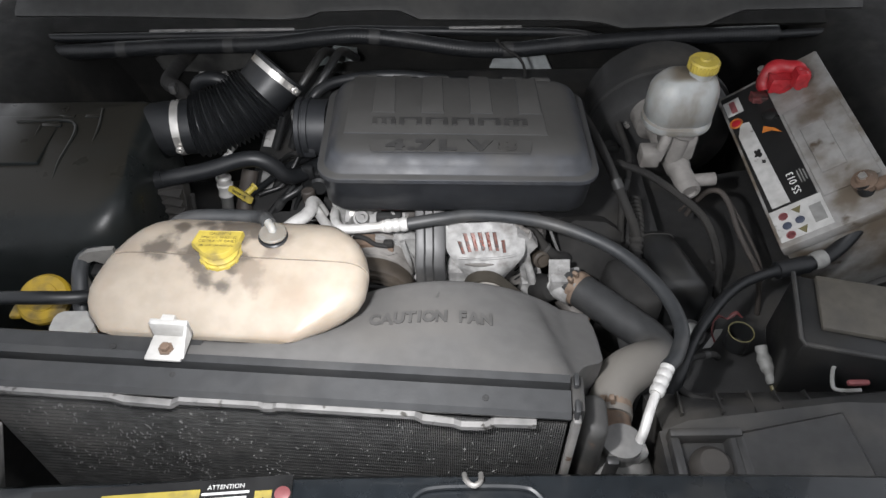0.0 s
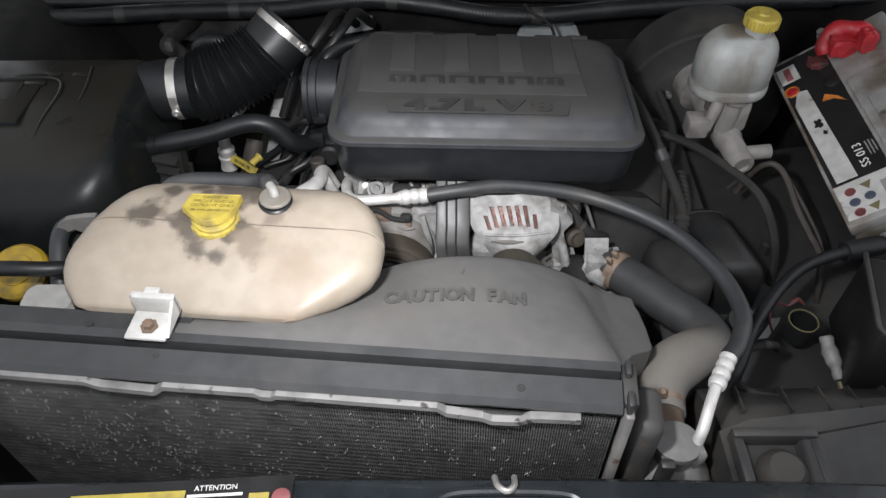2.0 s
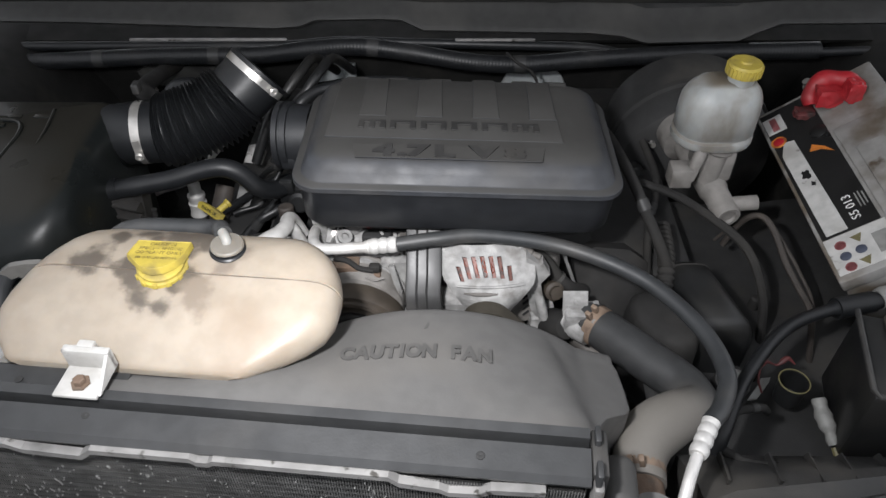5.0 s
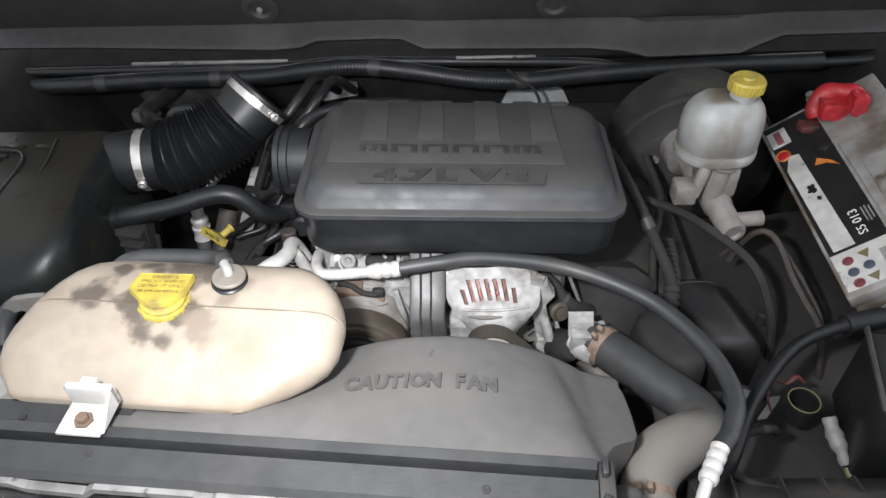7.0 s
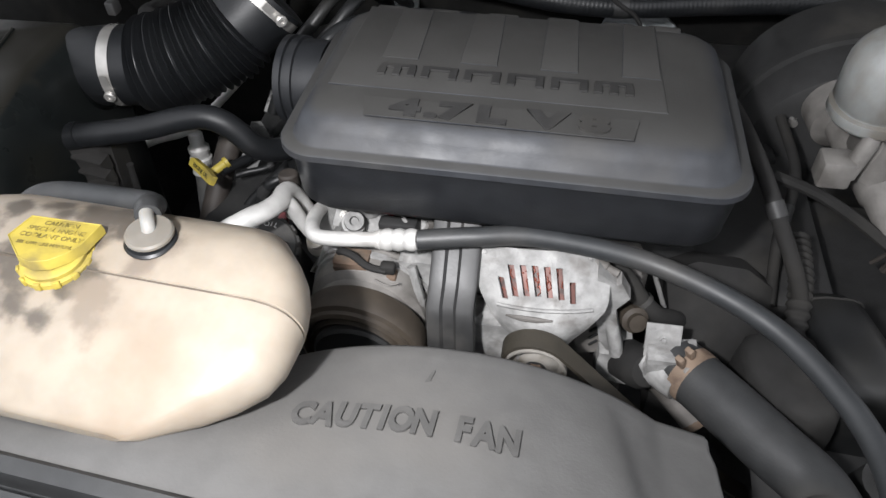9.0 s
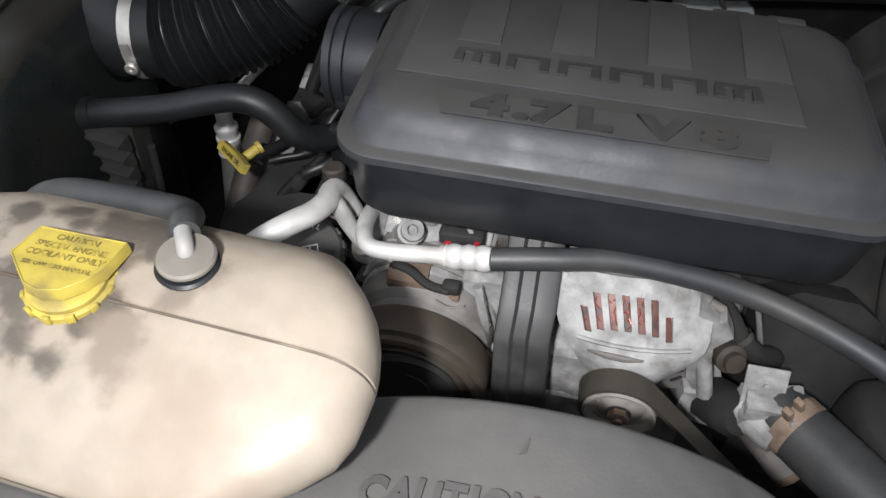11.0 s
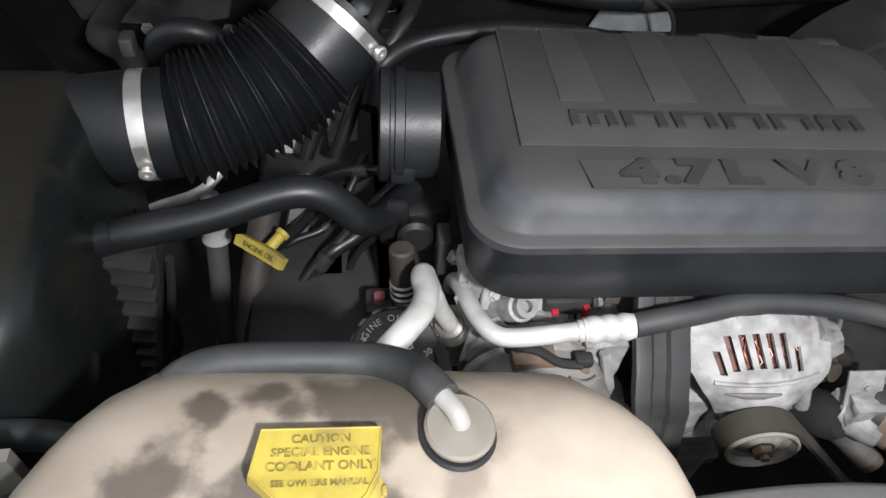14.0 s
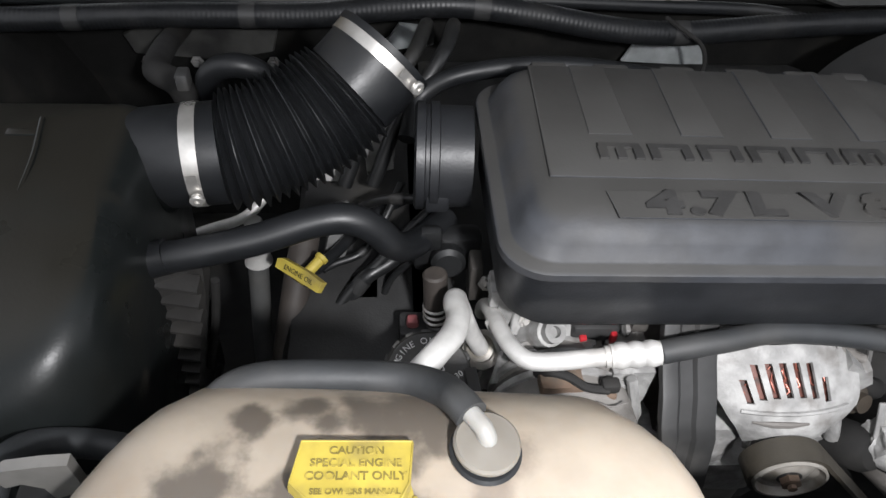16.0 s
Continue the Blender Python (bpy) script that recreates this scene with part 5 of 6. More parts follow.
def radiator_hose():
    t = thing("radiator_hose", (0.25, 0.6, 0.95), "dusty grey upper radiator hose with rusty clamps", "hose")
    path = spline([(0.2, 0.772, 0.905), (0.232, 0.735, 0.91), (0.272, 0.685, 0.918), (0.3, 0.648, 0.925), (0.303, 0.615, 0.934), (0.272, 0.591, 0.946), (0.238, 0.564, 0.954), (0.219, 0.533, 0.957), (0.214, 0.503, 0.956)], 10)
    part("pipe", sweep(path, lambda q: 0.0265 + 0.001 * math.sin(q * 9) + 0.0045 * math.exp(-((q - 0.76) / 0.13) ** 2), 24), DUSTY_HOSE, t)
    for i in (3, 74):
        c = part("clamp", sweep(path[i:i + 4], 0.0278, 28, caps=False), CLAMP_RUST, t, "rusty spring clamp")
        way = (path[i + 2] - path[i]).normalized()
        up = (Vector((-0.3, -0.2, 1)) - way * way.z).normalized()
        for d in (-1, 1):
            part("ear", box(-0.0028, 0.0028, -0.004, 0.004, -0.003, 0.012, 0.001, plane_at(path[i + 1] + up * 0.028 + way.cross(up) * 0.006 * d, way.cross(up), way)), CLAMP_RUST, c)
    u = thing("thermostat_housing", (0.18, 0.79, 0.9), "cast thermostat housing with a bare bracket tab", "thermostat housing")
    part("outlet", lathe([(0.049, -0.11), (0.0475, -0.06), (0.046, -0.03), (0.0445, 0), (0.0438, 0.012), (0.0438, 0.03), (0.041, 0.034)], (-0.468, 0.96, 1.066), (1, 0.0, 0.08), 40), GLOSS, t)
    part("tab", box(-0.0165, 0.0165, -0.02, 0.014, -0.0015, 0.0015, 0.001, plane_at((0.183, 0.776, 0.935), (1, -0.05, 0.05), (0, 0.5, 0.85))), CAST, u)
    bolt(u, (0.183, 0.774, 0.934), (0, -0.85, 0.5), 0.0028, CAST)
    part("skirt", lathe([(0.008, -0.014), (0.016, -0.011), (0.021, -0.002), (0.022, 0.012), (0.022, 0.05)], (0.17, 0.768, 0.893), (-0.35, 0.7, -0.62), 26), MATTE, u)
    part("elbow", tube([(0.176, 0.776, 0.9), (0.19, 0.765, 0.9), (0.205, 0.752, 0.902)], 0.021, 20), CAST, u)
    lump("flange_face", (0.192, 0.768, 0.912), (0.045, 0.03, 0.034), CAST, u, 33, 0.2)
    bolt(u, (0.204, 0.748, 0.926), (0.1, -0.7, 0.7), 0.004, CAST_DIRTY)
    part("side_strut", extrude([(0.114, 1.007), (0.125, 0.998), (0.132, 0.992), (0.136, 0.996), (0.147, 0.975), (0.136, 0.957), (0.141, 0.931), (0.151, 0.9), (0.154, 0.863), (0.145, 0.85), (0.137, 0.888), (0.126, 0.906), (0.115, 0.958)], 0.014, plane_at((0, 0.8, 0), (1, 0, 0), (0, 0, 1)), 0.02), CAST, u)
    part("strut_web", extrude([(0.112, 0.946), (0.128, 0.925), (0.134, 0.9), (0.127, 0.872), (0.108, 0.866), (0.1, 0.9)], 0.016, plane_at((0, 0.812, 0), (1, 0, 0), (0, 0, 1)), 0.03), CAST_DIRTY, u)
    for k in range(4):
        part("strut_slot", box(-0.0014, 0.0014, -0.001, 0.002, -0.006, 0.006, 0.0005, pose(0.1195 + 0.0008 * k, 0.7955, 0.922 - 0.011 * k, 0, 38, 0)), DARK, u)
    part("strut_stud", lathe([(0.0055, -0.02), (0.0055, 0.0), (0.004, 0.001), (0.004, 0.012), (0, 0.0125)], (0.122, 0.8, 0.999), (0.9, -0.3, -0.25), 14), CAST_DIRTY, u)
    lump("strut_foot", (0.145, 0.8, 0.865), (0.034, 0.036, 0.05), CAST, u, 31, 0.16)
    part("sensor", lathe([(0.012, -0.02), (0.0135, 0), (0.0135, 0.006), (0.009, 0.008), (0.009, 0.014), (0, 0.0145)], (0.156, 0.8, 0.93), (0.25, -0.75, 0.4), 18), RUST_DARK, u)
    v = thing("idler_arm", (0.22, 0.75, 0.83), "grimy tensioner arm with a rusty end", "tensioner")
    part("arm", tube([(0.19, 0.78, 0.86), (0.21, 0.765, 0.848), (0.228, 0.752, 0.835)], 0.013, 14), GRIMY, v)
    part("stud", lathe([(0.012, 0), (0.013, 0.004), (0.011, 0.01), (0, 0.011)], (0.228, 0.752, 0.835), (0.5, -0.6, -0.3), 16), RUST, v)


def dipstick():
    t = thing("oil_dipstick", (-0.34, 0.93, 0.95), "yellow plastic oil dipstick handle with embossed words", "dipstick")
    a, b, c = Vector((-0.362, 0.945, 0.962)), Vector((-0.308, 0.9, 0.967)), Vector((-0.323, 0.94, 0.951))
    m = plane_at((a + b) / 2, b - a, Vector((0.3, 0.6, 0.75))) @ Matrix.Diagonal((0.79, 0.79, 0.9, 1))
    part("grip", extrude([(-0.036, -0.007), (0.034, -0.008), (0.036, 0.006), (0.012, 0.0085), (-0.03, 0.0075), (-0.037, 0.004)], 0.007, m @ Matrix.Translation((0, 0, -0.0035)), 0.03), YELLOW, t)
    writing("embossed", "ENGINE OIL", 0.0085, m @ Matrix.Translation((0.0, -0.0005, 0.0037)), INK, t, 0.0003)
    part("barrel", lathe([(0.0052, -0.026), (0.0052, 0.002), (0.0068, 0.003), (0.0068, 0.007), (0.0045, 0.007), (0.0045, 0.0)], c + Vector((0.002, 0.004, 0.006)), (0.5, 0.55, 0.2), 18), YELLOW, t)
    part("guide_tube", tube([c, c + Vector((0.02, 0.03, -0.005)), c + Vector((0.05, 0.08, -0.01)), c + Vector((0.09, 0.13, -0.03))], 0.006, 10), RUBBER, t)
    u = thing("coolant_pipe", (-0.35, 0.92, 0.85), "dull brown-black pipe standing beside the engine", "pipe")
    part("pipe", tube([(-0.364, 0.88, 0.81), (-0.36, 0.9, 0.845), (-0.353, 0.935, 0.88), (-0.344, 0.97, 0.918), (-0.335, 1.0, 0.95)], 0.0145, 14), BROWN_PIPE, u)
    part("collar", lathe([(0.016, 0), (0.017, 0.004), (0.016, 0.012)], (-0.361, 0.897, 0.84), (0.1, 0.5, 0.85), 18), BROWN_PIPE, u)


engine()
oil_cap()
alternator()
belt()
compressor()
bar()
ac_lines()
radiator_hose()
dipstick()


def small_engine_things():
    t = thing("sensor_plug", (-0.06, 0.85, 1.02), "black electrical plug with red locks on the engine", "electrical plug")
    part("shell", box(-0.102, -0.062, 0.83, 0.855, 0.97, 0.998, 0.004), BLACK, t)
    part("lock", box(-0.096, -0.09, 0.8255, 0.832, 0.976, 0.99, 0.001), RED, t)
    part("lock", box(-0.07, -0.065, 0.8255, 0.832, 0.98, 0.994, 0.001), RED, t)
    u = thing("fuel_rail_fitting", (-0.21, 0.93, 0.9), "brown pipe fitting with steel rings", "pipe fitting")
    part("body", lathe([(0.011, 0), (0.011, 0.055), (0.009, 0.057)], (-0.211, 0.882, 0.945), (-0.05, 0.15, 1), 18), BROWN_PIPE, u)
    for h in (0.004, 0.011, 0.018):
        part("ring", lathe([(0.0108, -0.002), (0.0122, 0), (0.0108, 0.002)], Vector((-0.211, 0.882, 0.945)) + Vector((-0.05, 0.15, 1)).normalized() * h, (-0.05, 0.15, 1), 18), STEEL, u)
    v = thing("coil_plug", (-0.25, 0.95, 0.85), "small red electrical plug lock", "electrical plug")
    part("shell", box(-0.238, -0.226, 0.884, 0.896, 0.926, 0.938, 0.004), RED_PRINT, v)
    part("seat", box(-0.245, -0.218, 0.877, 0.905, 0.89, 0.93, 0.004), BLACK, v)
    for pts, r in (([(-0.2, 1.0, 0.985), (-0.237, 0.98, 0.957), (-0.265, 0.965, 0.93), (-0.291, 0.95, 0.909), (-0.312, 0.935, 0.888), (-0.338, 0.92, 0.866), (-0.358, 0.905, 0.835)], 0.0058),
                   ([(-0.21, 0.985, 0.965), (-0.248, 0.97, 0.931), (-0.278, 0.955, 0.918), (-0.3, 0.945, 0.882), (-0.309, 0.935, 0.852), (-0.317, 0.925, 0.81)], 0.0075),
                   ([(-0.32, 0.962, 0.925), (-0.308, 0.97, 0.925), (-0.283, 0.98, 0.928), (-0.268, 0.99, 0.944), (-0.257, 1.0, 0.959), (-0.24, 1.03, 0.98)], 0.004),
                   ([(-0.19, 0.93, 1.0), (-0.205, 0.94, 0.985), (-0.226, 0.95, 0.955), (-0.25, 0.955, 0.92), (-0.262, 0.95, 0.89)], 0.0035),
                   ([(-0.2, 0.965, 1.02), (-0.228, 0.985, 1.0), (-0.262, 1.01, 0.975), (-0.29, 1.03, 0.94)], 0.005)):
        w = thing("engine_cable", pts[0], "black sleeved cable on the engine", "cable", "black engine cables")
        part("sleeve", tube(pts, r, 10), FUSE_BLACK, w)
        line = spline(pts, 8)
        k = len(line) * 2 // 5
        part("tape", sweep(line[k:k + 4], r * 1.15, 10, caps=False), BLACK, w)
    h = thing("heat_shield", (-0.26, 0.95, 0.895), "creased dull foil wrap over a dark hose", "heat shield")
    rows = [[Vector((-0.286 + 0.055 * u / 9, 0.95 + 0.012 * math.sin(v * 0.9), 0.893 - 0.0032 * v + 0.007 * math.sin(math.pi * u / 9) + 0.0035 * noise.noise(Vector((u * 0.9, v * 0.9, 2))))) for u in range(10)] for v in range(7)]
    part("foil", loft(rows, closed=False), DULL_FOIL, h, angle=20)
    h = thing("valve_cover_patch", (-0.31, 0.99, 0.93), "scraped bare metal tab behind the dipstick", "metal tab")
    part("tab", extrude([(-0.012, -0.03), (0.01, -0.028), (0.018, 0.02), (0.004, 0.034), (-0.008, 0.03)], 0.004, pose(-0.305, 0.995, 0.945, 55, 20, 10), 0.05), DULL_FOIL, h)
    cover = thing("coil_cover", (-0.27, 0.95, 0.85), "dusty dark plastic coil with a bolted ear", "ignition coil")
    part("body", box(-0.3, -0.26, 0.94, 0.98, 0.86, 0.9, 0.006, None), RUSTY_BLACK, cover)
    part("ear", box(-0.262, -0.244, 0.945, 0.965, 0.868, 0.878, 0.003, None), RUSTY_BLACK, cover)
    bolt(cover, (-0.252, 0.955, 0.878), (0, -0.3, 1), 0.0045, CAST_DIRTY)
    rail = thing("rocker_rail", (-0.3, 0.92, 0.88), "grimy cast rail on the valve cover", "rail")
    part("web", box(-0.012, 0.012, -0.09, 0.09, -0.012, 0.012, 0.004, pose(-0.3, 0.98, 0.872, 0, 12, 6)), MATTE, rail)
    x = thing("throttle_linkage", (-0.18, 0.93, 1.0), "black plastic throttle linkage with small bolts", "linkage")
    part("arm", box(-0.232, -0.168, 0.925, 0.95, 0.96, 1.005, 0.008), FUSE_BLACK, x)
    part("arm_boss", lathe([(0.016, 0), (0.016, 0.012), (0.012, 0.016), (0, 0.016)], (-0.2, 0.925, 0.985), (0, -1, 0.2), 20), FUSE_BLACK, x)
    part("arm_lug", box(-0.226, -0.206, 0.918, 0.93, 0.998, 1.022, 0.004), FUSE_BLACK, x)
    part("arm_tab", box(-0.182, -0.17, 0.895, 0.92, 0.955, 1.0, 0.003), RUSTY_BLACK, x)
    bolt(x, (-0.168, 0.89, 0.988), (0.2, -0.9, 0.3), 0.005, STEEL)
    bolt(x, (-0.162, 0.875, 0.985), (0.2, -0.9, 0.3), 0.004, STEEL)
    y = thing("line_bracket", (-0.15, 0.88, 0.99), "cast pipe bracket with two bolts", "bracket")
    lump("foot", (-0.148, 0.87, 0.985), (0.03, 0.04, 0.06), CAST, y, 21)
    lump("knuckle", (-0.155, 0.865, 1.01), (0.03, 0.025, 0.02), CAST, y, 22)
    z = thing("injector_tube", (-0.115, 0.82, 1.03), "pale plastic tube under the air box", "tube")
    part("stem", lathe([(0.013, 0), (0.013, 0.03), (0.0105, 0.032), (0.0105, 0.06)], (-0.112, 0.85, 1.0), (0, -0.3, 1), 18), CAST, z)


small_engine_things()


# ---- brake ----
def brake():
    t = thing("brake_reservoir", (0.4, 0.985, 1.03), "milky plastic brake fluid reservoir with a yellow cap", "brake reservoir")
    rows = [(0.006, 0.006, 1.034), (0.001, 0.001, 1.036), (-0.002, -0.002, 1.04), (-0.002, -0.002, 1.05), (0.003, 0.003, 1.052), (0.003, 0.003, 1.055), (0.0, 0.0, 1.057), (0.0, 0.0, 1.09), (0.001, 0.001, 1.102), (0.005, 0.005, 1.113), (0.013, 0.012, 1.123), (0.025, 0.021, 1.131), (0.04, 0.031, 1.137)]
    rings = [rr(0.336 + a * 0.95, 0.447 - a * 0.55, 0.961 + b * 0.8, 1.046 - b * 0.8, max(0.008, 0.04 - a), z + 0.006 * (1.13 - z) / 0.1) for a, b, z in rows]
    part("body", loft(rings), FLUID, t, angle=60)
    part("filler_neck", lathe([(0.018, 0), (0.018, 0.02)], (0.409, 0.999, 1.128), (0, 0, 1), 28), FLUID, t)
    bm = lathe([(0.018, 0), (0.0225, 0.0), (0.0225, 0.014), (0.021, 0.0165), (0.008, 0.0165), (0.007, 0.019), (0.0, 0.019)], (0.409, 0.999, 1.146), (0, 0, 1), 36)
    cap = part("cap", bm, YELLOW, t, "ribbed yellow screw cap")
    for k in range(24):
        a = 2 * math.pi * k / 24
        part("ridge", box(-0.001, 0.0012, -0.0016, 0.0016, -0.006, 0.006, 0, pose(0.409 + 0.0228 * math.cos(a), 0.999 + 0.0228 * math.sin(a), 1.153, 0, 0, math.degrees(a))), YELLOW, cap)
    m = thing("master_cylinder", (0.4, 0.93, 0.95), "grimy cast brake master cylinder", "master cylinder")
    part("barrel", lathe([(0.0, 0.004), (0.01, 0.004), (0.012, 0.0), (0.0165, 0), (0.018, 0.003), (0.0185, 0.05), (0.021, 0.055), (0.022, 0.16), (0.036, 0.165), (0.036, 0.2)], (0.412, 0.908, 0.968), (-0.16, 1, 0.1), 28), CAST_DIRTY, m)
    part("saddle", box(0.375, 0.425, 0.965, 1.03, 0.985, 1.04, 0.008), CAST_DIRTY, m)
    part("saddle_stem", lathe([(0.016, 0), (0.016, 0.05), (0.02, 0.055)], (0.392, 0.975, 0.985), (0.1, 0, 1), 20), CAST_DIRTY, m)
    part("port", lathe([(0.011, 0), (0.011, 0.035), (0.009, 0.036)], (0.42, 0.93, 0.975), (1, 0.0, 0.1), 18), CAST_DIRTY, m)
    part("valve_block", box(0.33, 0.362, 0.945, 0.975, 0.99, 1.022, 0.004), CAST_DIRTY, m)
    part("valve_stem", lathe([(0.009, 0), (0.009, 0.04), (0.007, 0.045)], (0.358, 0.955, 1.002), (0.3, 0.2, 1), 14), CAST_DIRTY, m)
    b = thing("brake_booster", (0.42, 1.25, 0.95), "large round black brake servo drum", "brake booster")
    part("drum", lathe([(0.035, -0.055), (0.06, -0.05), (0.075, -0.035), (0.1, -0.03), (0.125, -0.015), (0.134, 0.01), (0.134, 0.03), (0.14, 0.032), (0.14, 0.042), (0.134, 0.044), (0.13, 0.12)], (0.428, 1.145, 0.9), (0, 1, 0.12), 56), BLACK, b)
    part("vacuum_valve", lathe([(0.014, 0), (0.014, 0.02), (0.01, 0.022)], (0.325, 1.115, 0.9), (0, -1, 0.1), 18), BLACK, b)
    part("stud", lathe([(0.005, 0), (0.005, 0.014)], (0.345, 1.115, 0.955), (0, -1, 0.1), 8), STEEL, b)
    for pts, r, mat in (([(0.3, 0.98, 0.975), (0.345, 0.955, 0.972), (0.39, 0.91, 0.965), (0.43, 0.86, 0.95), (0.452, 0.815, 0.9), (0.46, 0.79, 0.83)], 0.0065, MATTE),
                        ([(0.425, 0.925, 0.9), (0.436, 0.925, 0.935), (0.446, 0.917, 0.962), (0.459, 0.905, 0.972), (0.47, 0.882, 0.964), (0.48, 0.844, 0.942), (0.492, 0.815, 0.925), (0.508, 0.785, 0.9), (0.52, 0.76, 0.83)], 0.0045, BROWN_PIPE),
                        ([(0.415, 0.935, 0.9), (0.44, 0.932, 0.94), (0.456, 0.922, 0.962), (0.472, 0.9, 0.962), (0.488, 0.865, 0.945), (0.5, 0.84, 0.93), (0.516, 0.8, 0.9), (0.524, 0.77, 0.83)], 0.0026, BROWN_PIPE)):
        w = thing("brake_line", pts[0], "dark dusty brake line", "brake line", "brake lines")
        part("pipe", tube(pts, r, 8), mat, w)


brake()

BAT = pose(0.518, 0.778, 0.968, 4.7, -36.9, -1.4)


def battery():
    t = thing("car_battery", (0.66, 0.95, 0.8), "dirty grey car battery standing tilted, with a worn label", "car battery")
    case = part("case", box(0.003, 0.172, 0.003, 0.35, -0.19, -0.02, 0.005, BAT), BATTERY, t)
    part("lid", box(0, 0.175, 0, 0.353, -0.022, 0, 0.003, BAT), BATTERY, t)
    part("lid_panel", box(0.085, 0.168, 0.06, 0.25, 0.0005, 0.004, 0.002, BAT), BATTERY, t)
    part("vent_cover", box(0.098, 0.135, 0.1, 0.2, 0.004, 0.006, 0.0015, BAT), BATTERY, t)
    part("label_sheet", box(0.005, 0.08, 0.072, 0.346, 0.0001, 0.0006, 0, BAT), LABEL_BLACK, t)
    part("label_band", extrude([(0.012, 0.076), (0.04, 0.076), (0.034, 0.268), (0.02, 0.272), (0.009, 0.245)], 0.0004, BAT @ Matrix.Translation((0, 0, 0.0007))), WHITE, t)
    part("emblem_field", box(0.006, 0.034, 0.298, 0.334, 0.0007, 0.0011, 0, BAT), WHITE, t)
    part("emblem_mark", box(0.015, 0.025, 0.302, 0.33, 0.0012, 0.0015, 0, BAT), RED_PRINT, t)
    part("emblem_ring", lathe([(0.0115, 0), (0.011, 0.0004), (0, 0.0004)], BAT @ Vector((0.014, 0.278, 0.0008)), BAT.to_3x3() @ Vector((0, 0, 1)), 24), ORANGE, t)
    part("emblem_disc", lathe([(0.008, 0), (0.007, 0.0006), (0, 0.0006)], BAT @ Vector((0.014, 0.278, 0.0012)), BAT.to_3x3() @ Vector((0, 0, 1)), 24), RED, t)
    part("flame_print", extrude([(0.045, 0.232), (0.06, 0.228), (0.074, 0.214), (0.066, 0.23), (0.052, 0.244)], 0.0004, BAT @ Matrix.Translation((0, 0, 0.0007))), ORANGE, t)
    part("warning_label", box(0.005, 0.083, 0.01, 0.071, 0.0001, 0.0006, 0, BAT), WHITE, t)
    m = BAT @ Matrix.Translation((0.056, 0.108, 0.0008)) @ Matrix.Rotation(radians(90), 4, "Z")
    writing("model_print", "S5 013", 0.0165, m, PRINT, t, 0.0002)
    for k, (w, x) in enumerate(((0.026, 0.067), (0.028, 0.0715), (0.022, 0.076))):
        part("small_print", box(-w / 2, w / 2, -0.0009, 0.0009, 0, 0.0003, 0, BAT @ Matrix.Translation((x, 0.115, 0.0008)) @ Matrix.Rotation(radians(90), 4, "Z")), PALE_PRINT, t)
    for x, y, mat, n in ((0.022, 0.055, RED_PRINT, 20), (0.022, 0.036, BLUE, 20), (0.022, 0.018, RED_PRINT, 20), (0.044, 0.058, YELLOW_DULL, 3), (0.042, 0.038, BLUE, 20), (0.042, 0.02, YELLOW_DULL, 3)):
        part("safety_sign", lathe([(0.0072, 0), (0.007, 0.0003), (0.0058, 0.0003), (0.0056, 0)] if mat == RED_PRINT else [(0.007 if n == 20 else 0.009, 0), (0.0065 if n == 20 else 0.0085, 0.0003), (0, 0.0003)], BAT @ Vector((x, y, 0.0007)), BAT.to_3x3() @ Vector((0, 0, 1)), n), mat, t)
    part("bar_code", box(0.06, 0.078, 0.022, 0.055, 0.0007, 0.001, 0, BAT), PALE_PRINT, t)
    # positive terminal under its red cover
    hood_line = [BAT @ Vector(p) for p in ((0.078, 0.311, 0.01), (0.083, 0.322, 0.02), (0.096, 0.33, 0.026), (0.116, 0.33, 0.024), (0.136, 0.318, 0.014), (0.142, 0.306, 0.006))]
    cover = part("terminal_cover", tube(hood_line, lambda q: 0.0105 + 0.003 * math.sin(q * 3.1) + 0.0016 * math.sin(q * 17), 14), RED, t, "red plastic terminal cover")
    lump("cover_flap", BAT @ Vector((0.104, 0.31, 0.014)), (0.04, 0.03, 0.026), RED, cover, 41, 0.2)
    lump("cover_tongue", BAT @ Vector((0.064, 0.306, 0.006)), (0.026, 0.02, 0.012), DIM_RED, cover, 42, 0.25)
    lump("cover_ear", BAT @ Vector((0.134, 0.296, 0.014)), (0.022, 0.024, 0.03), RED, cover, 43, 0.2)
    part("cover_post", lathe([(0.009, 0), (0.009, 0.012), (0.006, 0.014), (0.006, 0.022), (0, 0.022)], BAT @ Vector((0.088, 0.352, 0.0)), BAT.to_3x3() @ Vector((0, 0, 1)), 16), GRIMY, cover)
    # dark bolt and grime beside the label
    part("lid_plug", lathe([(0.012, 0), (0.012, 0.003), (0.008, 0.005), (0, 0.005)], BAT @ Vector((0.068, 0.262, 0.0005)), BAT.to_3x3() @ Vector((0, 0, 1)), 20), LABEL_BLACK, t)
    part("label_tear", extrude([(0.019, 0.19), (0.0215, 0.187), (0.024, 0.188), (0.0265, 0.184), (0.031, 0.186), (0.0325, 0.191), (0.0305, 0.194), (0.0325, 0.199), (0.029, 0.2025), (0.0265, 0.2), (0.0235, 0.203), (0.021, 0.199), (0.0225, 0.195)], 0.0003, BAT @ Matrix.Translation((0, 0, 0.0011))), LABEL_BLACK, t)
    part("label_tear", extrude([(0.026, 0.171), (0.031, 0.168), (0.033, 0.174), (0.028, 0.178)], 0.0003, BAT @ Matrix.Translation((0, 0, 0.0011))), LABEL_BLACK, t)
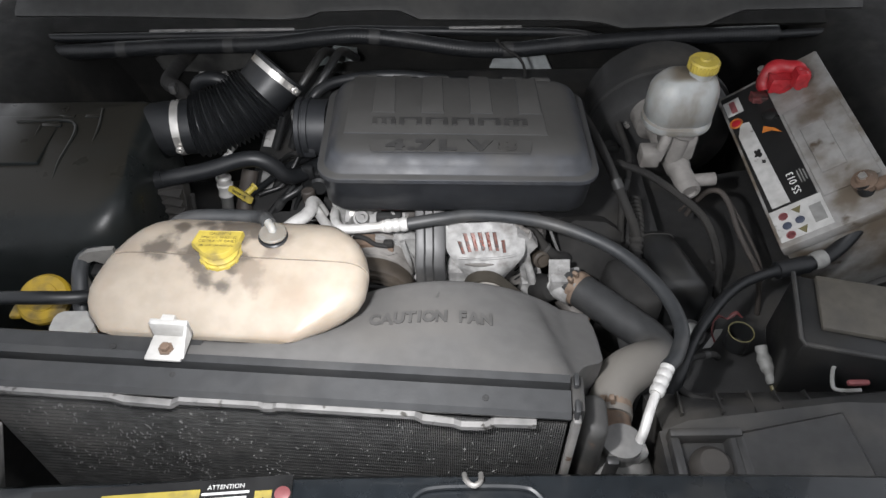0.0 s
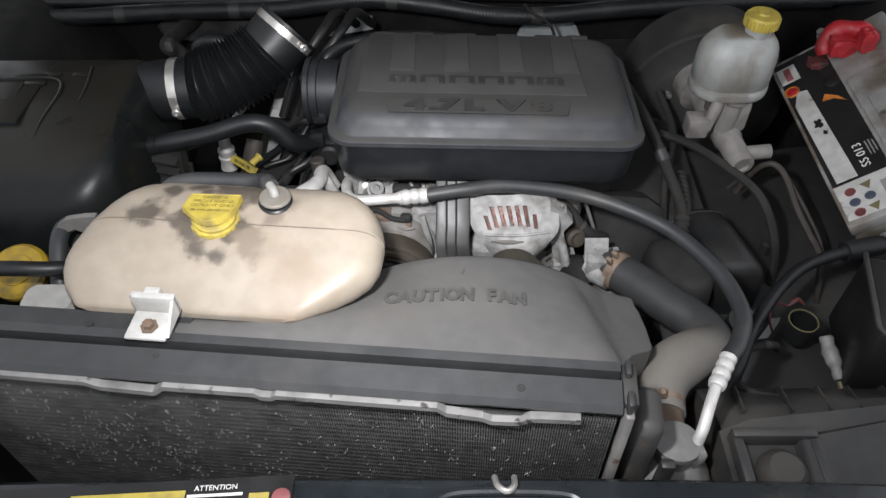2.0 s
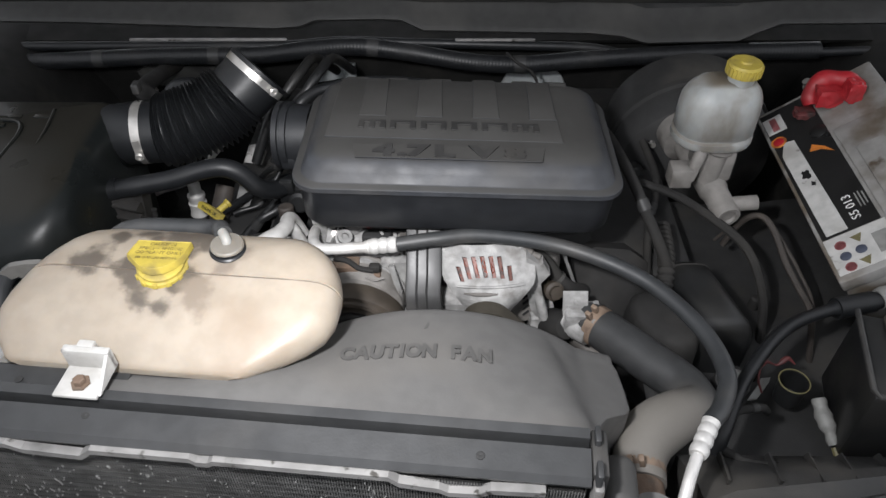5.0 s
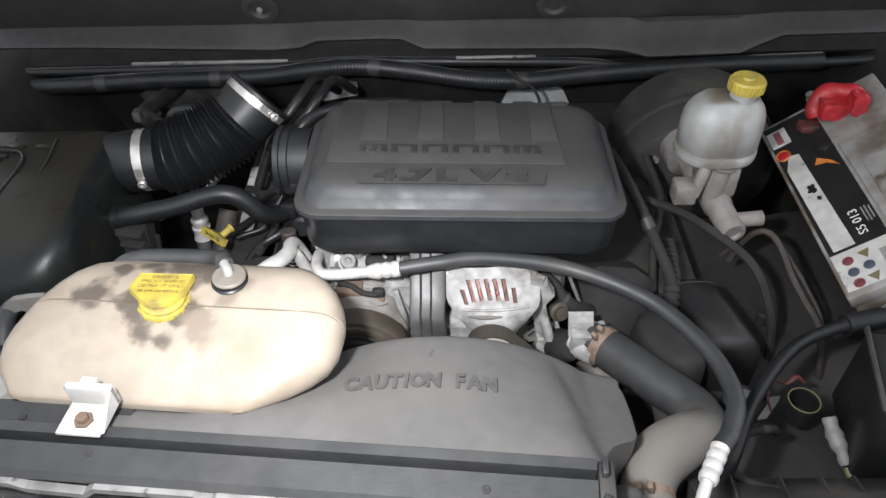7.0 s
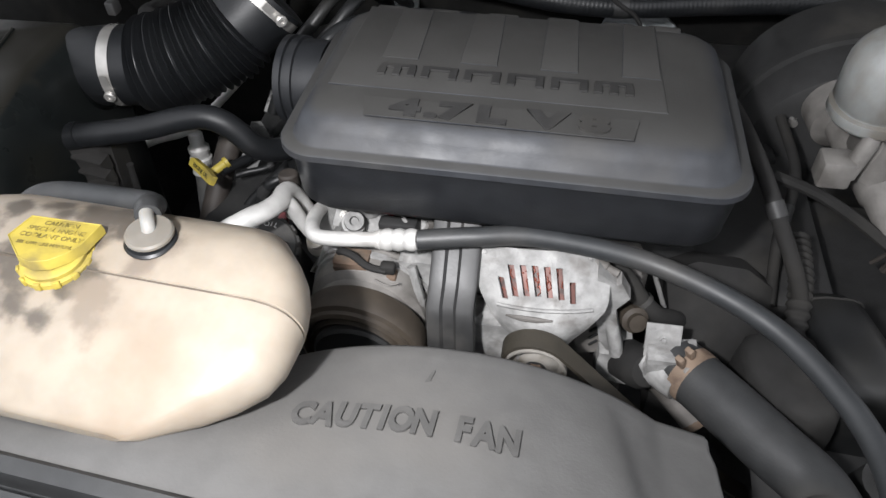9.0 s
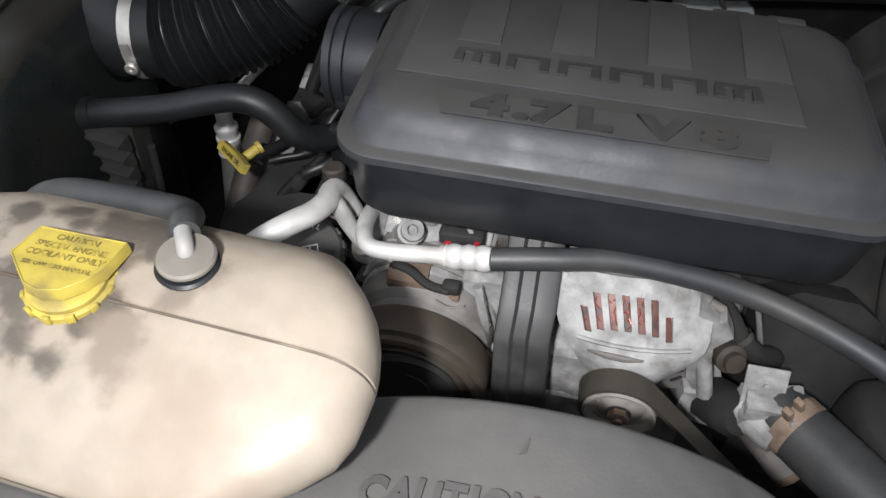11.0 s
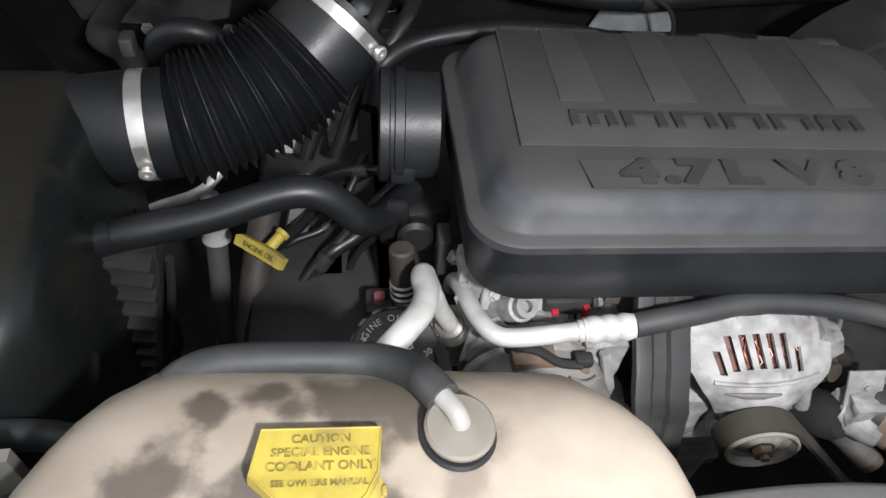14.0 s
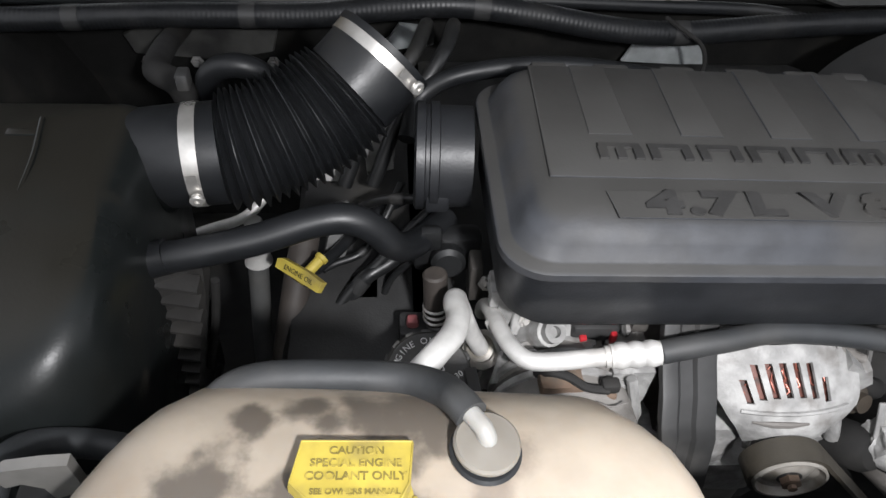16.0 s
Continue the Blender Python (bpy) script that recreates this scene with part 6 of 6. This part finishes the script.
    # negative terminal
    clamp = part("terminal_clamp", lathe([(0.016, 0), (0.018, 0.004), (0.018, 0.014), (0.012, 0.016), (0.009, 0.022), (0, 0.023)], BAT @ Vector((0.142, 0.05, 0.001)), BAT.to_3x3() @ Vector((0, 0, 1)), 24), RUST, t, "corroded terminal clamp")
    part("clamp_lug", box(0.15, 0.175, 0.03, 0.046, 0.002, 0.014, 0.003, BAT), RUST, clamp)
    part("clamp_bolt", lathe([(0.006, 0), (0.006, 0.006), (0, 0.007)], BAT @ Vector((0.142, 0.05, 0.022)), BAT.to_3x3() @ Vector((0, 0, 1)), 6), STEEL, clamp)
    c = thing("battery_cable", (0.5, 0.72, 1.0), "thick black battery earth cable", "cable")
    pts = [BAT @ Vector((0.138, 0.045, 0.014)), Vector((0.64, 0.808, 1.03)), Vector((0.618, 0.785, 0.99)), Vector((0.59, 0.768, 0.966)), Vector((0.555, 0.757, 0.958)), Vector((0.505, 0.746, 0.957)), Vector((0.431, 0.711, 0.958)), Vector((0.363, 0.64, 0.955)), Vector((0.323, 0.575, 0.945)), Vector((0.312, 0.55, 0.9))]
    part("cable", tube(pts, lambda s: 0.0115 if s < 0.42 else 0.008, 14), RUBBER, c)
    part("joint", tube([pts[4], pts[5]], 0.014, 14), RUBBER, c)
    part("tape", lathe([(0.013, -0.01), (0.0145, 0), (0.013, 0.01)], (pts[3] + pts[4]) / 2, (pts[4] - pts[3]), 18), PALE_PRINT, c)
    u = thing("battery_tray", (0.66, 0.93, 0.7), "black plastic battery tray", "battery tray")
    part("base", box(0.0, 0.178, -0.004, 0.36, -0.21, -0.192, 0.004, BAT), BLACK, u)
    part("leg", box(0.62, 0.76, 0.85, 1.05, 0.46, 0.82, 0.01), BLACK, u)


battery()


# ---- right-hand corner ----
def corner():
    t = thing("fuse_box", (0.6, 0.63, 0.95), "black plastic fuse box with a dusty flat lid", "fuse box")
    m = pose(0.48, 0.6, 0.955, 0, 0, -14)
    part("body", box(0.0, 0.3, -0.01, 0.12, -0.1, 0.03, 0.008, m), FUSE_BLACK, t)
    part("lid", box(0.028, 0.29, 0.022, 0.118, 0.028, 0.038, 0.004, m), DUSTY_LID, t, "dusty grey-brown lid")
    part("lid_rim", sweep([m @ Vector(p) for p in ((0.0, 0.12, 0.032), (0.0, 0.0, 0.032), (0.006, -0.008, 0.032), (0.29, -0.008, 0.032))], 0.0035, 8), BLACK, t)
    u = thing("headlamp_housing", (0.4, 0.44, 0.9), "dark plastic headlamp housing with raised ribs", "headlamp housing")
    part("body", loft([[Vector((x, y, z)) for x, y in ((0.262, 0.36), (0.262, 0.468), (0.3, 0.482), (0.5, 0.505), (0.62, 0.5), (0.62, 0.36))] for z in (0.8, 0.985)]), BLACK, u)
    part("top_panel", loft([[Vector((x + i * s, y + i * s2, z)) for (x, y), s, s2 in zip(((0.33, 0.39), (0.335, 0.46), (0.49, 0.488), (0.498, 0.39)), (0.006, 0.006, -0.006, -0.006), (0.006, -0.006, -0.006, 0.006))] for z, i in ((0.984, 0), (0.995, 0.4), (0.998, 1))]), BLACK, u)
    part("lamp_bracket", box(0.268, 0.355, 0.452, 0.464, 0.98, 1.004, 0.004), BLACK, u)
    part("lamp_bracket", box(0.268, 0.28, 0.4, 0.455, 0.98, 1.0, 0.004), BLACK, u)
    part("lamp_bracket", box(0.345, 0.357, 0.4, 0.455, 0.98, 1.0, 0.004), BLACK, u)
    part("bulb_cover", lathe([(0.026, 0), (0.024, 0.012), (0.016, 0.02), (0.0, 0.022)], (0.312, 0.42, 0.982), (0, 0, 1), 28), RUSTY_BLACK, u)
    # sloping rear face with its stiffening fins
    part("rear_slope", loft([[Vector((x, y, z)) for y, z in ((0.468 + 0.1 * (x - 0.262), 0.975), (0.5 + 0.1 * (x - 0.262), 0.966), (0.556, 0.925), (0.556, 0.8), (0.47, 0.8))] for x in (0.27, 0.4, 0.62)]), BLACK, u)
    for x in (0.3, 0.352, 0.395, 0.43, 0.47, 0.52):
        part("rib", loft([[Vector((x + dx + 0.25 * (y - 0.5), y, z)) for dx, y, z in ((-0.0015, 0.497, 0.962), (-0.0015, 0.498, 0.976), (-0.001, 0.55, 0.942), (-0.001, 0.556, 0.92))], [Vector((x + dx + 0.25 * (y - 0.5), y, z)) for dx, y, z in ((0.0015, 0.497, 0.962), (0.0015, 0.498, 0.976), (0.001, 0.55, 0.942), (0.001, 0.556, 0.92))]]), BLACK, u)
    v = thing("latch_dome", (0.225, 0.44, 0.92), "grey dusty round pipe socket at the panel", "pipe socket")
    part("dome", lathe([(0.044, -0.06), (0.044, -0.012), (0.041, -0.006), (0.034, 0.002), (0.027, 0.012), (0.021, 0.018), (0.0205, 0.034), (0.024, 0.036), (0.024, 0.043), (0.012, 0.0445), (0, 0.0445)], (0.212, 0.446, 0.955), (0, 0.1, 1), 36), DOME, v)
    part("socket_lip", lathe([(0.044, -0.004), (0.047, -0.003), (0.047, 0.003), (0.044, 0.004)], (0.212, 0.442, 0.932), (0, 0.1, 1), 36), DOME, v)
    w = thing("lamp_plug", (0.47, 0.63, 0.88), "white plastic plug on a cable", "electrical plug")
    part("shell", tube([(0.473, 0.655, 0.893), (0.475, 0.64, 0.885), (0.478, 0.62, 0.878), (0.48, 0.602, 0.871)], lambda s: 0.0062 + 0.0045 * (math.sin(min(1, s * 1.3) * 3) if s > 0.35 else 0.4 + 1.1 * s) + 0.0008 * math.sin(s * 23), 12), PALE_PRINT, w)
    part("tip", tube([(0.48, 0.6, 0.87), (0.482, 0.588, 0.865)], 0.004, 8), YELLOW_DULL, w)
    x = thing("brass_ring", (0.446, 0.672, 0.9), "small dirty cup with a thin tarnished brass rim", "cup")
    c = Vector((0.446, 0.672, 0.902))
    part("hoop", sweep([c + Vector((0.0185 * math.cos(a), 0.0185 * math.sin(a), 0.002)) for a in (2 * math.pi * k / 32 for k in range(33))], 0.0009, 8), YELLOW_DULL, x)
    part("bowl", lathe([(0.0, -0.03), (0.014, -0.03), (0.0175, 0.0), (0.0185, 0.0), (0.016, -0.034), (0.0, -0.036)], c, (0, 0, 1), 28), FUSE_BLACK, x)
    y = thing("plug_clip", (0.42, 0.685, 0.91), "small dull red wire clip", "wire clip")
    part("clip", tube([(0.402, 0.688, 0.908), (0.415, 0.694, 0.914), (0.428, 0.691, 0.912), (0.442, 0.698, 0.916), (0.452, 0.694, 0.91)], lambda q: 0.0024 + 0.0012 * math.sin(q * 11), 8), DIM_RED, y)
    part("clip_tail", tube([(0.408, 0.69, 0.91), (0.404, 0.676, 0.9), (0.41, 0.668, 0.885)], 0.0014, 8), DIM_RED, y)
    y = thing("wire_guide", (0.42, 0.685, 0.86), "pale bent plastic wire guide", "wire guide")
    part("blade", loft([[Vector((px + dx, py, pz + dz)) for dx, dz in ((-0.006, 0), (0.005, 0.003), (0.006, 0.005), (-0.006, 0.003))] for px, py, pz in ((0.408, 0.676, 0.855), (0.416, 0.684, 0.862), (0.426, 0.695, 0.864), (0.43, 0.702, 0.866))]), PALE_PRINT, y)
    z = thing("vacuum_pot", (0.37, 0.69, 0.9), "small white cap on a dark canister", "canister")
    part("cap", lathe([(0.012, 0), (0.012, 0.01), (0.008, 0.014), (0, 0.014)], (0.372, 0.675, 0.9), (0, -0.2, 1), 18), PALE_PRINT, z)
    part("can", lathe([(0.022, -0.08), (0.022, 0)], (0.372, 0.675, 0.9), (0, -0.2, 1), 18), DARK, z)
    # smooth black moulded duct standing beside the engine
    a = thing("moulded_duct", (0.36, 0.8, 0.8), "smooth black moulded duct standing beside the engine", "air duct")
    rings = []
    for px, py, w, top in ((0.349, 0.862, 0.016, 0.915), (0.35, 0.857, 0.023, 0.93), (0.352, 0.846, 0.028, 0.936), (0.357, 0.82, 0.031, 0.937), (0.364, 0.785, 0.035, 0.936), (0.371, 0.752, 0.039, 0.933), (0.374, 0.742, 0.039, 0.928), (0.375, 0.736, 0.037, 0.915), (0.375, 0.734, 0.036, 0.78)):
        rings.append([Vector((px + dx * w, py, top + dz)) for dx, dz in ((-1, -0.12), (-1, -0.02), (-0.92, -0.009), (-0.75, -0.003), (-0.4, 0), (0.4, 0), (0.75, -0.003), (0.92, -0.009), (1, -0.02), (1, -0.12))])
    part("shell", loft(rings), FUSE_BLACK, a, angle=60)
    part("seam", sweep([Vector((0.352 + dx * 0.0283, 0.846, 0.9362 + dz)) for dx, dz in ((-1, -0.05), (-1, -0.02), (-0.92, -0.009), (-0.75, -0.003), (-0.4, 0), (0.4, 0), (0.75, -0.003), (0.92, -0.009), (1, -0.02), (1, -0.05))], 0.0016, 6), MATTE, a)
    b = thing("engine_side_cover", (0.3, 0.82, 0.85), "dark curved plastic cover beside the engine", "cover")
    part("shell", loft([[Vector((x, y, z)) for y, z in ((0.9, 0.8), (0.9, 0.93 - d), (0.87, 0.945 - d), (0.82, 0.9 - d), (0.79, 0.83 - d), (0.79, 0.75))] for x, d in ((0.19, 0.02), (0.22, 0.0), (0.27, 0.005), (0.3, 0.03))]), MATTE, b)
    rings = [[Vector((0.302 + (dx - 0.302) * k, 0.762 + (dy - 0.762) * k, z)) for dx, dy in ((0.258, 0.795), (0.268, 0.812), (0.3, 0.822), (0.335, 0.815), (0.345, 0.79), (0.345, 0.735), (0.335, 0.715), (0.31, 0.71), (0.28, 0.725), (0.262, 0.76))] for z, k in ((0.78, 1.04), (0.89, 1.0), (0.906, 0.97), (0.915, 0.9), (0.92, 0.78), (0.922, 0.5))]
    part("shell_low", loft(rings), MATTE, b, angle=60)
    for k, (pts, r) in enumerate((([(0.235, 1.06, 1.03), (0.25, 1.0, 1.035), (0.27, 0.93, 1.02), (0.292, 0.88, 0.985), (0.315, 0.848, 0.94), (0.33, 0.83, 0.88)], 0.008), ([(0.122, 0.84, 0.985), (0.131, 0.83, 0.973), (0.148, 0.822, 0.959), (0.162, 0.815, 0.941), (0.18, 0.81, 0.926), (0.2, 0.822, 0.908), (0.215, 0.84, 0.88)], 0.0095), ([(0.315, 0.565, 0.93), (0.34, 0.545, 0.93), (0.38, 0.535, 0.935), (0.41, 0.54, 0.93)], 0.0055), ([(0.31, 0.56, 0.915), (0.335, 0.53, 0.915), (0.37, 0.52, 0.92), (0.4, 0.522, 0.92)], 0.0055), ([(0.32, 0.58, 0.95), (0.345, 0.6, 0.945), (0.38, 0.615, 0.93), (0.4, 0.63, 0.9)], 0.005))):
        w = thing("hose_run", pts[0], "black sleeved cable or thin hose in the bay", "cable", "loose black cables")
        part("sleeve", tube(pts, r, 10), MATTE, w)
        line = spline(pts, 8)
        part("clip", sweep(line[len(line) // 2:len(line) // 2 + 3], r * 1.18, 10, caps=False), BLACK, w)
    path = resample(spline([(0.33, 0.93, 0.93), (0.325, 0.88, 0.93), (0.318, 0.84, 0.925), (0.31, 0.8, 0.9)], 10), 0.0012)
    w = thing("flexible_conduit", (0.32, 0.87, 0.93), "ribbed black flexible conduit", "conduit")
    part("conduit", sweep(path, lambda s: 0.0112 + 0.0014 * math.cos(s * len(path) * 0.75), 14), MATTE, w)
    sp = thing("splash_panel", (0.45, 0.85, 0.8), "dusty black plastic splash panel low beside the engine", "panel")
    rows = [[Vector((x, y, 0.835 + 0.018 * noise.noise(Vector((x * 9, y * 9, 3))) + 0.1 * max(0, x - 0.5))) for x in [0.28 + 0.02 * k for k in range(18)]] for y in [0.6 + 0.025 * k for k in range(21)]]
    part("sheet", loft(rows, closed=False), DARK, sp)
    part("edge_lip", tube([(0.39, 0.7, 0.842), (0.41, 0.78, 0.846), (0.405, 0.86, 0.846), (0.38, 0.93, 0.842)], 0.0035, 8), MATTE, sp)
    for px, py in ((0.43, 0.73), (0.47, 0.86)):
        part("push_pin", lathe([(0.008, -0.01), (0.008, 0.012), (0.005, 0.015), (0, 0.015)], (px, py, 0.84), (0, 0, 1), 14), MATTE, sp)
    for pts, r in (([(0.32, 1.08, 0.98), (0.33, 1.0, 0.96), (0.31, 0.93, 0.93), (0.3, 0.86, 0.9)], 0.006),):
        w = thing("hose_run", pts[0], "black sleeved cable or thin hose in the bay", "cable", "loose black cables")
        part("sleeve", tube(pts, r, 10), MATTE, w)
        line = spline(pts, 8)
        part("clip", sweep(line[len(line) // 2:len(line) // 2 + 3], r * 1.18, 10, caps=False), BLACK, w)
    e = thing("steel_strip", (0.2, 0.83, 0.94), "pale strip of bare metal beside a hose", "metal strip")
    part("blade", sweep(spline([(0.168, 0.832, 0.975), (0.172, 0.83, 0.964), (0.181, 0.829, 0.939), (0.191, 0.83, 0.911)], 6), 0.0024, 8), STRIP, e)
    g = thing("wire_bracket", (0.53, 0.55, 0.95), "pale bent bracket with a red plug", "bracket")
    part("strap", tube([(0.538, 0.582, 0.952), (0.527, 0.575, 0.952), (0.519, 0.55, 0.948), (0.53, 0.545, 0.946), (0.555, 0.545, 0.946)], 0.0028, 8), PALE_PRINT, g)
    part("plug", box(0.545, 0.575, 0.556, 0.564, 0.936, 0.944, 0.003), RED_PRINT, g)


corner()


# ---- left-hand corner ----
def left_corner():
    t = thing("washer_filler", (-0.5, 0.6, 1.0), "dirty yellow washer filler cap on a milky neck", "washer filler")
    part("cap", lathe([(0.03, -0.006), (0.034, -0.004), (0.034, 0.004), (0.03, 0.008), (0.01, 0.009), (0.0, 0.007)], (-0.517, 0.632, 1.052), (0.05, -0.35, 0.94), 30), DULL_YELLOW, t, "dirty yellow snap cap")
    part("cap_lip", box(-0.56, -0.545, 0.61, 0.63, 1.038, 1.046, 0.003), DULL_YELLOW, t)
    part("cap_recess", lathe([(0.02, 0.0), (0.019, 0.0022), (0.016, 0.0026), (0.012, 0.0022), (0.0, 0.0022)], Vector((-0.517, 0.632, 1.052)) + Vector((0.05, -0.35, 0.94)) * 0.0075, (0.05, -0.35, 0.94), 26), DULL_YELLOW, t)
    part("neck", loft([[Vector((p.x, p.y, z)) for p in rr(-0.48 - d, -0.42 + d, 0.556, 0.592, 0.012)] for z, d in ((0.95, 0.01), (1.07, 0.0), (1.078, -0.003))]), NECK_WHITE, t)
    u = thing("washer_hose", (-0.55, 0.6, 1.07), "black hose across the filler neck", "hose")
    part("pipe", tube([(-0.7, 0.62, 1.04), (-0.6, 0.606, 1.082), (-0.54, 0.598, 1.098), (-0.49, 0.596, 1.1), (-0.455, 0.604, 1.09), (-0.43, 0.62, 1.075)], 0.0085, 10), RUBBER, u)
    v = thing("heater_elbow", (-0.48, 1.15, 1.0), "dull black rubber heater hose elbow", "hose")
    part("pipe", tube([(-0.468, 1.15, 0.96), (-0.472, 1.15, 1.0), (-0.48, 1.15, 1.018), (-0.495, 1.16, 1.02), (-0.51, 1.19, 1.01), (-0.53, 1.3, 0.97), (-0.54, 1.42, 0.93), (-0.54, 1.48, 0.92)], 0.014, 14), MATTE, v)
    w = thing("heater_hose", (-0.42, 1.15, 1.0), "black looped heater hose", "hose")
    part("pipe", tube([(-0.445, 1.16, 0.98), (-0.445, 1.15, 1.02), (-0.425, 1.145, 1.04), (-0.4, 1.145, 1.04), (-0.38, 1.15, 1.02), (-0.375, 1.16, 0.98)], 0.013, 14), RUBBER, w)
    x = thing("firewall_bracket", (-0.55, 1.4, 0.93), "bare patched sheet metal bracket on the firewall", "bracket")
    part("plate", extrude([(-0.62, 0.88), (-0.5, 0.87), (-0.42, 0.885), (-0.41, 0.92), (-0.6, 0.925), (-0.63, 0.91)], 0.006, plane_at((0, 1.43, 0), (1, 0, 0), (0, 0, 1)), 0.02), SHEET, x)
    for a in (-0.6, -0.53, -0.48, -0.42):
        bolt(x, (a, 1.412, 0.875), (0, -1, 0), 0.006, STRIP)


left_corner()


# ---- nose of the car ----
def front_panel():
    t = thing("grille_panel", (0, 0.3, 1.0), "glossy dark front panel with a printed sticker", "front panel")
    prof = [(0.395, 0.85), (0.395, 1.03), (0.388, 1.04), (0.36, 1.046), (0.26, 1.05), (0.2, 1.03), (0.18, 0.85)]
    part("panel", loft([[Vector((x, y - 0.02 * (abs(x) / 0.8) ** 2, z)) for y, z in prof] for x in [-0.8 + 0.1 * k for k in range(17)]]), PAINT, t)
    part("catch", tube([(0.022, 0.39, 1.043), (0.024, 0.378, 1.052), (0.032, 0.372, 1.054), (0.039, 0.378, 1.052), (0.04, 0.39, 1.043)], 0.003, 8), STEEL, t)
    part("bead", tube([(-0.045, 0.345, 1.0475), (-0.03, 0.366, 1.047), (-0.012, 0.3735, 1.0465), (0.03, 0.375, 1.0465), (0.08, 0.3735, 1.0465), (0.098, 0.366, 1.047), (0.112, 0.345, 1.0475)], 0.004, 8), PAINT, t)
    s = thing("sticker", (-0.24, 0.36, 1.047), "printed warning sticker on the front panel", "sticker")
    m = plane_at((-0.245, 0.355, 1.0478), (1, 0.06, 0), (0, 1, -0.04))
    part("sheet", box(-0.19, 0.085, -0.04, 0.03, 0, 0.0006, 0, m), LABEL_BLACK, s)
    part("yellow_field", box(-0.115, -0.012, 0.009, 0.02, 0.0007, 0.001, 0, m), YELLOW, s)
    for k, (w, y) in enumerate(((0.03, 0.0205), (0.05, 0.014), (0.045, 0.008), (0.05, 0.002))):
        if k:
            part("print_bar", box(0.015 - w / 2, 0.015 + w / 2, y - 0.0014, y + 0.0014, 0.0007, 0.001, 0, m), PRINT, s)
    writing("heading", "ATTENTION", 0.007, m @ Matrix.Translation((0.015, 0.021, 0.0008)), PRINT, s, 0.0002)
    part("warning_square", box(0.046, 0.064, -0.012, 0.014, 0.0007, 0.001, 0, m), YELLOW, s)
    part("warning_triangle", extrude([(0.048, -0.008), (0.062, -0.008), (0.055, 0.007)], 0.0003, m @ Matrix.Translation((0, 0, 0.0011))), INK, s)
    part("sign_disc", lathe([(0.0085, 0), (0.008, 0.0003), (0, 0.0003)], m @ Vector((0.075, 0.009, 0.0007)), (0, 0, 1), 24), RED_PRINT, s)


front_panel()
